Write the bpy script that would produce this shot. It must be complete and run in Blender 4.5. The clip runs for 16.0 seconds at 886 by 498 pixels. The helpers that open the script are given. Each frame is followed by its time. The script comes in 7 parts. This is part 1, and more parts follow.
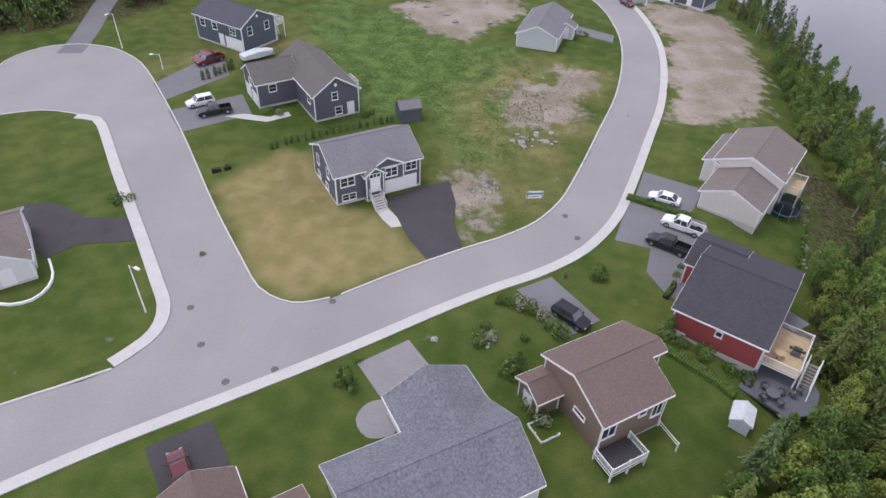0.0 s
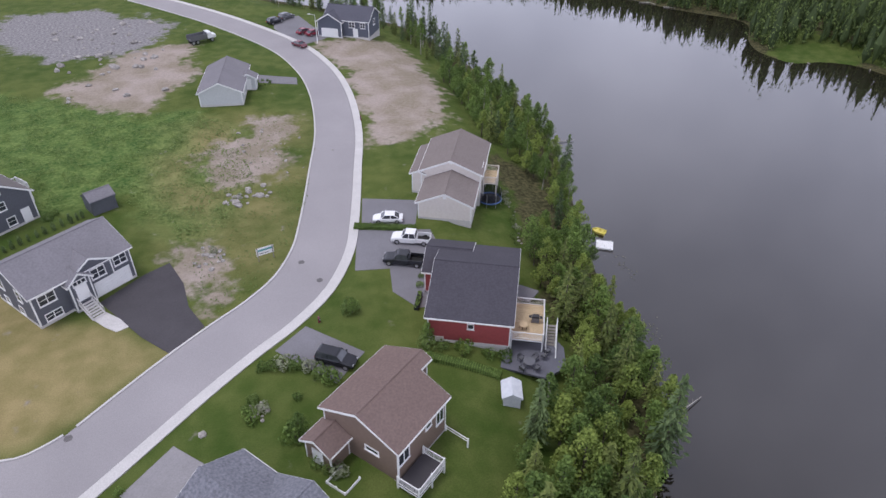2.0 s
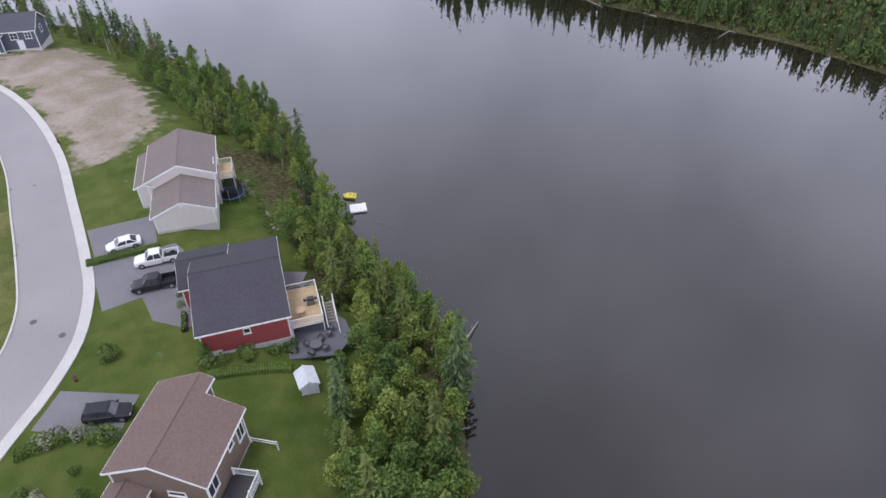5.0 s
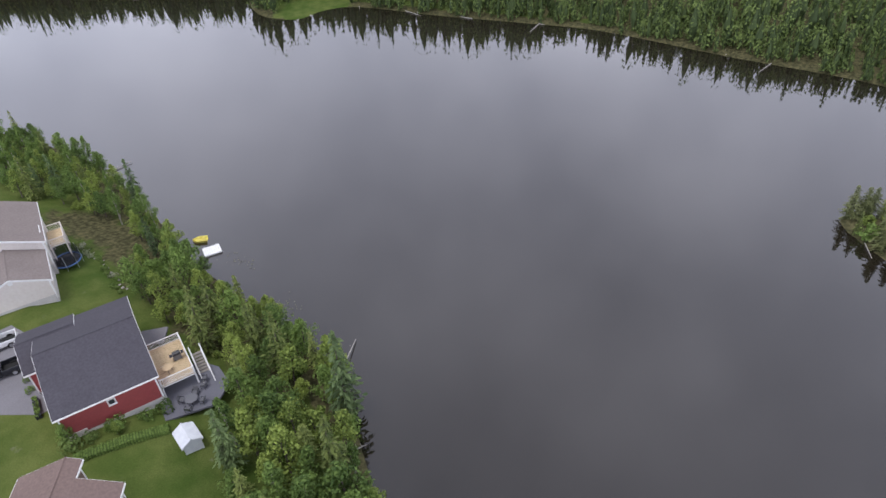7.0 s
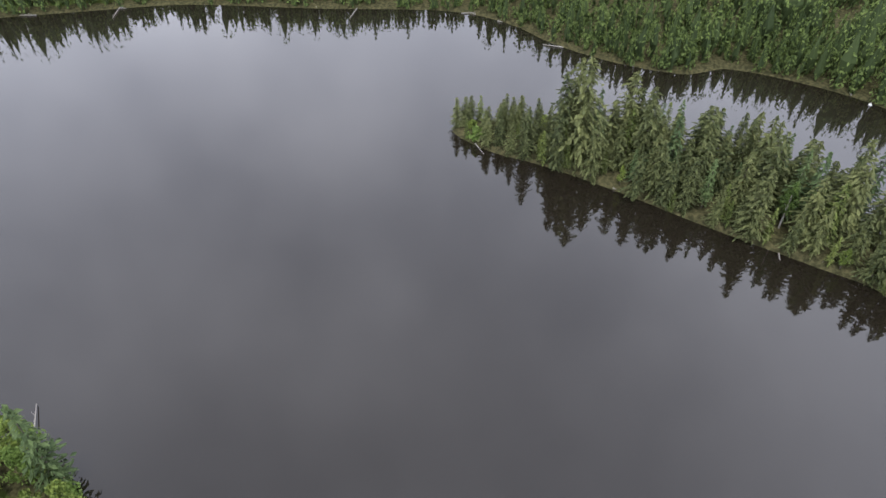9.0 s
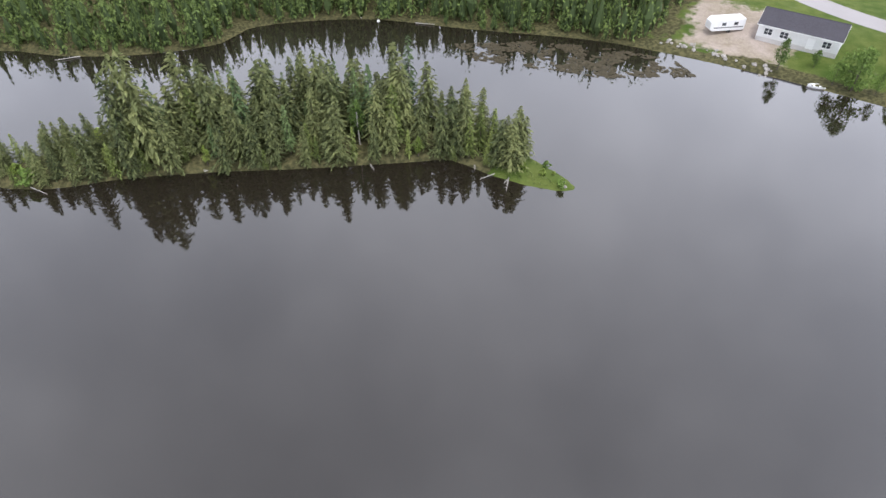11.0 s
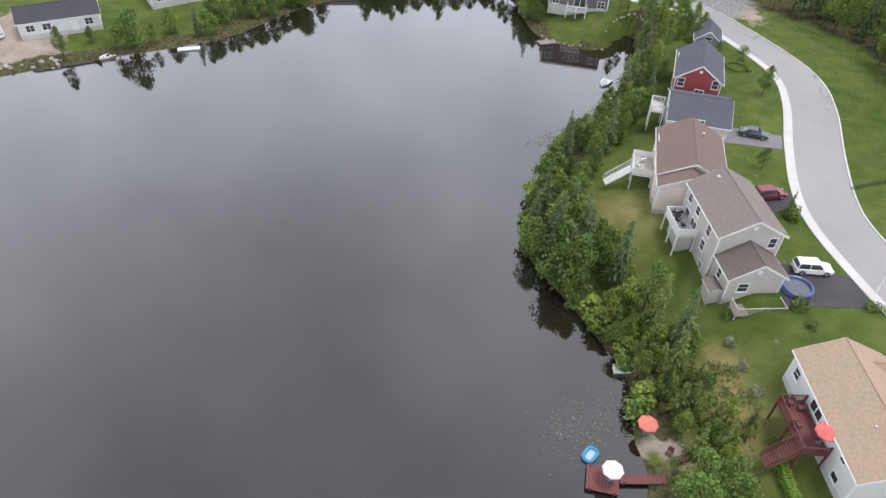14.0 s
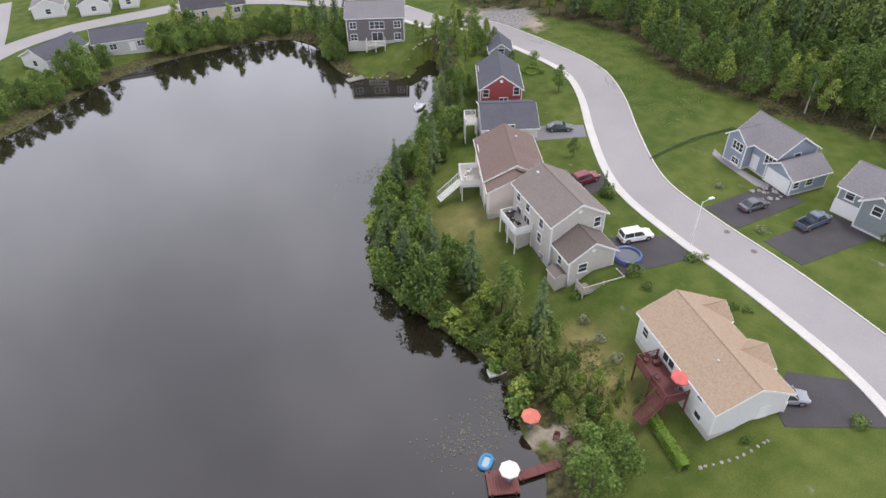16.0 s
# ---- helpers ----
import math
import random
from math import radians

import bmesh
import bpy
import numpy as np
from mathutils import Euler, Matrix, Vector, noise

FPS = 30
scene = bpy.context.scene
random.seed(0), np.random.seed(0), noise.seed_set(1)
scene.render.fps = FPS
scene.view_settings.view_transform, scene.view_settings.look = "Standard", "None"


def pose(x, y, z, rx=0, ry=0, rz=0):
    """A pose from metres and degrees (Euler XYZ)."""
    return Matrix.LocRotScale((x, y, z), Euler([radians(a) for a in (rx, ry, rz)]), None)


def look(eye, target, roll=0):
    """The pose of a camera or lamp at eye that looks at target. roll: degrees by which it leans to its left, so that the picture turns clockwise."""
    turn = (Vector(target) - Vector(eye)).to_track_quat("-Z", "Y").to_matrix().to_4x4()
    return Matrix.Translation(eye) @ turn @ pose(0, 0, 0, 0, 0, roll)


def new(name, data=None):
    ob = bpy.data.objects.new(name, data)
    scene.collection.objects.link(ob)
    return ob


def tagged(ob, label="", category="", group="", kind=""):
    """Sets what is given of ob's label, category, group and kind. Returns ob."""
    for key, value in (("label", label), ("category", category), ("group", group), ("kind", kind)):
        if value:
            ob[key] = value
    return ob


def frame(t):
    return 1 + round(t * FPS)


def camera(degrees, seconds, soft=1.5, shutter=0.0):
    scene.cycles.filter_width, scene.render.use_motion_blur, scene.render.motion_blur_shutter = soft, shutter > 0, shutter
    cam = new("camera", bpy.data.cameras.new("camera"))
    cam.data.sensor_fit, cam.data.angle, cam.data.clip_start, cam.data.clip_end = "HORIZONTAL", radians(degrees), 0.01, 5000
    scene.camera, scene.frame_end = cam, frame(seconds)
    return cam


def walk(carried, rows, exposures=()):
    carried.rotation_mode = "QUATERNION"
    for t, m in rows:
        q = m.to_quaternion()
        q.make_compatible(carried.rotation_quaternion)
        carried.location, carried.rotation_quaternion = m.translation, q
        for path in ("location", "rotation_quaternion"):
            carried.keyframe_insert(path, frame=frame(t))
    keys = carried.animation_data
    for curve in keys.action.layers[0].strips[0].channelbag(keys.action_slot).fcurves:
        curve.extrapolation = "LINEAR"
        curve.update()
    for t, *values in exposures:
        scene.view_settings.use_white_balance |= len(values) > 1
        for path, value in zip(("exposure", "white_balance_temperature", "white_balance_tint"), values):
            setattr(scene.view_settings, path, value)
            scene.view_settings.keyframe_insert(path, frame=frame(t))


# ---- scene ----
cam = camera(68.5, 16.0, soft=1.5)
PATH = [
    (0, (-0.00, 0.00, 57.75), (-0.00, 38.76, 26.17), 1.93),
    (0.5, (0.78, 0.37, 57.56), (6.87, 38.80, 26.16), 2.19),
    (1, (1.62, 0.75, 57.26), (12.42, 38.94, 26.85), 2.05),
    (1.5, (1.87, 0.80, 57.46), (16.72, 38.53, 28.20), 1.37),
    (2, (1.50, 0.52, 58.08), (20.03, 36.84, 29.14), 0.57),
    (2.5, (1.17, 0.40, 58.82), (22.73, 34.27, 29.02), -0.18),
    (3, (1.33, 0.23, 59.17), (25.22, 31.39, 28.20), -1.23),
    (3.5, (1.95, 0.13, 58.97), (27.72, 29.07, 27.37), -1.68),
    (4, (2.57, 0.10, 58.77), (30.16, 27.22, 27.09), -1.70),
    (4.2, (2.80, 0.12, 58.71), (31.11, 26.62, 27.14), -1.50),
    (6.5, (3.93, -1.34, 59.59), (38.43, 17.94, 28.95), -3.00),
    (7, (3.21, -1.51, 59.59), (39.30, 14.58, 28.95), -3.35),
    (7.5, (2.43, -1.31, 59.76), (40.02, 10.15, 28.84), -3.19),
    (8, (1.63, -0.97, 60.14), (40.08, 4.46, 28.64), -2.27),
    (8.5, (1.30, -1.12, 60.42), (39.42, -2.43, 28.09), -1.15),
    (9, (1.09, -1.67, 60.58), (37.76, -9.60, 27.53), 0.02),
    (9.2, (0.97, -1.91, 60.56), (36.82, -12.31, 27.30), 0.34),
    (11.3, (-1.33, -0.92, 58.39), (16.94, -32.98, 24.65), 0.33),
    (11.5, (-1.58, -0.18, 58.55), (14.17, -33.53, 24.79), 0.54),
    (12, (-2.19, 1.85, 58.95), (7.12, -33.79, 25.14), 0.83),
    (12.5, (-2.12, 4.30, 58.99), (0.33, -32.61, 25.35), 0.91),
    (13, (-1.85, 6.47, 58.92), (-6.24, -30.50, 25.55), 1.30),
    (13.5, (-1.64, 7.78, 58.94), (-12.67, -28.00, 25.79), 2.15),
    (14, (-1.49, 8.80, 59.06), (-17.65, -24.99, 25.94), 2.19),
    (14.5, (-1.79, 9.23, 59.16), (-22.08, -22.21, 25.99), 1.53),
    (15, (-2.16, 9.43, 59.24), (-25.19, -20.31, 26.31), 0.71),
    (15.5, (-2.38, 9.69, 59.17), (-27.26, -19.40, 27.00), -0.26),
    (16, (-2.32, 9.75, 59.11), (-28.34, -19.65, 28.15), -1.22),
]
walk(cam, [(t, look(eye, target, roll)) for t, eye, target, roll in PATH], exposures=[(0.0, 0.2, 6200, 14), (2.5, 0.13, 6050, 16), (4.0, 0.18, 6050, 15), (7.0, 0.43, 6200, 12), (9.0, 0.68, 6300, 9), (11.3, 0.98, 6380, 8), (12.0, 0.96, 6400, 8), (14.0, 0.68, 6450, 7), (16.0, 0.6, 6550, 10)])

# ---- world and light: an even, overcast day ----
world = bpy.data.worlds.new("overcast")
scene.world = world
world.use_nodes = True
wn = world.node_tree.nodes
wl = world.node_tree.links
wbg = wn["Background"]
sky = wn.new("ShaderNodeTexSky")
sky.sky_type = "NISHITA"
sky.sun_disc = False
sky.sun_elevation = radians(75)
sky.sun_rotation = radians(291)
wco = wn.new("ShaderNodeTexCoord")
wno = wn.new("ShaderNodeTexNoise")
wno.inputs["Scale"].default_value = 3.4
wno.inputs["Detail"].default_value = 5
wrp = wn.new("ShaderNodeValToRGB")
wrp.color_ramp.elements[0].position = 0.32
wrp.color_ramp.elements[0].color = (6.4, 6.5, 7.5, 1)
wrp.color_ramp.elements[1].position = 0.68
wrp.color_ramp.elements[1].color = (9.5, 9.5, 10.6, 1)
wmx = wn.new("ShaderNodeMix")
wmx.data_type = "RGBA"
wmx.inputs[0].default_value = 0.9
wl.new(wco.outputs["Generated"], wno.inputs["Vector"])
wl.new(wno.outputs["Fac"], wrp.inputs["Fac"])
wl.new(sky.outputs[0], wmx.inputs[6])
wl.new(wrp.outputs["Color"], wmx.inputs[7])
# the cloud is thinner, and brighter, to the south-west and towards the horizon
wdot = wn.new("ShaderNodeVectorMath")
wdot.operation = "DOT_PRODUCT"
wdot.inputs[1].default_value = (-0.17, -0.1, 0.0)
wl.new(wco.outputs["Generated"], wdot.inputs[0])
wsep = wn.new("ShaderNodeSeparateXYZ")
wl.new(wco.outputs["Generated"], wsep.inputs[0])
wup = wn.new("ShaderNodeMapRange")
wup.interpolation_type = "SMOOTHSTEP"
wup.inputs["From Min"].default_value = 0.2
wup.inputs["From Max"].default_value = 0.95
wup.inputs["To Min"].default_value = 1.45
wup.inputs["To Max"].default_value = 0.5
wl.new(wsep.outputs["Z"], wup.inputs["Value"])
wadd = wn.new("ShaderNodeMath")
wadd.operation = "ADD"
wl.new(wup.outputs[0], wadd.inputs[1])
wl.new(wdot.outputs["Value"], wadd.inputs[0])
wsc = wn.new("ShaderNodeVectorMath")
wsc.operation = "SCALE"
wl.new(wmx.outputs[2], wsc.inputs[0])
wl.new(wadd.outputs[0], wsc.inputs["Scale"])
wl.new(wsc.outputs[0], wbg.inputs["Color"])
wbg.inputs["Strength"].default_value = 0.13

sun = new("sun", bpy.data.lights.new("sun", "SUN"))
sun.data.energy = 1.35
sun.data.angle = radians(18)
sun.data.color = (1.0, 0.96, 0.9)
sun.matrix_world = look((-29, 11, 116), (0, 0, 0))


# ---- materials ----
def material(name, color, rough=0.8, metal=0.0, second=None, scale=1.0, amount=0.5, bump=0.0, bump_scale=None,
             grain=0.12, random_hue=0.0, clap=0.0, spec=0.5, coords="Object"):
    """A surface with broad patches between two colours, fine grain, and relief."""
    m = bpy.data.materials.new(name)
    m.use_nodes = True
    n, l = m.node_tree.nodes, m.node_tree.links
    b = n["Principled BSDF"]
    b.inputs["Roughness"].default_value = rough
    b.inputs["Metallic"].default_value = metal
    b.inputs["Specular IOR Level"].default_value = spec
    tc = n.new("ShaderNodeTexCoord")
    big = n.new("ShaderNodeTexNoise")
    big.inputs["Scale"].default_value = scale
    big.inputs["Detail"].default_value = 4
    l.new(tc.outputs[coords], big.inputs["Vector"])
    ramp = n.new("ShaderNodeValToRGB")
    ramp.color_ramp.elements[0].position = 0.5 - 0.5 * amount * 0.5
    ramp.color_ramp.elements[1].position = 0.5 + 0.5 * amount * 0.5
    c2 = second or tuple(0.8 * c for c in color)
    ramp.color_ramp.elements[0].color = (*c2, 1)
    ramp.color_ramp.elements[1].color = (*color, 1)
    l.new(big.outputs["Fac"], ramp.inputs["Fac"])
    fine = n.new("ShaderNodeTexNoise")
    fine.inputs["Scale"].default_value = bump_scale or scale * 14
    fine.inputs["Detail"].default_value = 5
    l.new(tc.outputs[coords], fine.inputs["Vector"])
    mul = n.new("ShaderNodeMix")
    mul.data_type, mul.blend_type = "RGBA", "OVERLAY"
    mul.inputs[0].default_value = min(1.0, grain * 3)
    l.new(ramp.outputs["Color"], mul.inputs[6])
    l.new(fine.outputs["Fac"], mul.inputs[7])
    out = mul.outputs[2]
    if random_hue:
        oi = n.new("ShaderNodeObjectInfo")
        hs = n.new("ShaderNodeHueSaturation")
        mr = n.new("ShaderNodeMapRange")
        mr.inputs["To Min"].default_value = 1 - random_hue
        mr.inputs["To Max"].default_value = 1 + random_hue
        l.new(oi.outputs["Random"], mr.inputs["Value"])
        l.new(mr.outputs[0], hs.inputs["Value"])
        l.new(out, hs.inputs["Color"])
        out = hs.outputs["Color"]
    l.new(out, b.inputs["Base Color"])
    height = fine.outputs["Fac"]
    if clap:
        sep = n.new("ShaderNodeSeparateXYZ")
        l.new(tc.outputs["Object"], sep.inputs[0])
        fr = n.new("ShaderNodeMath")
        fr.operation = "MULTIPLY"
        fr.inputs[1].default_value = 1 / clap
        l.new(sep.outputs["Z"], fr.inputs[0])
        fr2 = n.new("ShaderNodeMath")
        fr2.operation = "FRACT"
        l.new(fr.outputs[0], fr2.inputs[0])
        height = fr2.outputs[0]
    if bump or clap:
        bp = n.new("ShaderNodeBump")
        bp.inputs["Strength"].default_value = bump or 0.5
        bp.inputs["Distance"].default_value = 0.03 if clap else 0.05
        l.new(height, bp.inputs["Height"])
        l.new(bp.outputs["Normal"], b.inputs["Normal"])
    return m


def siding(name, color):
    return material(name, color, 0.7, scale=0.25, amount=1.2, second=tuple(0.9 * c for c in color), clap=0.14, grain=0.06, bump=0.45)


def shingles(name, color, second, grain=0.1):
    m = material(name, color, 0.95, second=second, scale=0.3, amount=1.8, bump=0.25, bump_scale=4.0, grain=grain, spec=0.2)
    return m


asphalt_m = material("asphalt", (0.33, 0.311, 0.316), 0.95, second=(0.262, 0.248, 0.253), scale=0.09, amount=1.3, bump=0.2, bump_scale=9, grain=0.07, spec=0.2, coords="Object")
drive_m = material("dark_asphalt", (0.075, 0.07, 0.075), 0.9, second=(0.055, 0.05, 0.055), scale=0.3, amount=1.2, bump=0.2, bump_scale=9, grain=0.1, spec=0.25)
grey_drive_m = material("worn_asphalt", (0.2, 0.195, 0.21), 0.9, second=(0.16, 0.155, 0.165), scale=0.3, amount=1.2, bump=0.2, bump_scale=9, grain=0.1, spec=0.25)
patio_m = material("blue_grey_pavers", (0.13, 0.13, 0.155), 0.85, second=(0.1, 0.1, 0.118), scale=0.5, amount=1.2, grain=0.12)
concrete_m = material("concrete", (0.54, 0.52, 0.5), 0.85, second=(0.45, 0.435, 0.42), scale=0.4, amount=1.2, grain=0.08)
slab_m = material("poured_concrete", (0.27, 0.258, 0.265), 0.85, second=(0.225, 0.215, 0.22), scale=0.4, amount=1.2, grain=0.08)
white_m = material("white_paint", (0.78, 0.78, 0.77), 0.5, second=(0.7, 0.7, 0.69), scale=0.7, amount=1.4, grain=0.03)
glass_m = material("window_glass", (0.06, 0.066, 0.078), 0.06, second=(0.03, 0.033, 0.042), scale=0.5, grain=0.02)
glass_m.node_tree.nodes["Principled BSDF"].inputs["IOR"].default_value = 1.8
wood_m = material("new_deck_wood", (0.54, 0.42, 0.26), 0.75, second=(0.45, 0.34, 0.2), scale=1.2, amount=1.2, grain=0.15)
redwood_m = material("red_stained_wood", (0.16, 0.05, 0.045), 0.7, second=(0.11, 0.035, 0.035), scale=1.2, amount=1.2, grain=0.15)
greywood_m = material("weathered_wood", (0.27, 0.25, 0.22), 0.85, second=(0.19, 0.17, 0.15), scale=1.5, amount=1.2, grain=0.2)
bark_m = material("bark", (0.12, 0.1, 0.08), 0.95, second=(0.07, 0.055, 0.045), scale=2.0, amount=1.2, bump=0.5, bump_scale=8, grain=0.25)
rock_m = material("rock", (0.36, 0.34, 0.32), 0.9, second=(0.24, 0.22, 0.2), scale=0.8, amount=1.2, bump=0.5, bump_scale=4, grain=0.25, random_hue=0.2)
metal_m = material("galvanised_metal", (0.55, 0.56, 0.57), 0.45, 0.7, scale=1.0, grain=0.05)
tyre_m = material("tyre_rubber", (0.02, 0.02, 0.02), 0.9, scale=4, grain=0.05)
rim_m = material("rim_alloy", (0.5, 0.5, 0.52), 0.35, 0.8, scale=4, grain=0.04)


def leaf_material(name, dark, light, trans=0.25, toned=False):
    m = bpy.data.materials.new(name)
    m.use_nodes = True
    n, l = m.node_tree.nodes, m.node_tree.links
    b = n["Principled BSDF"]
    b.inputs["Roughness"].default_value = 0.7
    b.inputs["Specular IOR Level"].default_value = 0.25
    geo = n.new("ShaderNodeNewGeometry")
    oi = n.new("ShaderNodeObjectInfo")
    add = n.new("ShaderNodeMath")
    add.operation = "MULTIPLY_ADD"
    add.inputs[1].default_value = 0.55
    l.new(geo.outputs["Random Per Island"], add.inputs[0])
    half = n.new("ShaderNodeMath")
    half.operation = "MULTIPLY"
    half.inputs[1].default_value = 0.45
    if toned:
        at = n.new("ShaderNodeAttribute")
        at.attribute_name = "tone"
        l.new(at.outputs["Fac"], half.inputs[0])
    else:
        l.new(oi.outputs["Random"], half.inputs[0])
    l.new(half.outputs[0], add.inputs[2])
    ramp = n.new("ShaderNodeValToRGB")
    ramp.color_ramp.elements[0].color = (*dark, 1)
    ramp.color_ramp.elements[1].color = (*light, 1)
    l.new(add.outputs[0], ramp.inputs["Fac"])
    l.new(ramp.outputs["Color"], b.inputs["Base Color"])
    tr = n.new("ShaderNodeBsdfTranslucent")
    l.new(ramp.outputs["Color"], tr.inputs["Color"])
    mx = n.new("ShaderNodeMixShader")
    mx.inputs[0].default_value = trans
    l.new(b.outputs[0], mx.inputs[1])
    l.new(tr.outputs[0], mx.inputs[2])
    l.new(mx.outputs[0], n["Material Output"].inputs["Surface"])
    return m


leaf_m = leaf_material("broad_leaves", (0.036, 0.07, 0.017), (0.21, 0.305, 0.072))
leaf_bright_m = leaf_material("bright_leaves", (0.07, 0.112, 0.022), (0.34, 0.42, 0.095))
needle_m = leaf_material("spruce_needles", (0.034, 0.062, 0.028), (0.165, 0.225, 0.085), 0.12)
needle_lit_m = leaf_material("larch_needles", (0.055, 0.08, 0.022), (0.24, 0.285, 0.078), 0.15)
leaf_lime_m = leaf_material("lime_leaves", (0.06, 0.105, 0.024), (0.18, 0.245, 0.068))
leaf_pale_m = leaf_material("pale_flowering_leaves", (0.16, 0.2, 0.1), (0.4, 0.4, 0.3))
needle_isle_m = leaf_material("olive_needles", (0.036, 0.052, 0.021), (0.205, 0.222, 0.085), 0.12)
birch_bark_m = material("birch_bark", (0.5, 0.47, 0.42), 0.85, second=(0.22, 0.2, 0.17), scale=3.0, amount=1.2, grain=0.2)
dead_m = material("dead_wood", (0.36, 0.34, 0.31), 0.9, second=(0.26, 0.24, 0.22), scale=2, grain=0.15)


from mathutils.geometry import tessellate_polygon


# ---- building helpers ----
def obj(name, bm, mat, parent=None, label="", matrix=None, smooth=False):
    me = bpy.data.meshes.new(name)
    bm.to_mesh(me)
    bm.free()
    for m in mat if isinstance(mat, (list, tuple)) else [mat]:
        me.materials.append(m)
    if smooth:
        me.polygons.foreach_set("use_smooth", [True] * len(me.polygons))
    ob = new(name, me)
    if matrix is not None:
        ob.matrix_world = matrix
    if parent is not None:
        ob.parent = parent
    if label:
        tagged(ob, label)
    return ob


def part(name, bm, mat, parent, label="", smooth=False):
    return obj(name, bm, mat, parent, label, smooth=smooth)


def thing(name, matrix, label, category, group="", kind=""):
    e = new(name)
    e.empty_display_size = 0.3
    e.matrix_world = matrix
    return tagged(e, label, category, group, kind)


def box(bm, x0, x1, y0, y1, z0, z1, m=None):
    v = [bm.verts.new((x, y, z)) for z in (z0, z1) for x, y in ((x0, y0), (x1, y0), (x1, y1), (x0, y1))]
    for f in ((3, 2, 1, 0), (4, 5, 6, 7), (0, 1, 5, 4), (1, 2, 6, 5), (2, 3, 7, 6), (3, 0, 4, 7)):
        bm.faces.new([v[i] for i in f])
    if m is not None:
        bmesh.ops.transform(bm, matrix=m, verts=v)
    return v


def boxes(*args):
    bm = bmesh.new()
    for a in args:
        box(bm, *a)
    return bm


def prism(bm, poly, h0, h1, m=None):
    """A polygon in xy drawn up from h0 to h1."""
    lo = [bm.verts.new((x, y, h0)) for x, y in poly]
    hi = [bm.verts.new((x, y, h1)) for x, y in poly]
    n = len(poly)
    bm.faces.new(lo[::-1])
    bm.faces.new(hi)
    for i in range(n):
        bm.faces.new((lo[i], lo[(i + 1) % n], hi[(i + 1) % n], hi[i]))
    if m is not None:
        bmesh.ops.transform(bm, matrix=m, verts=lo + hi)
    return lo + hi


def rod(bm, a, b, r0, r1=None, sides=6):
    a, b = Vector(a), Vector(b)
    r1 = r0 if r1 is None else r1
    q = (b - a).to_track_quat("Z", "Y").to_matrix()
    lo, hi = [], []
    for i in range(sides):
        w = 2 * math.pi * i / sides
        d = q @ Vector((math.cos(w), math.sin(w), 0))
        lo.append(bm.verts.new(a + d * r0))
        hi.append(bm.verts.new(b + d * r1))
    bm.faces.new(lo[::-1])
    bm.faces.new(hi)
    for i in range(sides):
        bm.faces.new((lo[i], lo[(i + 1) % sides], hi[(i + 1) % sides], hi[i]))


def spline(pts, step=2.0, closed=False):
    """Points about a step apart along a smooth curve through the given ones."""
    p = [np.array(q, float) for q in pts]
    n = len(p)
    out = []
    for i in range(n if closed else n - 1):
        a, b, c, d = (p[(i + k) % n] if closed else p[min(max(i + k, 0), n - 1)] for k in (-1, 0, 1, 2))
        m = max(2, int(np.linalg.norm(c - b) / step))
        for j in range(m):
            t = j / m
            out.append(0.5 * ((2 * b) + (c - a) * t + (2 * a - 5 * b + 4 * c - d) * t**2 + (3 * b - a - 3 * c + d) * t**3))
    if not closed:
        out.append(p[-1])
    return np.array(out)


def inside(poly, X, Y):
    """Which of the points lie in the polygon."""
    X, Y = np.asarray(X, float), np.asarray(Y, float)
    res = np.zeros(X.shape, bool)
    x1, y1 = poly[-1]
    for x2, y2 in poly:
        if y1 != y2:
            c = ((y1 > Y) != (y2 > Y)) & (X < (x2 - x1) * (Y - y1) / (y2 - y1) + x1)
            res ^= c
        x1, y1 = x2, y2
    return res


def distance(poly, X, Y, closed=True):
    """The distance of the points from the polygon's edge."""
    X, Y = np.asarray(X, float), np.asarray(Y, float)
    best = np.full(X.shape, 1e9)
    n = len(poly)
    for i in range(n if closed else n - 1):
        (x1, y1), (x2, y2) = poly[i], poly[(i + 1) % n]
        dx, dy = x2 - x1, y2 - y1
        t = np.clip(((X - x1) * dx + (Y - y1) * dy) / max(dx * dx + dy * dy, 1e-9), 0, 1)
        best = np.minimum(best, (X - x1 - t * dx) ** 2 + (Y - y1 - t * dy) ** 2)
    return np.sqrt(best)


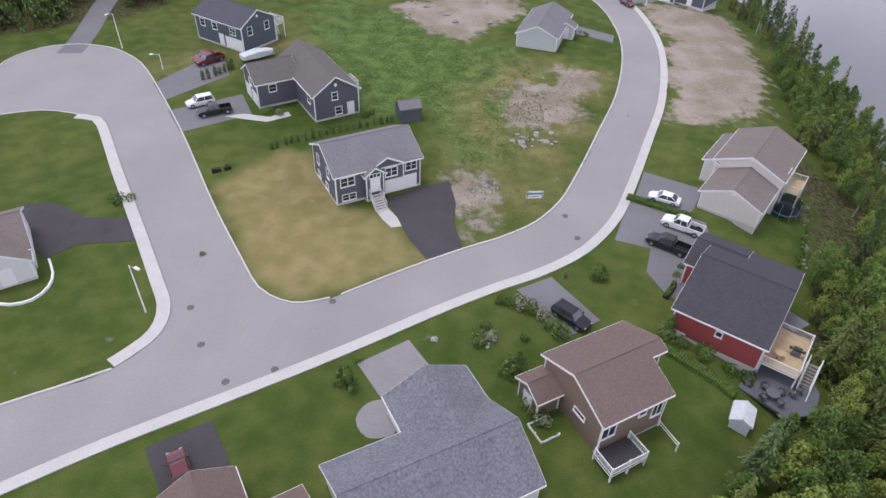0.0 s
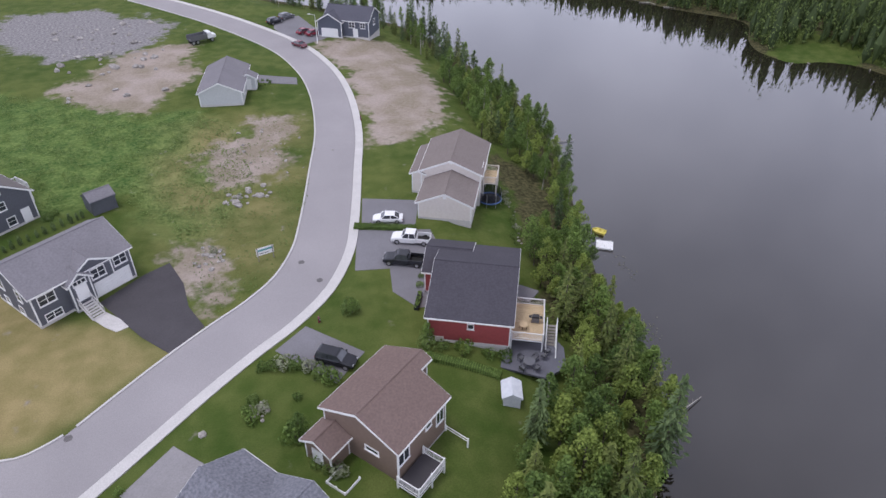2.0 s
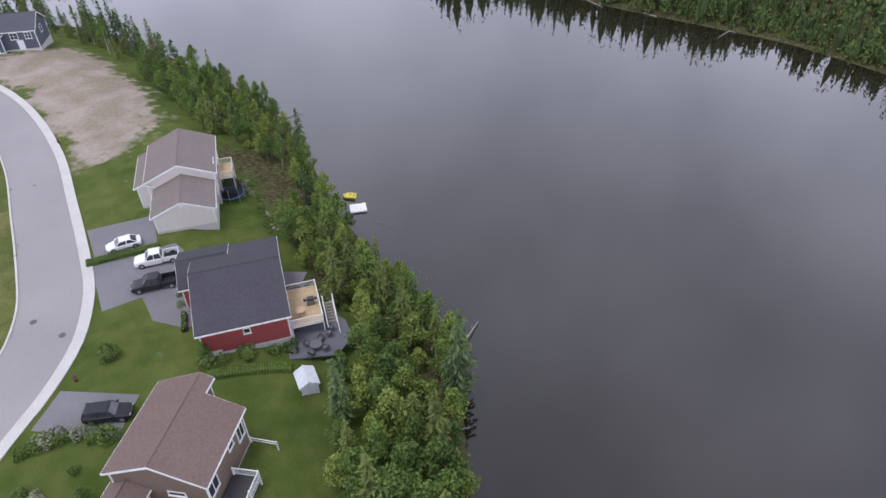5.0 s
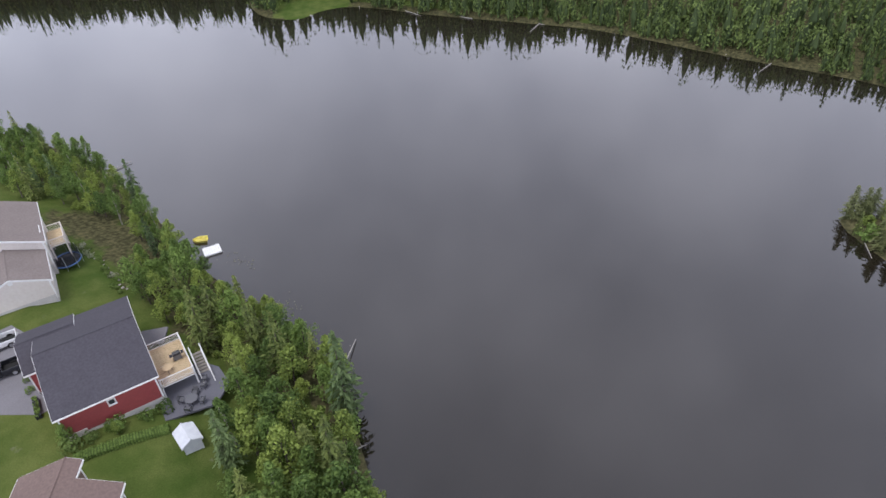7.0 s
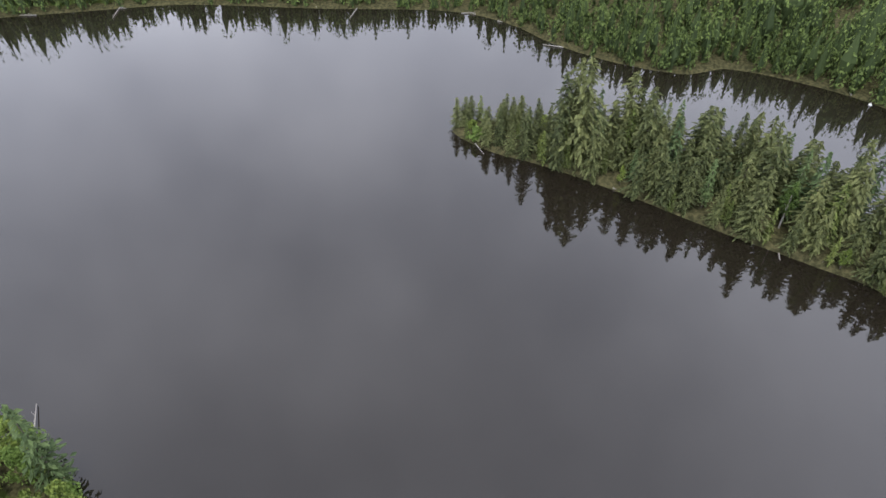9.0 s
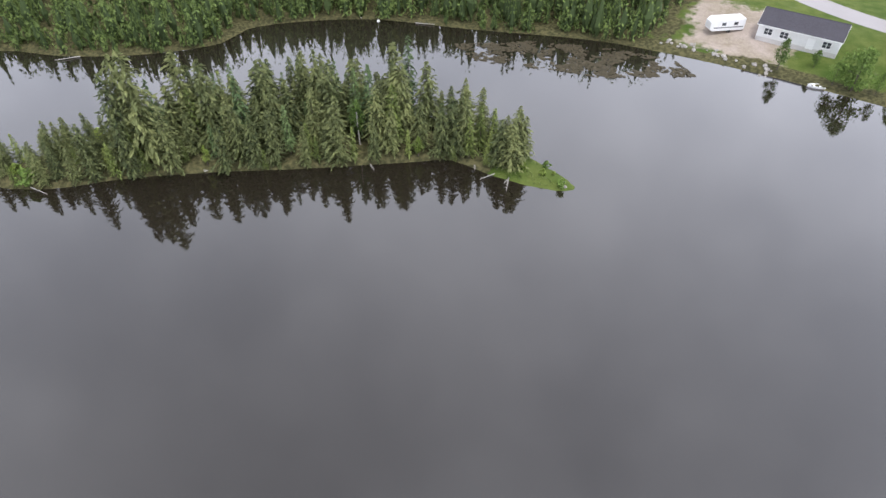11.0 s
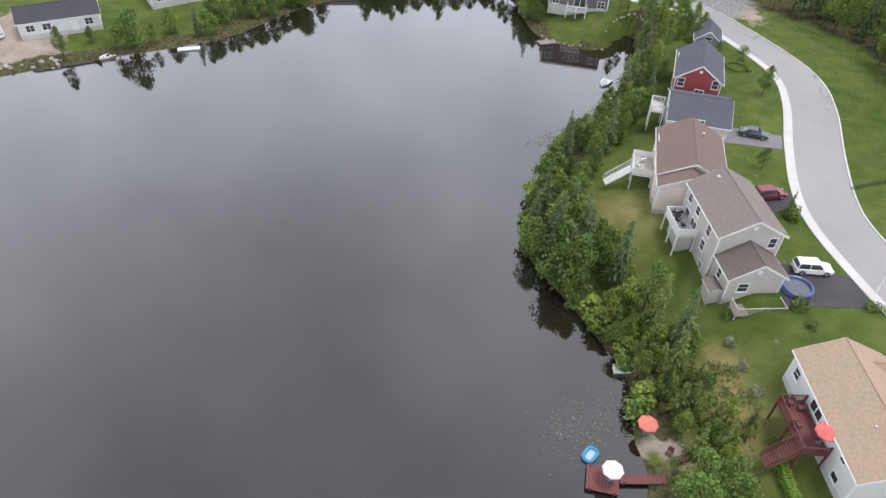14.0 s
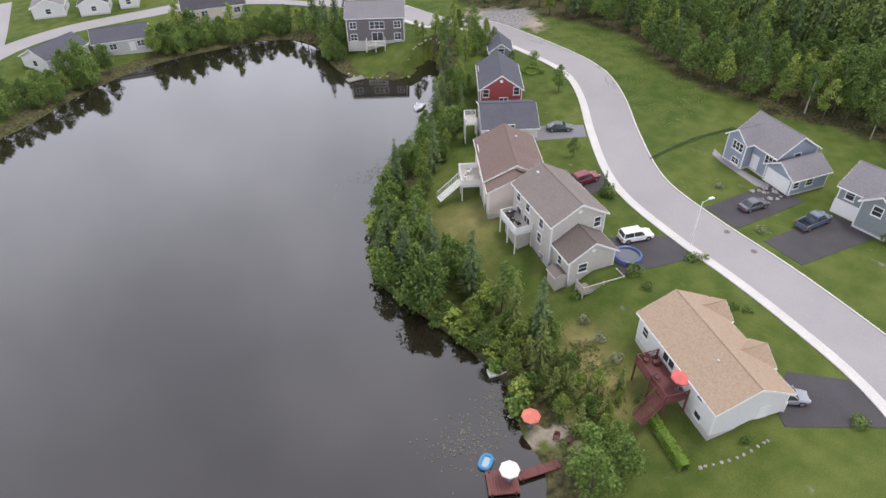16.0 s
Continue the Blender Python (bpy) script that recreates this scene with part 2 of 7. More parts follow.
# ---- the lake and the lie of the land ----
LAKE = spline([
    (20, 262), (60, 215), (79, 180), (81, 150), (80, 125), (77, 103), (67, 80), (59, 65), (54, 52), (50, 40), (45, 31),
    (38, 25), (30, 18), (18, 9), (0, 1), (-18, -6), (-30, -8.5), (-35.2, -12.4), (-36.4, -16.5), (-40.2, -22.5), (-40.8, -28), (-40.8, -35.6),
    (-40.4, -42), (-41, -48.5), (-46.5, -56.5), (-60.5, -68.5), (-74, -76), (-81, -81.5), (-89, -88.5), (-97.6, -98), (-97.6, -101.6), (-93, -100.4), (-88, -97.4), (-82.6, -100.4), (-78.6, -107), (-79.5, -115),
    (-84, -129), (-77, -138.5), (-55, -144), (-43, -143), (-29, -138), (-17, -131), (-4, -129),
], 3.0).tolist() + spline([
    (-4, -129), (18, -128.3), (41, -125), (54, -121), (73, -112), (92, -104), (104, -94), (111, -84), (110, -76), (118, -64),
    (130, -54), (142, -48), (153, -35), (161, -5), (170, 25), (171, 45), (171, 70), (172.5, 92), (171, 101), (165, 106), (158.5, 108), (157.5, 118), (163, 127), (174, 137), (175, 145),
    (166, 161), (160, 183), (155, 205), (146, 222), (124, 228), (98, 240), (70, 262), (45, 275), (20, 262),
], 3.0).tolist()[1:-1]
ISLE = spline([
    (98.5, -24.5), (91, -29.5), (84.5, -37.5), (75, -46.5), (65, -55), (58, -61.5), (52, -67), (48, -70.5), (41, -70.8),
    (34.5, -72), (29, -74.5), (31, -76.5), (37.5, -78), (44, -79), (54, -79), (66, -76), (78, -67), (90, -53), (99, -38), (101.5, -28),
], 2.5, True).tolist()


STREET = [
    (-103, -135), (-104, -114), (-106.5, -95), (-105.8, -80), (-103.5, -68), (-97.5, -59.2), (-87.5, -49), (-79, -39.5), (-74.5, -32), (-71.2, -21.5),
    (-69, -12), (-66.3, -3), (-63, 5.5), (-57.5, 13.3), (-49, 20.5), (-38.5, 27.8), (-29.8, 33.7), (-20.5, 39.3), (-10.3, 45.6),
    (1, 53.1), (7.5, 57), (13, 60), (19, 64.6), (24.2, 71.4), (28, 79.3), (33.8, 93.5), (40, 109.6), (44.8, 129),
    (46.2, 146.4), (44, 165), (35, 191), (23.6, 215), (5, 250),
]


def shore(X, Y):
    """The signed distance from the water's edge: above 0 on land."""
    d = distance(LAKE, X, Y)
    d = np.where(inside(LAKE, X, Y), -d, d)
    e = distance(ISLE, X, Y)
    e = np.where(inside(ISLE, X, Y), e, -e)
    return np.maximum(d, e), e


def heights(X, Y):
    X, Y = np.asarray(X, float), np.asarray(Y, float)
    s, e = shore(X, Y)
    top = 3.0 + 2.0 * np.clip((Y + 112) / 12, 0, 1) * np.clip((105 - X) / 20, 0, 1)
    top = np.where(e > -3, 1.3, top)
    t = np.clip((s - 1.0) / 24.0, 0, 1)
    ramp = t * t * (3 - 2 * t)
    ramp = np.maximum(ramp, np.clip((22 - distance(STREET, X, Y, False)) / 9, 0, 1))
    land = 0.45 * np.clip(s / 1.2, 0, 1) + (top - 0.45) * np.where(e > -3, np.clip(s / 6, 0, 1), ramp)
    far = np.clip((np.hypot(X - 40, Y - 20) - 230) / 260, 0, 1)
    land = land + 26 * far * far
    return np.where(s > 0, land, np.maximum(-3, 0.35 * s))


def hgt(x, y):
    return float(heights(np.array([x]), np.array([y]))[0])


def zone(poly, X, Y, soft=2.0):
    d = distance(poly, X, Y)
    return np.clip(np.where(inside(poly, X, Y), d, -d) / soft * 0.5 + 0.5, 0, 1)


def axis(lo, hi, fine_lo, fine_hi, step, far_step):
    a = list(np.arange(lo, fine_lo, far_step)) + list(np.arange(fine_lo, fine_hi, step)) + list(np.arange(fine_hi, hi + 1, far_step))
    return np.array(a)


def ground():
    xs = axis(-1500, 1500, -135, 205, 1.25, 35.0)
    ys = axis(-1500, 1500, -200, 235, 1.25, 35.0)
    X, Y = np.meshgrid(xs, ys)
    shape = X.shape
    fx, fy = X.ravel(), Y.ravel()
    Z = heights(fx, fy)
    bumps = np.array([noise.noise((x * 0.12, y * 0.12, 0)) for x, y in zip(fx, fy)])
    verts = np.stack([fx, fy, Z], 1)
    nx, ny = shape[1], shape[0]
    i = np.arange(nx * ny).reshape(ny, nx)
    faces = np.stack([i[:-1, :-1], i[:-1, 1:], i[1:, 1:], i[1:, :-1]], -1).reshape(-1, 4)
    me = bpy.data.meshes.new("ground")
    me.from_pydata(verts.tolist(), [], faces.tolist())
    me.polygons.foreach_set("use_smooth", [True] * len(me.polygons))
    s, e = shore(fx, fy)
    edge = bumps * 3.0
    dirt = np.maximum.reduce([zone(p, fx + edge, fy - edge, 3.5) for p in DIRT])
    rough = np.maximum.reduce([zone(p, fx + edge, fy + edge, 6.0) for p in ROUGH])
    dry = np.maximum.reduce([zone(p, fx + 0.3 * edge, fy, 1.5) for p in DRY])
    dry = np.maximum(dry, rough * np.clip(0.45 + bumps * 0.9, 0, 0.8))
    wild = np.maximum.reduce([zone(p, fx + edge, fy + edge, 5.0) for p in WILD])
    gravel = np.maximum.reduce([zone(p, fx + edge, fy + edge, 4.0) for p in GRAVEL])
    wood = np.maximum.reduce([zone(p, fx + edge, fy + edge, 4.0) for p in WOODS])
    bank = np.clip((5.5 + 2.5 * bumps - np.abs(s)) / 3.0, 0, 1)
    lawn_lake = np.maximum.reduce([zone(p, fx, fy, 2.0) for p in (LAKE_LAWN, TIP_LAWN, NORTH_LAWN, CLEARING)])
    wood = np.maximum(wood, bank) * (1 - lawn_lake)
    for name, val in (("dirt", dirt), ("gravel", gravel), ("dry", dry), ("wild", wild), ("wood", wood)):
        me.attributes.new(name, "FLOAT", "POINT").data.foreach_set("value", val.astype(np.float32))
    me.materials.append(ground_material())
    return tagged(new("ground", me), "mown and wild grass ground with bare dirt sloping to a lake", "ground", kind="structure")


def ground_material():
    m = bpy.data.materials.new("grass_and_dirt")
    m.use_nodes = True
    n, l = m.node_tree.nodes, m.node_tree.links
    b = n["Principled BSDF"]
    b.inputs["Roughness"].default_value = 0.95
    b.inputs["Specular IOR Level"].default_value = 0.1
    tc = n.new("ShaderNodeTexCoord")

    def tex(scale, detail=4):
        t = n.new("ShaderNodeTexNoise")
        t.inputs["Scale"].default_value = scale
        t.inputs["Detail"].default_value = detail
        l.new(tc.outputs["Object"], t.inputs["Vector"])
        return t.outputs["Fac"]

    def ramp(fac, c0, c1, p0=0.35, p1=0.65):
        r = n.new("ShaderNodeValToRGB")
        r.color_ramp.elements[0].position, r.color_ramp.elements[1].position = p0, p1
        r.color_ramp.elements[0].color, r.color_ramp.elements[1].color = (*c0, 1), (*c1, 1)
        l.new(fac, r.inputs["Fac"])
        return r.outputs["Color"]

    def mix(fac, a, c, mode="MIX"):
        x = n.new("ShaderNodeMix")
        x.data_type, x.blend_type = "RGBA", mode
        if isinstance(fac, float):
            x.inputs[0].default_value = fac
        else:
            l.new(fac, x.inputs[0])
        l.new(a, x.inputs[6])
        l.new(c, x.inputs[7])
        return x.outputs[2]

    def attr(name):
        a = n.new("ShaderNodeAttribute")
        a.attribute_name = name
        return a.outputs["Fac"]

    broad, mid, fine, tiny = tex(0.045), tex(0.35), tex(1.6, 6), tex(7.0, 6)
    lawn = ramp(broad, (0.047, 0.078, 0.015), (0.098, 0.12, 0.03))
    lawn = mix(0.45, lawn, ramp(mid, (0.038, 0.07, 0.011), (0.118, 0.138, 0.04)))
    wild = ramp(mid, (0.045, 0.095, 0.02), (0.135, 0.195, 0.052), 0.4, 0.6)
    wild = mix(0.5, wild, ramp(fine, (0.04, 0.085, 0.018), (0.16, 0.21, 0.065), 0.4, 0.62))
    dry = ramp(mid, (0.17, 0.15, 0.06), (0.29, 0.235, 0.115))
    dry = mix(0.35, dry, ramp(broad, (0.13, 0.14, 0.045), (0.28, 0.225, 0.1)))
    dirt = ramp(fine, (0.225, 0.185, 0.15), (0.345, 0.29, 0.25), 0.3, 0.7)
    dirt = mix(0.5, dirt, ramp(tex(0.16, 6), (0.19, 0.165, 0.105), (0.37, 0.315, 0.28), 0.38, 0.62))
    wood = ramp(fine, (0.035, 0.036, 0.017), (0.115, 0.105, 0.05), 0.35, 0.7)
    gravel = ramp(fine, (0.13, 0.125, 0.13), (0.3, 0.285, 0.28), 0.3, 0.7)

    def patchy(name, noise_fac, amount, soft=0.12):
        """The zone's mask with a broken edge."""
        a = n.new("ShaderNodeMath")
        a.operation = "MULTIPLY_ADD"
        a.inputs[1].default_value = amount
        l.new(noise_fac, a.inputs[0])
        l.new(attr(name), a.inputs[2])
        r = n.new("ShaderNodeMapRange")
        r.interpolation_type = "SMOOTHSTEP"
        r.inputs["From Min"].default_value = 0.5 - soft + amount / 2
        r.inputs["From Max"].default_value = 0.5 + soft + amount / 2
        l.new(a.outputs[0], r.inputs["Value"])
        return r.outputs[0]

    ragged = tex(0.5, 7)
    col = mix(patchy("wild", ragged, 0.7, 0.3), lawn, wild)
    col = mix(attr("dry"), col, dry)
    col = mix(patchy("dirt", ragged, 1.6, 0.24), col, dirt)
    col = mix(patchy("gravel", ragged, 1.6, 0.24), col, gravel)
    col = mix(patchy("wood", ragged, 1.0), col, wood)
    col = mix(0.4, col, tiny, "OVERLAY")
    l.new(col, b.inputs["Base Color"])
    bp = n.new("ShaderNodeBump")
    bp.inputs["Strength"].default_value = 0.7
    bp.inputs["Distance"].default_value = 0.15
    l.new(fine, bp.inputs["Height"])
    l.new(bp.outputs["Normal"], b.inputs["Normal"])
    return m


NORTH_LAWN = [(157, 110), (159, 107), (165, 105), (172, 99), (178, 101), (178, 110), (168, 116), (158, 117)]
CLEARING = [(-35.2, -17.0), (-35.0, -15.2), (-37.2, -13.4), (-38.9, -11.8), (-39.8, -13.8), (-38.2, -16.8)]
TIP_LAWN = [(27, -70), (27, -79), (41.5, -80), (41.5, -69)]
LAKE_LAWN = [(-80, -104), (-88, -97), (-99, -101), (-104, -117), (-84, -114)]
DRY = [[(-32.5, 77), (-22, 57.5), (-17, 55), (-14, 55.2), (-1.4, 62.6), (-7, 70.5), (-13, 73), (-20, 86), (-26.5, 87.8)],
       [(-50.1, -23.2), (-52.7, -20.5), (-49.9, -15.3), (-48.3, -12.0), (-45.1, -9.8), (-42.8, -10.6), (-43.3, -15.2), (-46.1, -18.8)]]
ROUGH = [
    [(3, 66), (14, 72), (24, 92), (31, 119), (20, 126), (8, 124), (2, 100), (2, 80)],
    [(-48.5, -22), (-51, -19), (-49.5, -13.5), (-44, -8.5), (-39.5, -12), (-41, -20)],
    [(-47, 112), (-56, 118), (-50, 130), (-40, 140), (-28, 130)],
    [(-50, -46), (-57, -52), (-62, -44), (-57, -38), (-54.5, -30), (-49.5, -30)],
]
DIRT = [
    [(10, 110), (18.5, 116), (22, 122.5), (30, 119.5), (28, 112), (22.5, 108.5), (20.5, 98.5), (11, 98), (8.5, 104)],
    [(48, 163), (67, 158), (66.5, 141), (62, 122), (60, 113), (54, 102.5), (46, 101), (38.5, 102), (42, 114), (46.5, 137)],
    [(0.6, 82), (4.5, 84), (8, 78), (5, 72), (3, 67.5), (1.6, 73)],
    [(-12, 153), (-2, 167), (5, 175), (19, 175), (15.5, 153), (6, 140), (4, 133.5), (-5, 140)],
    CLEARING,
    [(-126, -92), (-118, -88), (-116, -96), (-119, -112), (-130, -118)],
    [(16, -131), (24, -130), (35, -131), (38, -152), (22, -152), (14, -140)],
]
GRAVEL = [
    [(-26, 196), (-14, 176), (-2, 172), (8, 176), (18, 194), (0, 217), (-24, 220)],
    [(-118, -108), (-112, -92), (-116, -90), (-128, -96), (-140, -104)],
]
WILD = [
    [(-15, 101), (-4, 102), (0, 92), (3, 84), (9, 86), (16, 96), (18, 120), (12, 131), (0, 135), (-8, 145), (-26, 160), (-34, 150), (-28, 130), (-20, 118)],
]
WOODS = [
    [(112, -78), (125, -60), (150, -40), (175, 30), (181, 92), (182, 112), (172, 160), (166, 185), (156, 215), (120, 236), (80, 262), (90, 320), (400, 320), (400, -200), (40, -200), (38, -130), (60, -122), (92, -107), (108, -90)],
    [(-124, -114), (-129, -92), (-131.5, -70), (-120, -53), (-118, -40), (-118.5, -27), (-119, -14), (-114, 5), (-114, 40), (-400, 60), (-400, -200), (-160, -200)],
    [(-118, 125), (-95, 128), (-72, 140), (-60, 160), (-30, 200), (-40, 400), (-300, 400), (-300, 100)],
    [(98, -25), (76, -45), (52, -66), (42, -71), (38, -77), (66, -75), (90, -52), (101, -28)],
    [(55.5, 91), (61, 93), (64, 84), (62, 76), (57, 73.5), (50, 64), (48.5, 66), (55.5, 80)],
    [(41.5, 42), (44, 52), (45.5, 60), (50, 66), (55, 60), (50, 45), (45, 34), (39, 36)],
]
ground()


def water():
    m = bpy.data.materials.new("lake_water")
    m.use_nodes = True
    n, l = m.node_tree.nodes, m.node_tree.links
    b = n["Principled BSDF"]
    b.inputs["Base Color"].default_value = (0.015, 0.012, 0.0085, 1)
    b.inputs["Roughness"].default_value = 0.045
    b.inputs["IOR"].default_value = 1.98
    tc = n.new("ShaderNodeTexCoord")
    t1 = n.new("ShaderNodeTexNoise")
    t1.inputs["Scale"].default_value = 0.9
    t1.inputs["Detail"].default_value = 3
    l.new(tc.outputs["Object"], t1.inputs["Vector"])
    bp = n.new("ShaderNodeBump")
    bp.inputs["Strength"].default_value = 0.05
    bp.inputs["Distance"].default_value = 0.05
    l.new(t1.outputs["Fac"], bp.inputs["Height"])
    l.new(bp.outputs["Normal"], b.inputs["Normal"])
    bm = bmesh.new()
    vs = [bm.verts.new((x, y, 0)) for x, y in ((-130, -160), (230, -160), (230, 320), (-130, 320))]
    bm.faces.new(vs)
    ob = obj("water", bm, m)
    return tagged(ob, "calm dark brown lake mirroring the grey sky", "lake", kind="structure")


water()


# ---- streets ----
def ribbon(name, pts, off0, off1, lift, mat, thick=0.3, label="", category="", parent=None, step=2.0, ends=None):
    """A strip along a curve, between two offsets to its left, its top lifted over the ground."""
    p = spline(pts, step)
    d = np.gradient(p, axis=0)
    d /= np.linalg.norm(d, axis=1)[:, None]
    nrm = np.stack([-d[:, 1], d[:, 0]], 1)
    a, c = p + nrm * off0, p + nrm * off1
    z = heights((a[:, 0] + c[:, 0]) / 2, (a[:, 1] + c[:, 1]) / 2) + lift
    bm = bmesh.new()
    rows = [[bm.verts.new((*a[i], z[i])), bm.verts.new((*c[i], z[i])), bm.verts.new((*c[i], z[i] - thick)), bm.verts.new((*a[i], z[i] - thick))] for i in range(len(p))]
    for r, q in zip(rows, rows[1:]):
        for k in range(4):
            bm.faces.new((r[k], q[k], q[(k + 1) % 4], r[(k + 1) % 4]))
    bm.faces.new(rows[0])
    bm.faces.new(rows[-1][::-1])
    bmesh.ops.recalc_face_normals(bm, faces=bm.faces)
    return tagged(obj(name, bm, mat, parent), label, category, kind="structure")


def slab(name, poly, lift, mat, label, category, thick=0.25):
    """A flat paved piece over a polygon."""
    bm = bmesh.new()
    cx, cy = np.mean(poly, 0)
    z = max(hgt(x, y) for x, y in list(poly) + [(cx, cy)]) + lift
    ring = [Vector((x, y, 0)) for x, y in poly]
    top = [bm.verts.new((x, y, z)) for x, y in poly]
    low = [bm.verts.new((x, y, z - thick)) for x, y in poly]
    for tri in tessellate_polygon([ring]):
        bm.faces.new([top[i] for i in tri])
    for i in range(len(poly)):
        k = (i + 1) % len(poly)
        bm.faces.new((low[i], low[k], top[k], top[i]))
    bmesh.ops.recalc_face_normals(bm, faces=bm.faces)
    if sum(f.normal.z * f.calc_area() for f in bm.faces) < 0:
        bmesh.ops.reverse_faces(bm, faces=bm.faces)
    return tagged(obj(name, bm, mat), label, category, kind="structure")


ribbon("road", STREET, 1.7, 9.2, 0.03, asphalt_m, 0.3, "grey worn asphalt residential street curving past houses", "road")
ribbon("pavement", STREET, 0.42, 1.62, 0.15, concrete_m, 0.35, "pale concrete pavement with a kerb along the street", "pavement")
ribbon("kerb_street", STREET, 1.62, 1.78, 0.13, concrete_m, 0.35, "pale concrete kerb of the street", "kerb")
ribbon("kerb_inner_south", STREET[:15] + [(-40.5, 26.4)], 9.15, 9.38, 0.13, concrete_m, 0.35, "low concrete kerb along the grass", "kerb")
ribbon("kerb_inner_north", [(-6.5, 48.0)] + STREET[19:], 9.15, 9.4, 0.13, concrete_m, 0.35, "low concrete kerb along the grass", "kerb")
SIDE_R = [(-13, 55.0), (-16, 54.0), (-18.5, 54.3), (-21.7, 56.4), (-24.9, 61.3), (-31.9, 72.9), (-41.9, 90.9), (-51, 106), (-57.5, 116)]
SIDE_L = [(-36, 41.6), (-33.4, 43.6), (-31, 47), (-30.3, 50), (-31, 53.3), (-33, 56.8), (-39.4, 67.4), (-47.6, 80.7), (-55.7, 94.2), (-58.5, 96.5), (-61.5, 97)]
BULB = [(-57.5, 116), (-62, 121), (-68, 125), (-75, 126), (-81, 123.5), (-84.5, 117), (-83, 109), (-80, 104), (-86, 98), (-96, 92), (-94, 88), (-84, 92), (-76, 95.2), (-68, 98), (-61.5, 97)]
side_poly = [tuple(q) for q in spline(SIDE_R, 2.0)] + [tuple(q) for q in spline(BULB, 2.0)][1:-1] + [tuple(q) for q in spline(SIDE_L, 2.0)][::-1] + [(-38.1, 40.7), (-42.5, 38.3), (-47.5, 35.0), (-44, 30), (-32, 35), (-12, 47)]
slab("road_side_street", side_poly, 0.036, asphalt_m, "grey asphalt side street ending in a turning circle", "road")
ribbon("kerb_side_east", SIDE_R + BULB[1:8], -0.12, 0.1, 0.14, concrete_m, 0.35, "low concrete kerb round the turning circle", "kerb")
ribbon("pavement_side_street", SIDE_L[1:], 0.0, 1.5, 0.15, concrete_m, 0.35, "pale concrete pavement along the side street", "pavement")
ribbon("kerb_corner", [(-48, 34.6), (-42.5, 38.3), (-38.1, 40.7), (-33.6, 43.3)], -0.06, 0.2, 0.14, concrete_m, 0.35, "low concrete kerb round the corner lawn", "kerb")
ribbon("kerb_side_west", [(-61.5, 97), (-68, 98), (-76, 95.2), (-84, 92)], -0.1, 0.1, 0.13, concrete_m, 0.35, "low concrete kerb of the turning circle", "kerb")


# ---- houses ----
SIDES = {"E": 0, "N": 90, "W": 180, "S": -90}


def frame_bm(w, h, d=0.07, t=0.11):
    """A picture-frame ring, standing proud of the wall."""
    bm = bmesh.new()
    out = [(-w / 2 - t, -t), (w / 2 + t, -t), (w / 2 + t, h + t), (-w / 2 - t, h + t)]
    inn = [(-w / 2, 0), (w / 2, 0), (w / 2, h), (-w / 2, h)]
    rings = [[bm.verts.new((x, y, z)) for x, z in pts] for pts, y in ((out, -0.02), (out, d), (inn, d), (inn, -0.02))]
    for a, b in zip(rings, rings[1:]):
        for i in range(4):
            bm.faces.new((a[i], a[(i + 1) % 4], b[(i + 1) % 4], b[i]))
    bmesh.ops.recalc_face_normals(bm, faces=bm.faces)
    return bm


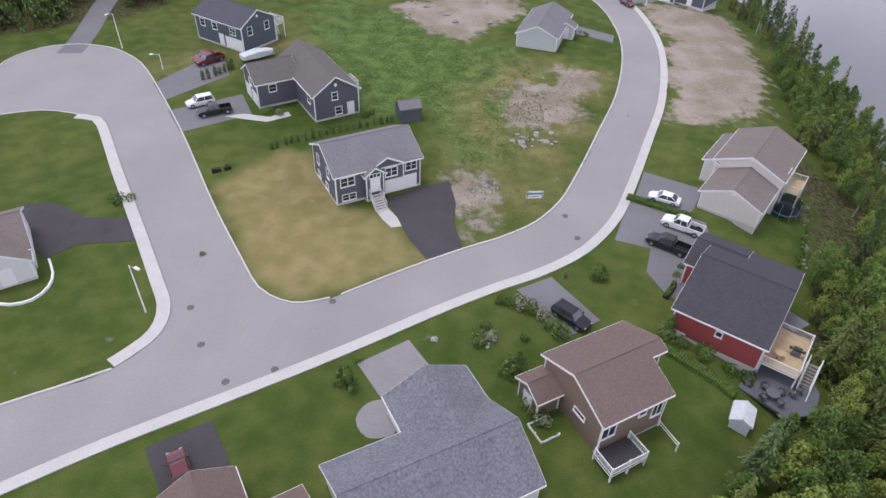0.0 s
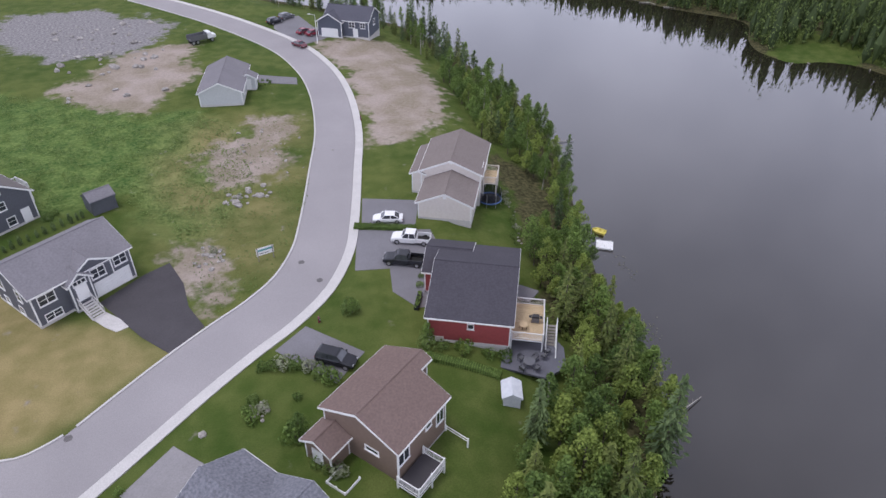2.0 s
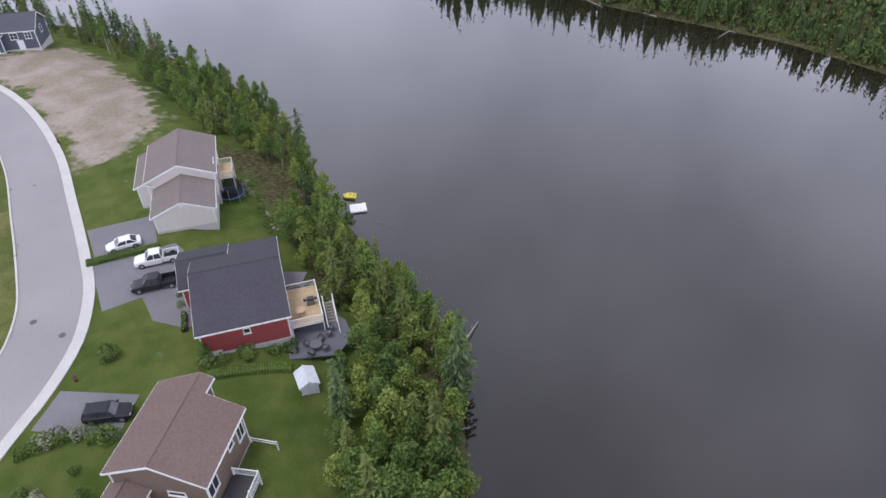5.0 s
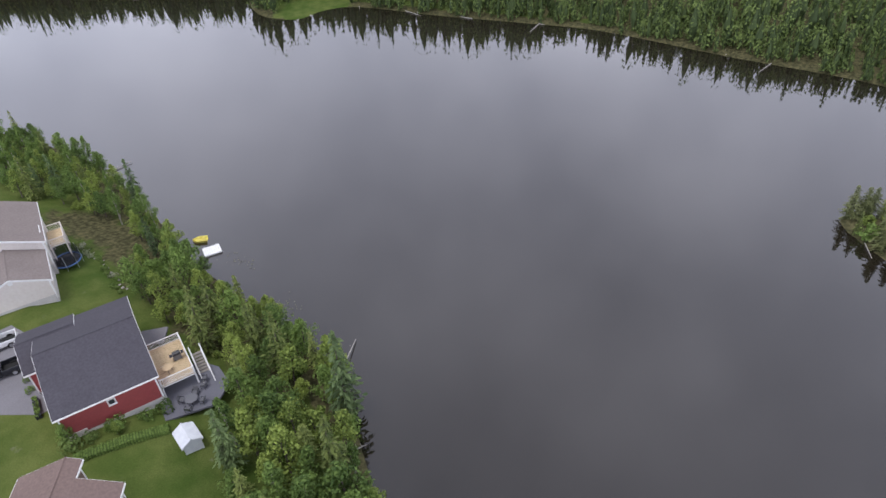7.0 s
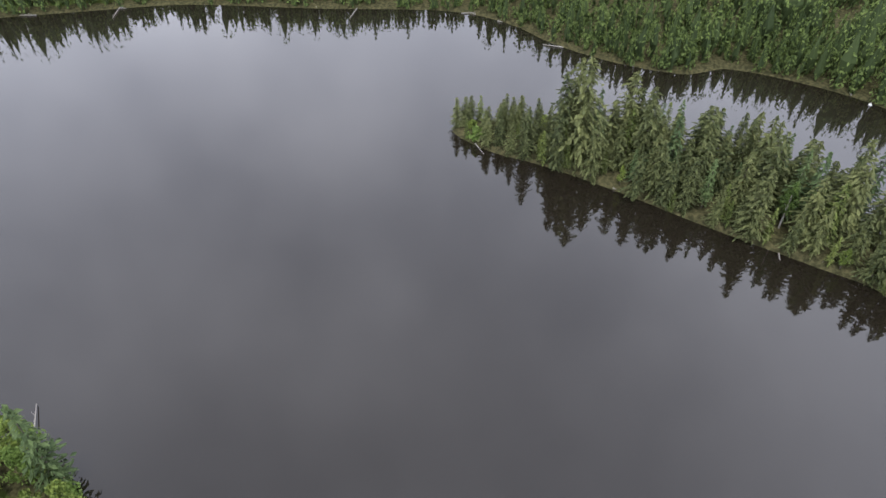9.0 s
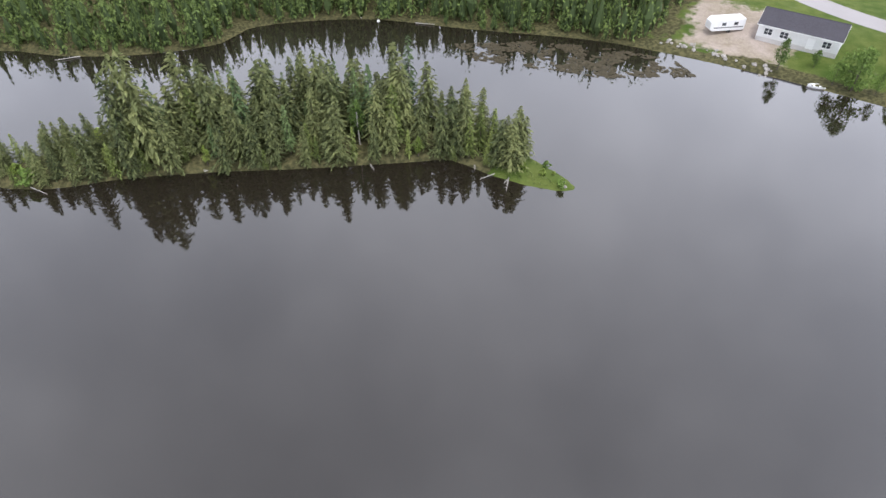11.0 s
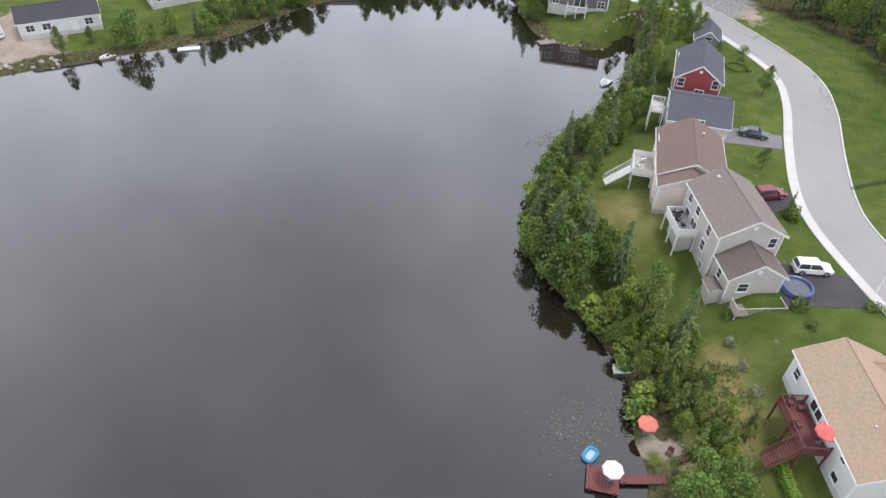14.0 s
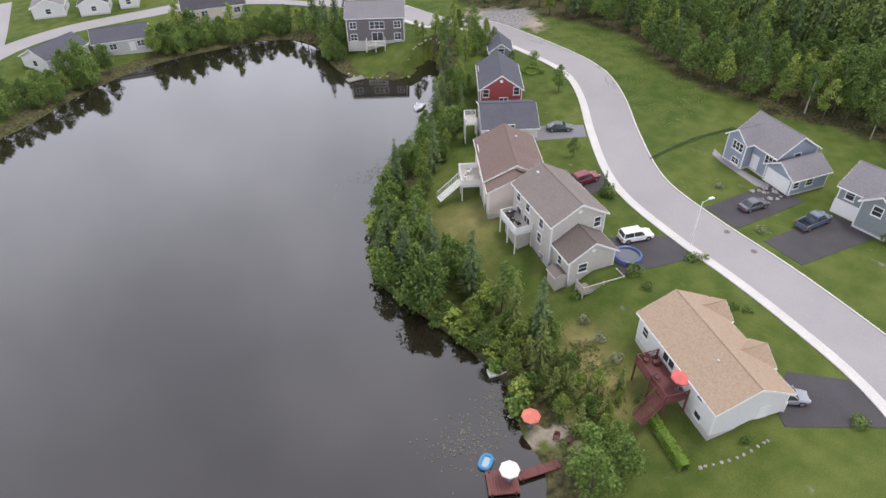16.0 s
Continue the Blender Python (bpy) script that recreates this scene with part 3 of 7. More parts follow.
def add_opening(root, m, kind, w, h, trim, door_m):
    """A window, door or garage door on a wall; m: its foot's middle, with y pointing out of the wall."""
    if kind.startswith("win") or kind == "slider":
        n = int(kind[3:]) if kind[3:].isdigit() else (2 if kind == "slider" else 1)
        win = part("window", frame_bm(w, h), trim, root)
        win.matrix_local = m
        part("sill", boxes((-w / 2 - 0.15, w / 2 + 0.15, 0.0, 0.13, -0.15, -0.113)), trim, win)
        for i in range(1, n):
            x = -w / 2 + w * i / n
            part("mullion", boxes((x - 0.05, x + 0.05, 0.01, 0.06, 0.004, h - 0.004)), trim, win)
        if kind != "slider" and h > 0.8:
            part("meeting_rail", boxes((-w / 2 + 0.004, w / 2 - 0.004, 0.01, 0.05, h / 2 - 0.03, h / 2 + 0.03)), trim, win)
        for i in range(n):
            a = -w / 2 + w * i / n
            pane = part("pane", boxes((a + 0.03, a + w / n - 0.03, 0.005, 0.03, 0.02, h - 0.02)), glass_m, win, "dark window pane")
    elif kind == "garage":
        bm = boxes((-w / 2, w / 2, 0.0, 0.04, 0, h))
        rows, cols = 4, max(4, int(w / 0.6))
        for r in range(rows):
            for c in range(cols):
                a, z = -w / 2 + w * c / cols, h * r / rows
                box(bm, a + 0.05, a + w / cols - 0.05, 0.04, 0.07, z + 0.05, z + h / rows - 0.05)
        g = part("garage_door", bm, door_m, root, "white panelled garage door")
        g.matrix_local = m
        f = part("door_frame", boxes((-w / 2 - 0.14, -w / 2, -0.02, 0.09, 0, h + 0.14), (w / 2, w / 2 + 0.14, -0.02, 0.09, 0, h + 0.14), (-w / 2, w / 2, -0.02, 0.09, h, h + 0.14)), trim, g)
    elif kind == "vent":
        bm = bmesh.new()
        prism(bm, [(0.28 * math.cos(a), 0.28 * math.sin(a)) for a in np.linspace(0, 2 * math.pi, 13)[:-1]], 0, 0.06, pose(0, 0, 0, -90, 0, 0))
        v = part("gable_vent", bm, trim, root)
        v.matrix_local = m
    else:
        bm = boxes((-w / 2, w / 2, 0.0, 0.05, 0, h), (-w / 2 + 0.12, w / 2 - 0.12, 0.05, 0.07, 0.15, h * 0.42), (-w / 2 + 0.12, w / 2 - 0.12, 0.05, 0.07, h * 0.5, h - 0.15))
        dr = part("door", bm, door_m, root, "white entrance door")
        dr.matrix_local = m
        part("door_frame", boxes((-w / 2 - 0.14, -w / 2, -0.02, 0.09, 0, h + 0.14), (w / 2, w / 2 + 0.14, -0.02, 0.09, 0, h + 0.14), (-w / 2, w / 2, -0.02, 0.09, h, h + 0.14)), trim, dr)
        part("door_handle", boxes((w / 2 - 0.16, w / 2 - 0.1, 0.07, 0.12, h * 0.47, h * 0.5)), metal_m, dr)


def gable_block(root, cx, cy, L, W, rot, eave, rise, wall, roof, trim, base=-2.0, over=0.35, gables="EW", corner=True, found=0.35, short=None):
    """One gabled volume, its ridge along its own x; short: a smaller half width on its -y side."""
    m = pose(cx, cy, 0, 0, 0, rot)
    over_e = over
    w2, l2 = W / 2, L / 2
    slope = rise / w2
    bm = bmesh.new()
    w1 = short or w2
    e1 = eave + rise - slope * w1
    sec = [(-w1, base), (w2, base), (w2, eave), (0, eave + rise), (-w1, e1)]
    prism(bm, sec, -l2, l2, Matrix(((0, 0, 1, 0), (1, 0, 0, 0), (0, 1, 0, 0), (0, 0, 0, 1))))
    bmesh.ops.recalc_face_normals(bm, faces=bm.faces)
    wl_ = part("wall", bm, wall, root)
    wl_.matrix_local = m
    if found:
        f = part("foundation", boxes((-l2 - 0.03, l2 + 0.03, -w1 - 0.03, w2 + 0.03, base, found)), concrete_m, root)
        f.matrix_local = m
    t = 0.2
    ye, ze = w2 + over, eave - slope * over
    y1, z1 = w1 + over, e1 - slope * over
    bm = bmesh.new()
    sec = [(-y1, z1 + 0.02), (0, eave + rise + 0.02), (ye, ze + 0.02), (ye, ze + t), (0, eave + rise + t), (-y1, z1 + t)]
    prism(bm, sec, -l2 - over_e, l2 + over_e, Matrix(((0, 0, 1, 0), (1, 0, 0, 0), (0, 1, 0, 0), (0, 0, 0, 1))))
    bmesh.ops.recalc_face_normals(bm, faces=bm.faces)
    rf = part("roof", bm, roof, root)
    rf.matrix_local = m
    bm = bmesh.new()
    rod(bm, (-l2 - over_e, 0, eave + rise + t), (l2 + over_e, 0, eave + rise + t), 0.09, sides=5)
    part("ridge_cap", bm, roof, rf)
    for s, side in ((1, "E"), (-1, "W")):
        if side not in gables:
            continue
        bm = bmesh.new()
        x = s * (l2 + over_e + 0.012)
        sec = [(-y1, z1 - 0.08), (0, eave + rise - 0.1), (ye, ze - 0.08), (ye, ze + t - 0.02), (0, eave + rise + t - 0.02), (-y1, z1 + t - 0.02)]
        prism(bm, sec, x - 0.02, x + 0.02, Matrix(((0, 0, 1, 0), (1, 0, 0, 0), (0, 1, 0, 0), (0, 0, 0, 1))))
        bmesh.ops.recalc_face_normals(bm, faces=bm.faces)
        part("rake_trim", bm, trim, rf)
    for s in (-1, 1):
        y, zg = (ye + 0.03, ze) if s > 0 else (-y1 - 0.03, z1)
        part("gutter", boxes((-l2 - over_e, l2 + over_e, y - 0.06, y + 0.06, zg - 0.05, zg + 0.12)), trim, rf)
    if corner:
        for sx in (-1, 1):
            for sy in (-1, 1):
                x, y = sx * (l2 - 0.05), w2 - 0.05 if sy > 0 else 0.05 - w1
                c = part("corner_board", boxes((x - 0.08, x + 0.08, y - 0.08, y + 0.08, base, eave if sy > 0 else e1)), trim, root)
                c.matrix_local = m
    return m


def house(label, x, y, z, ang, blocks, openings, wall, roof, trim=None, door_m=None, group="houses of the neighbourhood"):
    """blocks: (cx, cy, L, W, rot, eave, rise[, wall[, roof[, base]]]); openings: (block, side, along, height, w, h, kind)."""
    trim, door_m = trim or white_m, door_m or white_m
    root = thing("house", pose(x, y, z, 0, 0, ang), label, "house", group)
    ms = []
    for b in blocks:
        cx, cy, L, W, rot, eave, rise = b[:7]
        ms.append((gable_block(root, cx, cy, L, W, rot, eave, rise, b[7] if len(b) > 7 and b[7] else wall, b[8] if len(b) > 8 and b[8] else roof, trim, **({"base": b[9], "found": 0, "over": 0.2} if len(b) == 10 else {"short": b[10]} if len(b) > 10 else {})), L, W))
    for i, side, along, hz, w, h, kind in openings:
        m, L, W = ms[i]
        half = L / 2 if side in "EW" else W / 2
        add_opening(root, m @ pose(0, 0, 0, 0, 0, SIDES[side]) @ pose(half, 0, 0, 0, 0, -90) @ pose(-along, 0, hz), kind, w, h, trim, door_m)
    return root


def rails(bm, a, b, z, h=1.0, gap=0.14):
    """A railing from a to b on a floor at z: top and bottom rail, balusters."""
    a, b = Vector((*a, z)), Vector((*b, z))
    d = (b - a)
    n = max(2, int(d.length / gap))
    up = Vector((0, 0, 1))
    side = d.normalized().cross(up) * 0.04

    def bar(p, q, t):
        vs = [bm.verts.new(v) for v in (p - side, p + side, q + side, q - side, p - side + up * t, p + side + up * t, q + side + up * t, q - side + up * t)]
        for f in ((0, 1, 2, 3), (7, 6, 5, 4), (0, 4, 5, 1), (1, 5, 6, 2), (2, 6, 7, 3), (3, 7, 4, 0)):
            bm.faces.new([vs[i] for i in f])

    bar(a + up * (h - 0.08), b + up * (h - 0.08), 0.08)
    return [a + d * i / n for i in range(1, n)]


def balusters(places, railing, mat, h):
    """Thin uprights under a railing's top rail, on one shared mesh, with the bottom rail."""
    bm = bmesh.new()
    box(bm, -0.02, 0.02, -0.02, 0.02, 0.08, h - 0.08)
    first = part("baluster", bm, mat, railing)
    first.matrix_local = pose(*places[0])
    for p in places[1:]:
        ob = new("baluster", first.data)
        ob.parent = railing
        ob.matrix_local = pose(*p)


def deck(label, x, y, z, ang, w, d, floor_m, rail_m, open_sides="", ground=0.0, stairs=None, h=1.0, panel_m=None, base_m=None):
    """A raised deck: x across, y out of the house wall; stairs: (side, along, width, run, drop)."""
    root = thing("deck", pose(x, y, z, 0, 0, ang), label, "deck")
    bm = bmesh.new()
    n = int(d / 0.15)
    box(bm, -w / 2, w / 2, 0.006, d / n - 0.006, -0.04, 0)
    first = part("plank", bm, floor_m, root)
    for i in range(1, n):
        pl = new("plank", first.data)
        pl.parent = root
        pl.matrix_local = pose(0, i * d / n, 0)
    part("deck_frame", boxes((-w / 2, w / 2, 0, 0.06, -0.26, -0.045), (-w / 2, w / 2, d - 0.06, d, -0.26, -0.045), (-w / 2, -w / 2 + 0.06, 0.06, d - 0.06, -0.26, -0.045), (w / 2 - 0.06, w / 2, 0.06, d - 0.06, -0.26, -0.045), (-0.04, 0.04, 0.06, d - 0.06, -0.24, -0.045)), rail_m, root)
    for px, py in ((-w / 2 + 0.08, d - 0.08), (w / 2 - 0.08, d - 0.08), (-w / 2 + 0.08, 0.1), (w / 2 - 0.08, 0.1), (0, d - 0.08)):
        part("post", boxes((px - 0.08, px + 0.08, py - 0.08, py + 0.08, ground - z, h + 0.05)), rail_m, root)
    for s, a, b in (("W", (-w / 2 + 0.05, 0.1), (-w / 2 + 0.05, d - 0.05)), ("E", (w / 2 - 0.05, 0.1), (w / 2 - 0.05, d - 0.05)), ("N", (-w / 2 + 0.05, d - 0.05), (w / 2 - 0.05, d - 0.05))):
        if s not in open_sides:
            bm = bmesh.new()
            spots = rails(bm, a, b, 0, h)
            railing = part("railing", bm, rail_m, root)
            if panel_m:
                part("panel", boxes((a[0] - 0.015, b[0] + 0.015, a[1] - 0.015, b[1] + 0.015, 0.12, h - 0.1)), panel_m, railing)
            else:
                balusters(spots, railing, rail_m, h)
            bm = bmesh.new()
            rod(bm, (*a, 0.1), (*b, 0.1), 0.04, sides=4)
            part("bottom_rail", bm, rail_m, root)
    if base_m:
        part("under_deck_wall", boxes((-w / 2 + 0.5, w / 2 - 0.5, 0.12, d - 0.7, ground - z, -0.3)), base_m, root)
    if stairs:
        sx, sy, sang, sw, run, drop = stairs
        st = new("stairs")
        st.parent = root
        st.matrix_local = pose(sx, sy, 0, 0, 0, sang)
        k = max(3, int(drop / 0.18))
        bm = bmesh.new()
        for i in range(k):
            box(bm, -sw / 2, sw / 2, run * i / k, run * (i + 1) / k + 0.02, -drop * (i + 1) / k, -drop * (i + 1) / k + 0.05)
        part("treads", bm, rail_m, st)
        for s in (-1, 1):
            bm = bmesh.new()
            p0, p1 = Vector((s * sw / 2, 0, 0)), Vector((s * sw / 2, run, -drop))
            rod(bm, p0 + Vector((0, 0, h)), p1 + Vector((0, 0, h)), 0.05, sides=4)
            rod(bm, p0 + Vector((0, 0, -0.1)), p1 + Vector((0, 0, 0.0)), 0.09, sides=4)
            for i in range(k + 1):
                q = p0.lerp(p1, i / k)
                rod(bm, q, q + Vector((0, 0, h)), 0.03, sides=4)
            part("stair_railing", bm, rail_m, st)
    return root


charcoal_m = siding("charcoal_siding", (0.1, 0.105, 0.125))
slate_m = siding("slate_blue_siding", (0.09, 0.1, 0.13))
cream_m = siding("cream_siding", (0.68, 0.63, 0.58))
redwall_m = siding("barn_red_siding", (0.3, 0.06, 0.06))
brown_m = siding("brown_siding", (0.21, 0.15, 0.115))
whitewall_m = siding("white_siding", (0.68, 0.68, 0.67))
taupe_m = siding("taupe_siding", (0.52, 0.49, 0.445))
peach_m = siding("peach_siding", (0.76, 0.66, 0.585))
bluegrey_m = siding("blue_grey_siding", (0.27, 0.31, 0.385))
greengrey_m = siding("green_grey_siding", (0.22, 0.25, 0.26))
umber_m = siding("brown_grey_siding", (0.15, 0.135, 0.14))
palegrey_m = siding("pale_grey_siding", (0.5, 0.52, 0.52))
roof_grey_m = shingles("grey_shingles", (0.21, 0.2, 0.215), (0.165, 0.158, 0.17))
roof_fleck_m = shingles("flecked_blue_grey_shingles", (0.2, 0.203, 0.228), (0.132, 0.135, 0.156), 0.24)
roof_dark_m = shingles("black_shingles", (0.072, 0.068, 0.08), (0.055, 0.052, 0.062))
roof_brown_m = shingles("brown_shingles", (0.178, 0.13, 0.116), (0.146, 0.105, 0.094))
roof_taupe_m = shingles("taupe_shingles", (0.205, 0.176, 0.164), (0.168, 0.143, 0.134))
roof_ash_m = shingles("ash_brown_shingles", (0.155, 0.14, 0.135), (0.125, 0.113, 0.108))
roof_umber_m = shingles("umber_shingles", (0.15, 0.125, 0.115), (0.12, 0.1, 0.092))
roof_tan_m = shingles("tan_shingles", (0.35, 0.262, 0.19), (0.3, 0.225, 0.165))
roof_slate_m = shingles("slate_shingles", (0.1, 0.1, 0.12), (0.078, 0.078, 0.096))

# Split-entry house on the dry corner lawn
house("charcoal split-entry house with white trim and grey roof", -11.5, 80.6, 5, 28,
      [(0, 0, 12.7, 9.6, 0, 4.8, 2.4), (1.1, -3.7, 3.0, 5.0, 90, 4.8, 1.35, None, None, 2.5), (-0.9, -4.5, 2.2, 2.6, 90, 4.3, 1.0)],
      [(0, "S", -4.6, 2.9, 1.9, 1.3, "win2"), (0, "S", -4.5, 0.6, 1.9, 0.9, "win2"), (0, "S", 3.3, 0.1, 4.6, 2.1, "garage"), (0, "S", 4.9, 3.1, 1.6, 1.3, "win2"),
       (1, "W", 0.6, 3.1, 1.7, 1.3, "win2"), (2, "W", 0, 1.4, 1.2, 2.2, "door"), (2, "W", 0, 3.75, 1.5, 0.5, "win3"), (0, "W", -2.4, 2.9, 1.0, 1.4, "win"), (0, "W", 1.8, 2.9, 1.0, 1.4, "win"),
       (0, "W", -2.4, 0.6, 1.0, 0.9, "win"), (0, "W", 1.0, 0.6, 1.0, 0.9, "win"), (0, "E", 0, 2.9, 1.2, 1.4, "win")],
      charcoal_m, roof_grey_m)
# L-shaped house behind it
house("charcoal two-storey L-shaped house with white trim and ash-brown roof", -22.9, 106.4, 5, 121,
      [(0, 0, 17.2, 7.9, 0, 4.7, 2.6), (3.9, 7.0, 7.4, 7.2, 90, 4.5, 2.1)],
      [(0, "W", -0.3, 3.4, 0.9, 1.2, "win"), (0, "W", 0.2, 0.7, 1.1, 1.2, "win"), (0, "W", 2.4, 0.2, 1.0, 2.1, "door"), (0, "W", 0, 5.9, 0, 0, "vent"),
       (1, "N", -1.0, 2.7, 1.2, 1.2, "win"), (1, "E", -1.8, 0.1, 2.6, 2.2, "garage"), (1, "E", 1.8, 0.1, 2.6, 2.2, "garage"), (1, "E", 0, 3.0, 1.4, 1.2, "win2"), (0, "N", 6.2, 2.6, 1.2, 1.4, "win"), (0, "S", 0, 2.6, 1.4, 1.2, "win2")],
      charcoal_m, roof_ash_m)
house("slate two-storey house with white trim and slate roof", -42.7, 130.7, 5, 147,
      [(1.6, 0, 13.6, 8.8, 0, 5.2, 2.3)],
      [(0, "W", -2.3, 3.2, 1.1, 1.5, "win"), (0, "W", 2.2, 3.2, 1.1, 1.5, "win"), (0, "N", 4.2, 0.2, 4.5, 2.2, "garage"), (0, "N", 4.2, 3.2, 1.5, 1.2, "win2"),
       (0, "N", -1, 3.2, 1.3, 1.3, "win"), (0, "N", -4.6, 3.2, 1.3, 1.3, "win"), (0, "N", 0.6, 0.4, 1.1, 2.1, "door"), (0, "W", 0, 6.3, 0, 0, "vent")],
      slate_m, roof_slate_m)
house("pale grey bungalow with grey roof beside a bare lot", 20.2, 138.8, 5, 72,
      [(0, 0, 15.5, 8.4, 0, 2.9, 1.9), (1.5, -4.6, 2.4, 3.2, 0, 2.6, 0.9)],
      [(0, "S", -4, 1.1, 1.4, 1.2, "win2"), (0, "S", 4.5, 1.1, 1.4, 1.2, "win2"), (1, "W", 0, 0.2, 1.0, 2.1, "door"), (0, "N", 0, 1.1, 1.4, 1.2, "win2")],
      palegrey_m, roof_grey_m)
# Cream house by the lake
house("cream-sided two-storey house with taupe roof and gabled garage", 46.4, 84.2, 5, 54,
      [(-0.2, 0, 11.0, 9.4, 0, 4.3, 2.0), (-9.3, -0.2, 7.2, 8.0, 0, 2.9, 1.7), (-1.0, 5.2, 9.0, 2.0, 0, 3.6, 0.4)],
      [(1, "W", 0, 4.0, 0, 0, "vent"), (0, "W", 0, 6.0, 0, 0, "vent"), (1, "N", 0, 0.1, 5.4, 2.2, "garage"), (0, "N", 3.0, 1.2, 1.4, 1.3, "win2"), (0, "S", -2.5, 2.5, 1.8, 2.0, "slider"),
       (0, "S", 2.6, 2.8, 1.4, 1.2, "win2"), (0, "S", 0, 0.1, 1.2, 1.0, "win"), (0, "E", 1.5, 2.6, 1.2, 1.2, "win")],
      cream_m, roof_taupe_m)
# Red house by the lake
house("barn-red house with white trim and low black roof", 33.7, 54.7, 5, -35,
      [(0, 0, 9.6, 14.6, 0, 3.7, 2.5), (-3.9, 4.7, 5.4, 6.8, 0, 3.5, 1.3)],
      [(0, "S", 0.2, 2.4, 0.6, 0.6, "win"), (0, "W", -3.0, 0.3, 1.0, 2.1, "door"), (0, "W", -5.0, 1.1, 1.6, 1.3, "win2"), (1, "W", 0, 0.1, 4.6, 2.1, "garage"),
       (0, "E", -2.5, 0.9, 1.8, 2.0, "slider"), (0, "E", 3.5, 1.4, 1.6, 1.3, "win2"), (0, "E", 0.5, 1.4, 1.2, 1.3, "win")],
      redwall_m, roof_dark_m)
# Brown house
house("brown two-storey house with white trim and brown roof", 16.3, 41.2, 4.6, 29,
      [(-0.3, 0, 7.7, 9.0, 0, 5.0, 1.9), (3.2, 0, 4.5, 9.0, 0, 5.0, 1.915, None, None, -2.0, 0.9), (-5.6, 3.0, 2.6, 3.2, 0, 3.0, 0.9)],
      [(0, "W", 1.4, 2.6, 1.5, 0.45, "win"), (0, "S", -3.0, 2.6, 1.5, 1.9, "slider"), (0, "S", 0.9, 3.5, 0.8, 1.0, "win"), (0, "S", 2.8, 2.4, 1.1, 2.1, "slider"),
       (2, "W", 0, 0.3, 1.1, 2.0, "door"), (1, "N", 0, 0.1, 4.0, 2.1, "garage"), (1, "E", 2.2, 3.0, 1.2, 1.2, "win"), (0, "S", -3.0, 4.55, 1.5, 0.3, "win")],
      brown_m, roof_brown_m)
# Big flecked roof below the camera
house("white bungalow under a large flecked blue-grey shingle roof", -0.3, 30.9, 4.6, 28,
      [(0, 0, 16.0, 9.4, 0, 3.1, 2.8), (3.9, 5.1, 8.2, 8.3, 90, 3.0, 2.1)],
      [(1, "E", 0, 0.1, 4.8, 2.1, "garage"), (0, "N", -5, 0.2, 1.0, 2.0, "door"), (0, "N", -7, 1.0, 1.3, 1.2, "win2"), (0, "S", -3, 0.6, 2.0, 1.9, "slider"), (0, "S", 4, 1, 1.4, 1.2, "win2"), (0, "W", 0, 1, 1.4, 1.2, "win2")],
      whitewall_m, roof_fleck_m)
house("white bungalow with brown shingle roof beside a dark driveway", -14.1, 22.2, 4.6, 31,
      [(0, 0, 12.0, 9.0, 0, 3.0, 2.2), (-1.5, 6.0, 6.0, 6.2, 90, 2.9, 1.7)],
      [(1, "E", 0, 0.1, 4.0, 2.1, "garage"), (0, "N", 3, 1.0, 1.4, 1.2, "win2"), (0, "S", 0, 1, 1.4, 1.2, "win2")],
      whitewall_m, roof_brown_m)
house("white house with taupe roof at the corner of the side street", -57.2, 58.5, 5, 33,
      [(0, 0, 14.0, 9.0, 0, 3.2, 2.2), (4.0, -4.4, 4.4, 5.6, 90, 3.0, 1.8)],
      [(1, "W", 0, 0.2, 1.2, 2.1, "door"), (0, "E", 2.2, 0.1, 3.2, 2.1, "garage"), (0, "S", -3, 1.0, 1.4, 1.2, "win2"), (0, "E", -2.5, 1.0, 1.2, 1.2, "win")],
      whitewall_m, roof_taupe_m)
house("slate house with white trim at the street's far bend", 58.5, 166.0, 5, -40,
      [(0, 0, 12.0, 8.5, 0, 4.4, 2.4), (-4.2, -3.6, 3.5, 6.5, 90, 4.0, 1.9)],
      [(0, "S", 1.5, 2.6, 1.4, 1.3, "win2"), (0, "S", 4.4, 2.6, 1.2, 1.3, "win2"), (1, "W", 0, 0.1, 4.2, 2.1, "garage"), (0, "E", 0, 2.6, 1.2, 1.4, "win"), (0, "S", 2.4, 0.2, 1.0, 2.0, "door")],
      slate_m, roof_slate_m)
# Houses along the lake on the other reach of the street
house("off-white raised bungalow with a tan roof beside the lake", -54.2, -6.7, 4.0, 64,
      [(0, 0, 14.2, 8.3, 0, 4.0, 2.0), (1.8, 3.2, 3.0, 3.6, 90, 3.9, 1.2), (-5.2, 3.2, 3.0, 3.4, 90, 3.9, 1.1)],
      [(0, "S", -5.6, 1.8, 1.0, 1.2, "win"), (0, "S", -5.2, 3.2, 0.9, 0.45, "win"), (0, "S", 4.6, 2.9, 0.8, 0.6, "win"), (0, "S", -1.0, 2.15, 2.0, 1.6, "slider"), (0, "S", 1.6, 2.3, 1.2, 1.4, "win"), (0, "E", 1.6, 0.5, 1.0, 2.1, "door"),
       (0, "S", 5.0, 0.5, 1.0, 0.8, "win"), (1, "E", 0, 1.6, 1.3, 1.3, "win2"), (2, "E", 0, 1.6, 1.3, 1.3, "win2"), (0, "N", -5.6, 0.3, 3.0, 2.1, "garage")],
      whitewall_m, roof_tan_m)
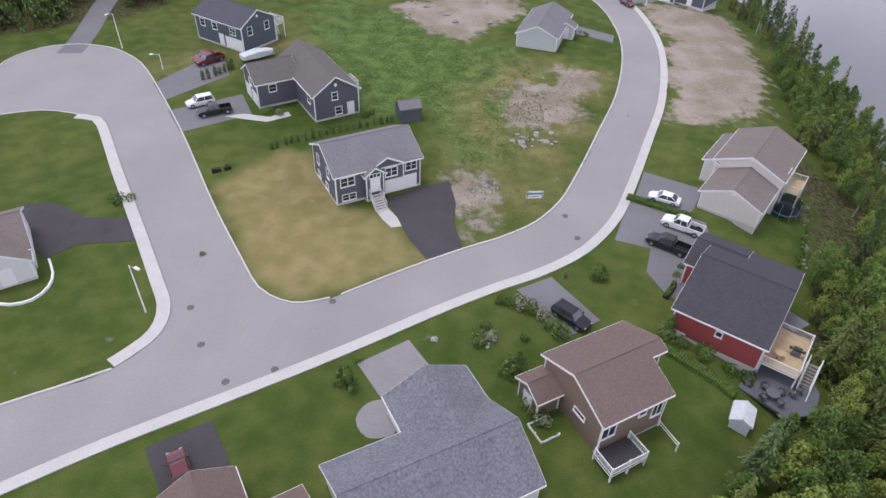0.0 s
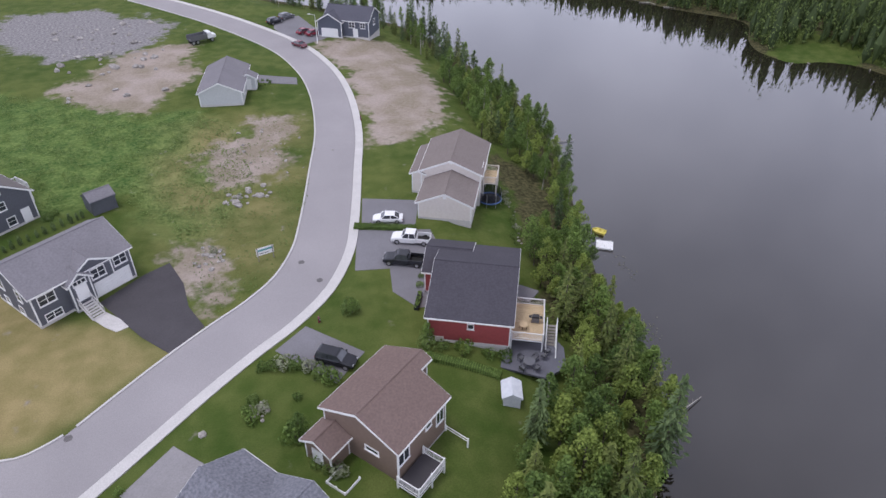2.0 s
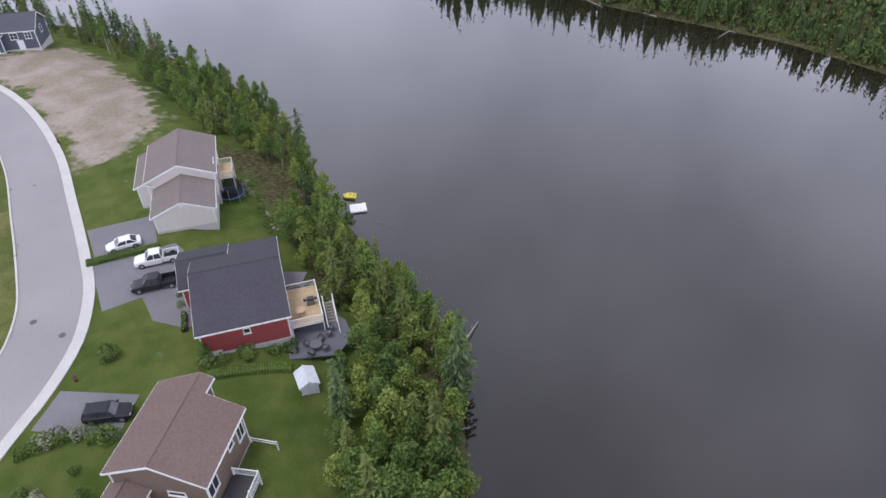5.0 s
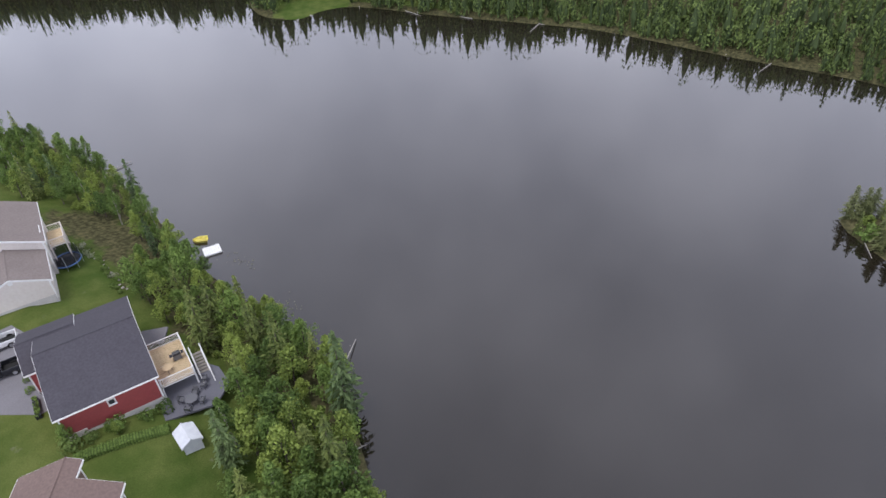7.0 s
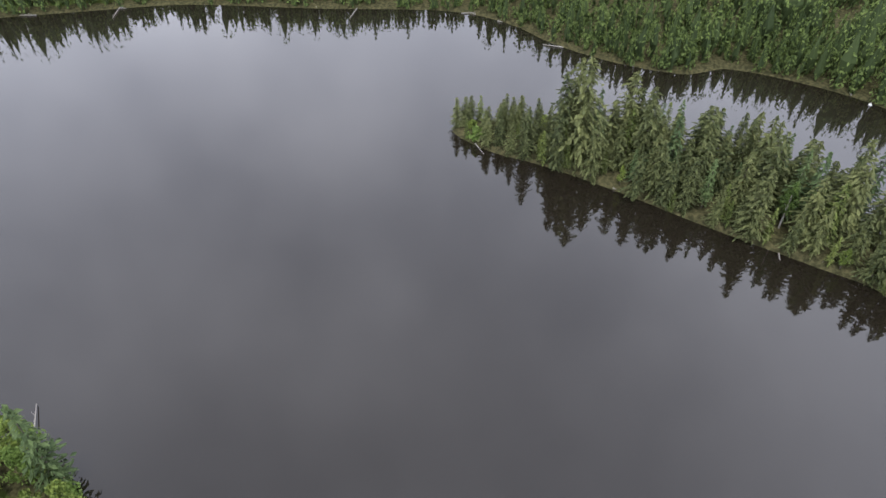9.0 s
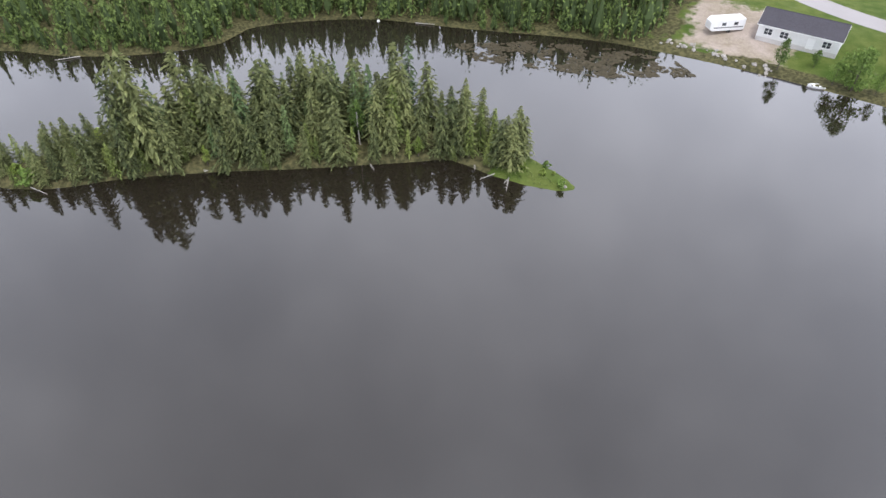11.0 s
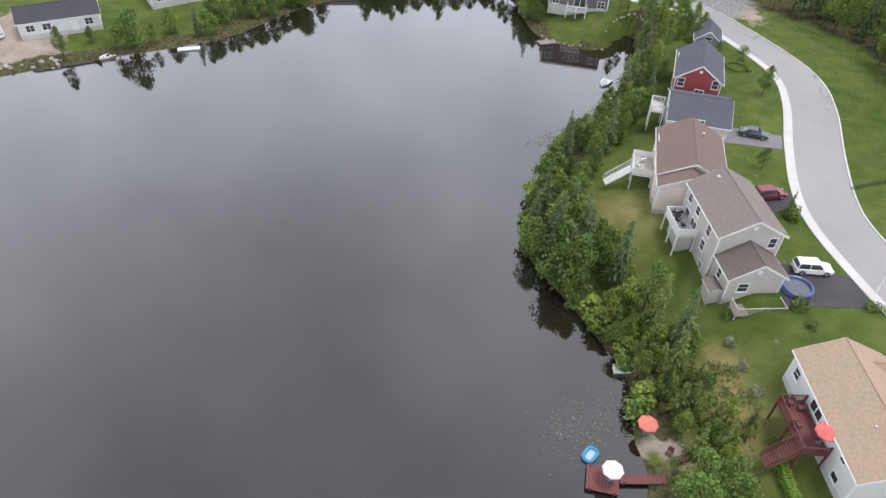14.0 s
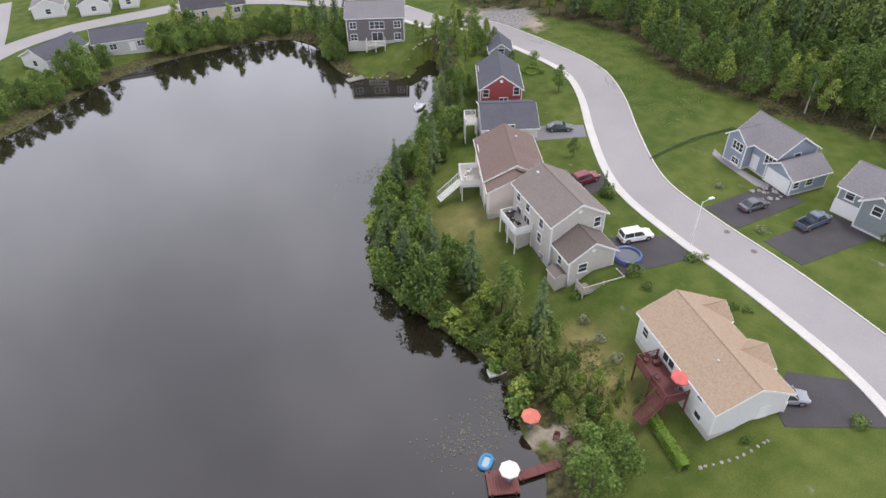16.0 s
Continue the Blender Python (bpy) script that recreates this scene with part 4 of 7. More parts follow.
house("taupe two-storey house with white trim and taupe roof", -61.9, -34.0, 4.0, 69,
      [(0, 0, 10.6, 7.8, 0, 6.5, 2.2), (7.3, -0.1, 4.2, 6.6, 0, 3.6, 2.0, None, roof_umber_m)],
      [(0, "S", -3.9, 4.6, 1.0, 1.4, "win"), (0, "S", -1.2, 4.6, 1.0, 1.2, "win"), (0, "S", 2.6, 4.4, 1.0, 1.4, "win"), (0, "S", -3.6, 1.9, 1.3, 1.7, "win"), (0, "S", -1.2, 1.6, 1.6, 2.0, "slider"), (0, "S", 2.4, 1.9, 1.0, 1.4, "win"),
       (0, "S", 3.4, -0.4, 1.0, 1.0, "win"), (0, "E", 2.8, 4.6, 0.9, 1.4, "win"), (0, "E", 0, 7.6, 0, 0, "vent"), (1, "E", 0, 4.4, 0, 0, "vent"), (1, "E", -1.3, 1.4, 1.2, 1.2, "win"), (1, "S", -0.2, 1.6, 0.8, 1.2, "win"), (1, "N", 0, 0.2, 3.4, 2.1, "garage")],
      taupe_m, roof_taupe_m)
house("peach house with brown roof and a lakeside deck", -66.7, -47.4, 4.5, 52,
      [(0, 0, 12.0, 8.8, 0, 4.5, 2.3), (7.0, -0.5, 3.0, 7.4, 0, 4.2, 1.9)],
      [(0, "S", -3, 2.6, 2.0, 2.0, "slider"), (0, "S", 2, 2.8, 1.2, 1.4, "win"), (0, "S", 0, 0.0, 1.2, 1.8, "win"), (0, "N", 3.5, 0.3, 3.2, 2.1, "garage"), (0, "N", -3, 2.6, 1.2, 1.2, "win")],
      peach_m, roof_brown_m)
house("cream house with a slate roof across its front", -79.8, -60.2, 4.4, 140,
      [(0, 0, 9.2, 10.4, 0, 2.6, 2.0)],
      [(0, "S", 0, 2, 1.4, 1.2, "win2"), (0, "W", 2.5, 0.2, 3.6, 2.1, "garage"), (0, "W", -2, 1.6, 1.2, 1.2, "win"), (0, "E", 0, 1.8, 1.8, 1.6, "slider"), (0, "N", 0, 2, 1.4, 1.2, "win2")],
      cream_m, roof_slate_m)
house("barn-red gabled house with slate roof by the lake", -88.6, -70.6, 4.4, 48,
      [(0, 0, 11.4, 7.6, 0, 3.7, 2.6)],
      [(0, "E", 0, 5.2, 0, 0, "vent"), (0, "E", -2.8, 2.2, 1.0, 1.4, "win"), (0, "E", 2.8, 2.6, 1.0, 1.4, "win"), (0, "S", -3, 2.2, 1.8, 1.8, "slider"), (0, "S", 2, 2.4, 1.2, 1.3, "win")],
      redwall_m, roof_slate_m)
house("small grey house with slate roof near the street bend", -101.4, -82.6, 4.6, 48,
      [(0, 0, 6.0, 4.6, 0, 2.6, 1.7)],
      [(0, "E", 0, 2.0, 1.2, 1.2, "win"), (0, "N", 2, 0.3, 1.0, 2.1, "door"), (0, "S", 0, 1.2, 1.4, 1.2, "win2")],
      greengrey_m, roof_slate_m)
house("grey-brown two-storey house on a lawn point in the lake", -92.2, -113.6, 4.0, -40,
      [(0, 0, 13.0, 9.0, 0, 5.6, 2.2)],
      [(0, "N", -5, 3.2, 1.4, 1.4, "win2"), (0, "N", 5, 3.2, 1.4, 1.4, "win2"), (0, "N", -5, 0.5, 1.4, 1.4, "win2"), (0, "N", 5, 0.5, 1.4, 1.4, "win2"), (0, "N", 0.4, 3.1, 3.2, 1.5, "win3"), (0, "N", 0.4, 0.2, 2.4, 2.0, "slider"), (0, "W", 0, 3, 1.2, 1.2, "win")],
      umber_m, roof_grey_m)
house("blue-grey house with white trim, grey roof and attached garage", -99.9, -22.2, 5, 69,
      [(0, 0, 8.6, 7.8, 0, 4.4, 2.5), (-2.4, -3.6, 3.6, 4.0, 90, 4.5, 1.5), (5.7, -0.8, 6.8, 5.2, 90, 2.8, 1.5)],
      [(1, "W", 0.4, 2.7, 2.1, 1.3, "win3"), (1, "W", 0.6, 0.5, 1.4, 0.9, "win2"), (0, "S", 0.6, 0.4, 1.2, 2.2, "door"), (0, "S", 3.3, 2.6, 2.0, 1.2, "win3"), (2, "W", 0, 0.1, 4.2, 2.2, "garage"), (2, "S", 0, 1.2, 1.2, 1.0, "win"), (2, "S", -2.5, 1.2, 1.0, 1.0, "win"), (0, "E", 0, 3, 1.2, 1.2, "win")],
      bluegrey_m, roof_grey_m)
house("grey house with white trim, two garage doors and grey roof", -97.0, -4.4, 5, 83,
      [(0, 0, 10.4, 8.0, 0, 4.4, 2.2), (0.6, -3.7, 2.8, 4.4, 90, 4.3, 1.6)],
      [(0, "S", -3.6, 2.9, 1.1, 1.4, "win"), (0, "S", -3.2, 0.1, 4.0, 2.1, "garage"), (1, "W", 0, 3.0, 1.2, 1.3, "win"), (0, "S", 4.4, 0.1, 2.4, 2.1, "garage"), (0, "W", 0, 3, 1.2, 1.3, "win")],
      greengrey_m, roof_grey_m)
# Houses on the far southern shore
for fx, fy, fa, fl, fw, wm, rm, lab in (
        (15.3, -143.2, 2, 15.0, 7.0, whitewall_m, roof_dark_m, "long white mobile home with dark roof by the lake"),
        (-9.0, -150.5, 10, 14.0, 8.5, palegrey_m, roof_grey_m, "pale grey bungalow with grey roof above the lake"),
        (-33.0, -156.0, 24, 11.0, 8.0, whitewall_m, roof_slate_m, "white bungalow with slate roof above the lake"),
        (-48.0, -156.2, -20, 12.5, 8.0, palegrey_m, roof_slate_m, "pale grey bungalow with slate roof above a lawn"),
        (-73.6, -159.6, -21, 15.5, 8.5, peach_m, roof_dark_m, "pinkish bungalow with dark roof above the lake"),
        (-42.5, -190.5, 68, 10.0, 7.5, whitewall_m, roof_grey_m, "white gabled house across the far street"),
        (-51.8, -183.6, 66, 8.5, 7.0, whitewall_m, roof_dark_m, "white gabled house with a dark roof across the far street"),
        (-60.2, -182.0, 66, 7.0, 4.5, whitewall_m, roof_dark_m, "small white gabled garage beside the far street"),
        (-92.0, -190.0, -20, 12.0, 8.0, palegrey_m, roof_grey_m, "pale house beyond the far street")):
    house(lab, fx, fy, hgt(fx, fy), fa, [(0, 0, fl, fw, 0, 2.9, 1.9)],
          [(0, s, a, 1.0, 1.5, 1.2, "win2") for s in "NS" for a in (-fl / 2 + 2, -fl / 6, fl / 2 - 2.2)] + [(0, "N", fl / 6, 0.1, 1.1, 2.0, "door"), (0, "E", 0, 1.1, 1.2, 1.2, "win"), (0, "W", 0, 1.1, 1.2, 1.2, "win")],
          wm, rm, group="houses on the far shore")


# ---- driveways and paths ----
def drive(poly, mat, label, lift=0.045):
    return slab("driveway", poly, lift, mat, label, "driveway")


drive([(-8.4, 75.6), (-4.5, 66.7), (-1.9, 62.35), (2.5, 65.3), (1.4, 70), (1.6, 75), (0.6, 80.5), (-2.8, 79.2)], drive_m, "dark fresh asphalt driveway of the corner house")
drive([(9.0, 57.5), (13.4, 60.0), (18.2, 52.8), (13.7, 49.6)], grey_drive_m, "grey asphalt driveway between garden beds")
drive([(-8.6, 45.2), (-3.4, 48.8), (1.2, 42.0), (-4.0, 38.3)], slab_m, "pale concrete driveway below the flecked roof")
drive([(26.4, 77.2), (22.6, 67.8), (27, 66.2), (25.4, 61.5), (27.0, 57.2), (30.0, 56.0), (34.5, 62.0), (36.0, 72.4)], grey_drive_m, "grey asphalt driveway with two pickup trucks")
drive([(30.2, 85.0), (27.6, 78.4), (34.4, 74.2), (38, 80.6)], grey_drive_m, "grey asphalt driveway beside the cream house")
drive([(-26.8, 34.3), (-21.6, 37.5), (-17.2, 31.0), (-17.6, 28.4), (-22.6, 26.6), (-23.8, 29.8)], drive_m, "dark asphalt driveway of the brown-roofed house")
drive([(-57.6, 71.3), (-53.1, 71.9), (-47.7, 68.9), (-41.6, 68.9), (-38.6, 64.4), (-46.2, 63.2), (-48.8, 60.2), (-53.0, 63.5)], drive_m, "dark asphalt driveway off the side street")
drive([(-47.4, 99.3), (-43.0, 92.2), (-33.0, 99.0), (-36.6, 106.4)], grey_drive_m, "grey asphalt driveway with parked cars")
drive([(-53.6, 109.4), (-49.4, 103), (-41.0, 114), (-44.6, 122.5), (-49, 119)], grey_drive_m, "grey asphalt driveway beside a hedge row")
drive([(25.4, 148), (35.8, 140.4), (34.8, 136.4), (24.6, 142.8)], grey_drive_m, "gravelly driveway of the pale bungalow")
drive([(-60.2, -0.6), (-55.0, 0.4), (-53.2, 2.6), (-61.4, 10.4), (-64.0, 4.6)], drive_m, "dark asphalt driveway of the tan-roofed house")
drive([(-65.0, -28.6), (-72.0, -22.6), (-70.4, -17.6), (-60.8, -22.0)], drive_m, "dark asphalt driveway beside the taupe house")
drive([(-70.4, -41.4), (-78.6, -38.8), (-76.4, -35.2), (-69.0, -37.0)], drive_m, "dark asphalt driveway beside the peach house")
drive([(-81.6, -57.4), (-89.4, -50.7), (-86.4, -47.6), (-77.8, -53.6)], grey_drive_m, "grey asphalt driveway of the slate-roofed house")
drive([(-81.8, -22.8), (-80.2, -17.0), (-93.4, -13.6), (-94.6, -19.4)], drive_m, "dark asphalt driveway of the blue-grey house")
drive([(-80.2, -13.2), (-78.9, -7.4), (-92.6, -3.0), (-93.0, -9.6)], drive_m, "dark asphalt driveway of the grey house")
drive([(44.0, 161.8), (41.6, 168.0), (40.6, 178), (43, 187), (50, 187), (50.6, 175), (56.0, 168.5), (50, 164)], grey_drive_m, "grey asphalt driveway at the far bend")
slab("patio", [(31.4, 44.4), (35.6, 50.0), (39.6, 46.4), (39.7, 43.8), (38.2, 41.2), (35.2, 40.6)], 0.06, patio_m, "blue-grey paved patio below the red house", "patio")
slab("patio_lake", [(38.8, 58.2), (41.6, 57.2), (43.4, 54.6), (41.0, 53.2)], 0.06, grey_drive_m, "grey paved strip behind the red house", "patio")
slab("footpath_pad", [tuple(q) for q in spline([(-7.9, 38.2), (-6.9, 40.2), (-4.6, 40.6), (-3.4, 38.6), (-4.2, 36.6), (-6.6, 36.2)], 0.6, True)], 0.05, slab_m, "rounded grey concrete pad beside the garage", "path")
slab("footpath", [(-9.4, 72.6), (-7.9, 73.4), (-6.4, 71.2), (-5.6, 69.2), (-7.0, 68.9), (-8.2, 70.4)], 0.07, concrete_m, "curved pale concrete walk to the entrance", "path")
slab("footpath_side", [(-37.5, 98.0), (-34.5, 99.2), (-30.0, 98.3), (-27.2, 100.4), (-26.4, 99.0), (-30, 96.6), (-34.5, 97.4)], 0.05, concrete_m, "winding pale stone walk beside the house", "path")
slab("footpath_front", [(-98.2, -30.6), (-96.2, -29.9), (-94.8, -27.2), (-93.6, -24.0), (-92.4, -20.6), (-92.6, -18.9), (-94.0, -19.1), (-94.9, -23.4), (-96.2, -27.4), (-97.4, -29.4)], 0.05, slab_m, "pale concrete walk before the blue-grey house", "path")
TRACK = [(-74.5, 121.5), (-75.5, 130), (-78, 142), (-80, 153), (-82, 175)]
ribbon("footpath_track", TRACK, -2.4, 2.4, 0.05, grey_drive_m, 0.3, "grey gravel track leading off the turning circle", "track")
FAR_STREET = [(60, -190), (20, -164), (-6, -157), (-19, -165), (-29, -171), (-42, -173.5), (-59, -171.5), (-75, -168), (-91, -156), (-103, -139)]
ribbon("road_far_shore", FAR_STREET, -3.2, 3.2, 0.03, asphalt_m, 0.3, "grey asphalt street behind the far shore houses", "road")
ribbon("road_far_cross", [(-22, -170), (-27, -185), (-36, -215)], -3.0, 3.0, 0.036, asphalt_m, 0.3, "grey asphalt cross street on the far side", "road")


# ---- vehicles ----
def loft(bm, rings, cap=True):
    rs = [[bm.verts.new(v) for v in r] for r in rings]
    n = len(rs[0])
    for a, b in zip(rs, rs[1:]):
        for i in range(n):
            bm.faces.new((a[i], a[(i + 1) % n], b[(i + 1) % n], b[i]))
    if cap:
        bm.faces.new(rs[0][::-1])
        bm.faces.new(rs[-1])
    return rs


def hull_ring(x, w, lo, hi, r=0.12):
    return [(x, -w + r * 0.4, lo), (x, w - r * 0.4, lo), (x, w, lo + r), (x, w, hi - r), (x, w - r, hi), (x, -w + r, hi), (x, -w, hi - r), (x, -w, lo + r)]


# length, width, belt height, roof height, cabin from-to at belt, cabin from-to at roof, bonnet height
SHAPES = {
    "car": (4.5, 0.88, 0.9, 1.42, (-1.75, 1.05), (-1.0, 0.3), 0.86),
    "suv": (4.7, 0.93, 1.08, 1.75, (-2.25, 1.0), (-2.0, 0.35), 1.02),
    "pickup": (5.6, 0.97, 1.15, 1.85, (-0.75, 1.35), (-0.55, 0.7), 1.12),
}


def vehicle(kind, x, y, ang, paint, label, z=None, category=None):
    L, W, belt, top, (c0, c1), (r0, r1), bon = SHAPES[kind]
    root = thing(kind if kind != "pickup" else "pickup_truck", pose(x, y, (hgt(x, y) if z is None else z) + 0.05, 0, 0, ang), label, category or {"pickup": "pickup truck", "suv": "car", "car": "car"}[kind], "parked vehicles")
    h = L / 2
    bm = bmesh.new()
    tail = belt if kind in ("suv", "pickup") else belt - 0.02
    back = c0 if kind == "pickup" else -h
    loft(bm, [hull_ring(-h if kind != "pickup" else back, W * 0.9, 0.42, tail - 0.06), hull_ring(back + 0.12, W * 0.98, 0.3, tail), hull_ring(c1, W, 0.28, belt),
              hull_ring(c1 + 0.12, W, 0.28, bon + 0.02), hull_ring(h - 0.5, W * 0.97, 0.3, bon - 0.08), hull_ring(h - 0.12, W * 0.9, 0.34, bon - 0.2), hull_ring(h, W * 0.82, 0.42, bon - 0.32)])
    part("body", bm, paint, root, smooth=False)
    bm = bmesh.new()
    loft(bm, [[(c0, -W * 0.92, belt - 0.03), (c0, W * 0.92, belt - 0.03), (c1, W * 0.92, belt - 0.03), (c1, -W * 0.92, belt - 0.03)],
              [(r0, -W * 0.74, top - 0.06), (r0, W * 0.74, top - 0.06), (r1, W * 0.74, top - 0.06), (r1, -W * 0.74, top - 0.06)]])
    part("cabin_glass", bm, glass_m, root, "dark car glass")
    bm = bmesh.new()
    loft(bm, [[(r0 - 0.08, -W * 0.77, top - 0.07), (r0 - 0.08, W * 0.77, top - 0.07), (r1 + 0.1, W * 0.77, top - 0.07), (r1 + 0.1, -W * 0.77, top - 0.07)],
              [(r0 + 0.1, -W * 0.68, top), (r0 + 0.1, W * 0.68, top), (r1 - 0.1, W * 0.68, top), (r1 - 0.1, -W * 0.68, top)]])
    part("car_roof", bm, paint, root)
    bm = bmesh.new()
    mid = (c0 + c1) / 2 - 0.1
    for s in (-1, 1):
        for a, b in (((c0, r0)), ((c1, r1)), ((mid, mid))):
            rod(bm, (a, s * W * 0.925, belt - 0.03), (b, s * W * 0.76, top - 0.05), 0.05, sides=4)
    part("pillars", bm, paint, root)
    if kind == "pickup":
        part("cargo_bed", boxes((-h, c0 - 0.06, -W, -W + 0.1, 0.5, belt), (-h, c0 - 0.06, W - 0.1, W, 0.5, belt), (-h, -h + 0.08, -W + 0.1, W - 0.1, 0.5, belt - 0.02), (c0 - 0.14, c0 - 0.06, -W + 0.1, W - 0.1, 0.5, belt), (-h, c0 - 0.06, -W + 0.1, W - 0.1, 0.42, 0.5)), paint, root)
        part("bed_liner", boxes((-h + 0.1, c0 - 0.16, -W + 0.12, W - 0.12, 0.505, 0.54)), tyre_m, root, "black bed liner")
    for s in (-1, 1):
        part("headlight", boxes((h - 0.2, h - 0.02, min(s * W * 0.8, s * W * 0.5), max(s * W * 0.8, s * W * 0.5), bon - 0.36, bon - 0.2)), rim_m, root, "clear headlight")
        part("tail_light", boxes((-h - 0.01, -h + 0.1, min(s * W * 0.88, s * W * 0.66), max(s * W * 0.88, s * W * 0.66), belt - 0.38, belt - 0.12)), tail_m, root, "red tail light")
        part("mirror", boxes((c1 - 0.3, c1 - 0.12, min(s * W, s * (W + 0.18)), max(s * W, s * (W + 0.18)), belt, belt + 0.14)), paint, root)
        for wx in (-h + 0.85, h - 0.9):
            wr = 0.34 if kind in ("car",) else 0.39
            bm = bmesh.new()
            rod(bm, (wx, s * (W - 0.2), wr), (wx, s * (W + 0.02), wr), wr, sides=14)
            wh = part("wheel", bm, tyre_m, root)
            bm = bmesh.new()
            rod(bm, (wx, s * (W + 0.02), wr), (wx, s * (W + 0.035), wr), wr * 0.62, sides=10)
            part("rim", bm, rim_m, wh)
    return root


def paint(name, color, rough=0.25):
    return material(name, color, rough, scale=2, amount=1.0, grain=0.02, second=tuple(0.92 * c for c in color))


tail_m = paint("tail_light_red", (0.4, 0.02, 0.02))
p_white, p_black, p_red = paint("white_car_paint", (0.75, 0.75, 0.75)), paint("black_car_paint", (0.02, 0.021, 0.026)), paint("red_car_paint", (0.2, 0.028, 0.045))
p_maroon, p_green, p_silver, p_blue = paint("maroon_car_paint", (0.13, 0.03, 0.04)), paint("dark_green_car_paint", (0.05, 0.07, 0.065)), paint("silver_car_paint", (0.26, 0.27, 0.3)), paint("blue_grey_car_paint", (0.1, 0.125, 0.175))
p_grey = paint("grey_car_paint", (0.12, 0.12, 0.13))


vehicle("suv", 14.8, 52.6, -44, p_black, "black SUV parked on a grey driveway")
vehicle("pickup", 32.2, 70.7, 146, p_white, "white pickup truck with open bed on a driveway")
vehicle("pickup", 29.2, 66.5, 145, p_black, "black pickup truck with open bed on a driveway")
vehicle("car", 31.3, 77.2, 154, p_white, "white sedan parked beside the cream house")
vehicle("suv", -42.6, 101.8, 212, p_white, "white SUV parked beside the L-shaped house")
vehicle("pickup", -39.2, 98.8, 207, p_black, "black pickup truck parked beside a white SUV")
vehicle("pickup", -46.2, 119.4, 225, p_maroon, "maroon pickup truck before the slate house")
vehicle("car", -47.8, 121.0, 225, p_red, "red car beside the maroon pickup truck")
vehicle("car", -22.6, 31.8, 122, p_maroon, "maroon car on the dark driveway")
vehicle("car", 42.6, 160.6, -66, p_maroon, "dark red car on the street at the far bend")
vehicle("car", 46.8, 170.6, 22, p_red, "red car on the far bend driveway")
vehicle("car", 48.6, 168.4, 22, p_red, "bright red car beside another red car")
vehicle("suv", 42.2, 182.5, 25, p_black, "black SUV parked beyond the bend")
vehicle("suv", 46.2, 185.5, 25, p_grey, "grey SUV parked beyond the bend")
vehicle("suv", -68.2, -25.3, 152, p_white, "white SUV parked beside the taupe house")
vehicle("car", -84.9, -52.4, 137, p_green, "dark green hatchback on a grey driveway")
vehicle("suv", -74.8, -39.0, 166, p_red, "red SUV on the driveway by the peach house")
vehicle("car", -56.4, 1.0, 135, p_silver, "silver hatchback outside the tan-roofed house's garage")
vehicle("car", -86.6, -18.0, 160, p_grey, "dark grey sedan before the blue-grey house")
vehicle("pickup", -88.6, -10.4, 166, p_blue, "blue-grey pickup truck on a dark driveway")
vehicle("car", -95.6, -80.4, 140, p_black, "black car by the small grey house")


def dump_truck(x, y, ang):
    root = thing("dump_truck", pose(x, y, hgt(x, y), 0, 0, ang), "white and grey dump truck parked on the bare lot", "truck", "parked vehicles")
    part("chassis", boxes((-3.2, 3.0, -0.5, 0.5, 0.7, 0.95)), tyre_m, root)
    bm = bmesh.new()
    loft(bm, [hull_ring(1.3, 1.1, 0.9, 2.5), hull_ring(2.2, 1.1, 0.9, 2.5), hull_ring(2.4, 1.05, 0.9, 1.8), hull_ring(3.4, 0.95, 0.9, 1.7)])
    part("cab", bm, p_white, root)
    part("windscreen", boxes((2.24, 2.32, -0.9, 0.9, 1.75, 2.4)), glass_m, root)
    part("tipper_body", boxes((-3.3, 1.1, -1.2, -1.1, 1.0, 2.2), (-3.3, 1.1, 1.1, 1.2, 1.0, 2.2), (1.0, 1.1, -1.1, 1.1, 1.0, 2.5), (-3.3, 1.0, -1.1, 1.1, 1.0, 1.1)), p_grey, root)
    for wx in (-2.6, -1.5, 2.3):
        for s in (-1, 1):
            bm = bmesh.new()
            rod(bm, (wx, s * 0.75, 0.5), (wx, s * 1.15, 0.5), 0.5, sides=14)
            wh = part("wheel", bm, tyre_m, root)
            bm = bmesh.new()
            rod(bm, (wx, s * 1.15, 0.5), (wx, s * 1.17, 0.5), 0.3, sides=10)
            part("rim", bm, rim_m, wh)


dump_truck(21.4, 174.6, 14)


def trailer(x, y, ang):
    root = thing("camper_trailer", pose(x, y, hgt(x, y), 0, 0, ang), "white camper trailer parked on far gravel", "trailer")
    bm = bmesh.new()
    loft(bm, [hull_ring(-3.6, 1.1, 0.6, 2.7), hull_ring(-3.3, 1.2, 0.5, 2.9), hull_ring(3.2, 1.2, 0.5, 2.9), hull_ring(3.8, 1.1, 0.8, 2.3)])
    part("body", bm, p_white, root)
    part("stripe", boxes((-3.2, 3.1, -1.215, 1.215, 1.1, 1.3)), p_grey, root, "grey stripe")
    for a in (-2.0, 0.6):
        part("window", boxes((a, a + 0.9, -1.22, 1.22, 1.6, 2.2)), glass_m, root)
    for s in (-1, 1):
        bm = bmesh.new()
        rod(bm, (-0.4, s * 0.9, 0.35), (-0.4, s * 1.18, 0.35), 0.35, sides=12)
        part("wheel", bm, tyre_m, root)


trailer(29.0, -139.5, 45)

# ---- decks, docks, sheds and other garden structures ----
def at_wall(hx, hy, ang, along, out):
    """A place on a house's long lower side: along it, and out from its middle line."""
    c, s = math.cos(radians(ang)), math.sin(radians(ang))
    return hx + c * along + s * out, hy + s * along - c * out


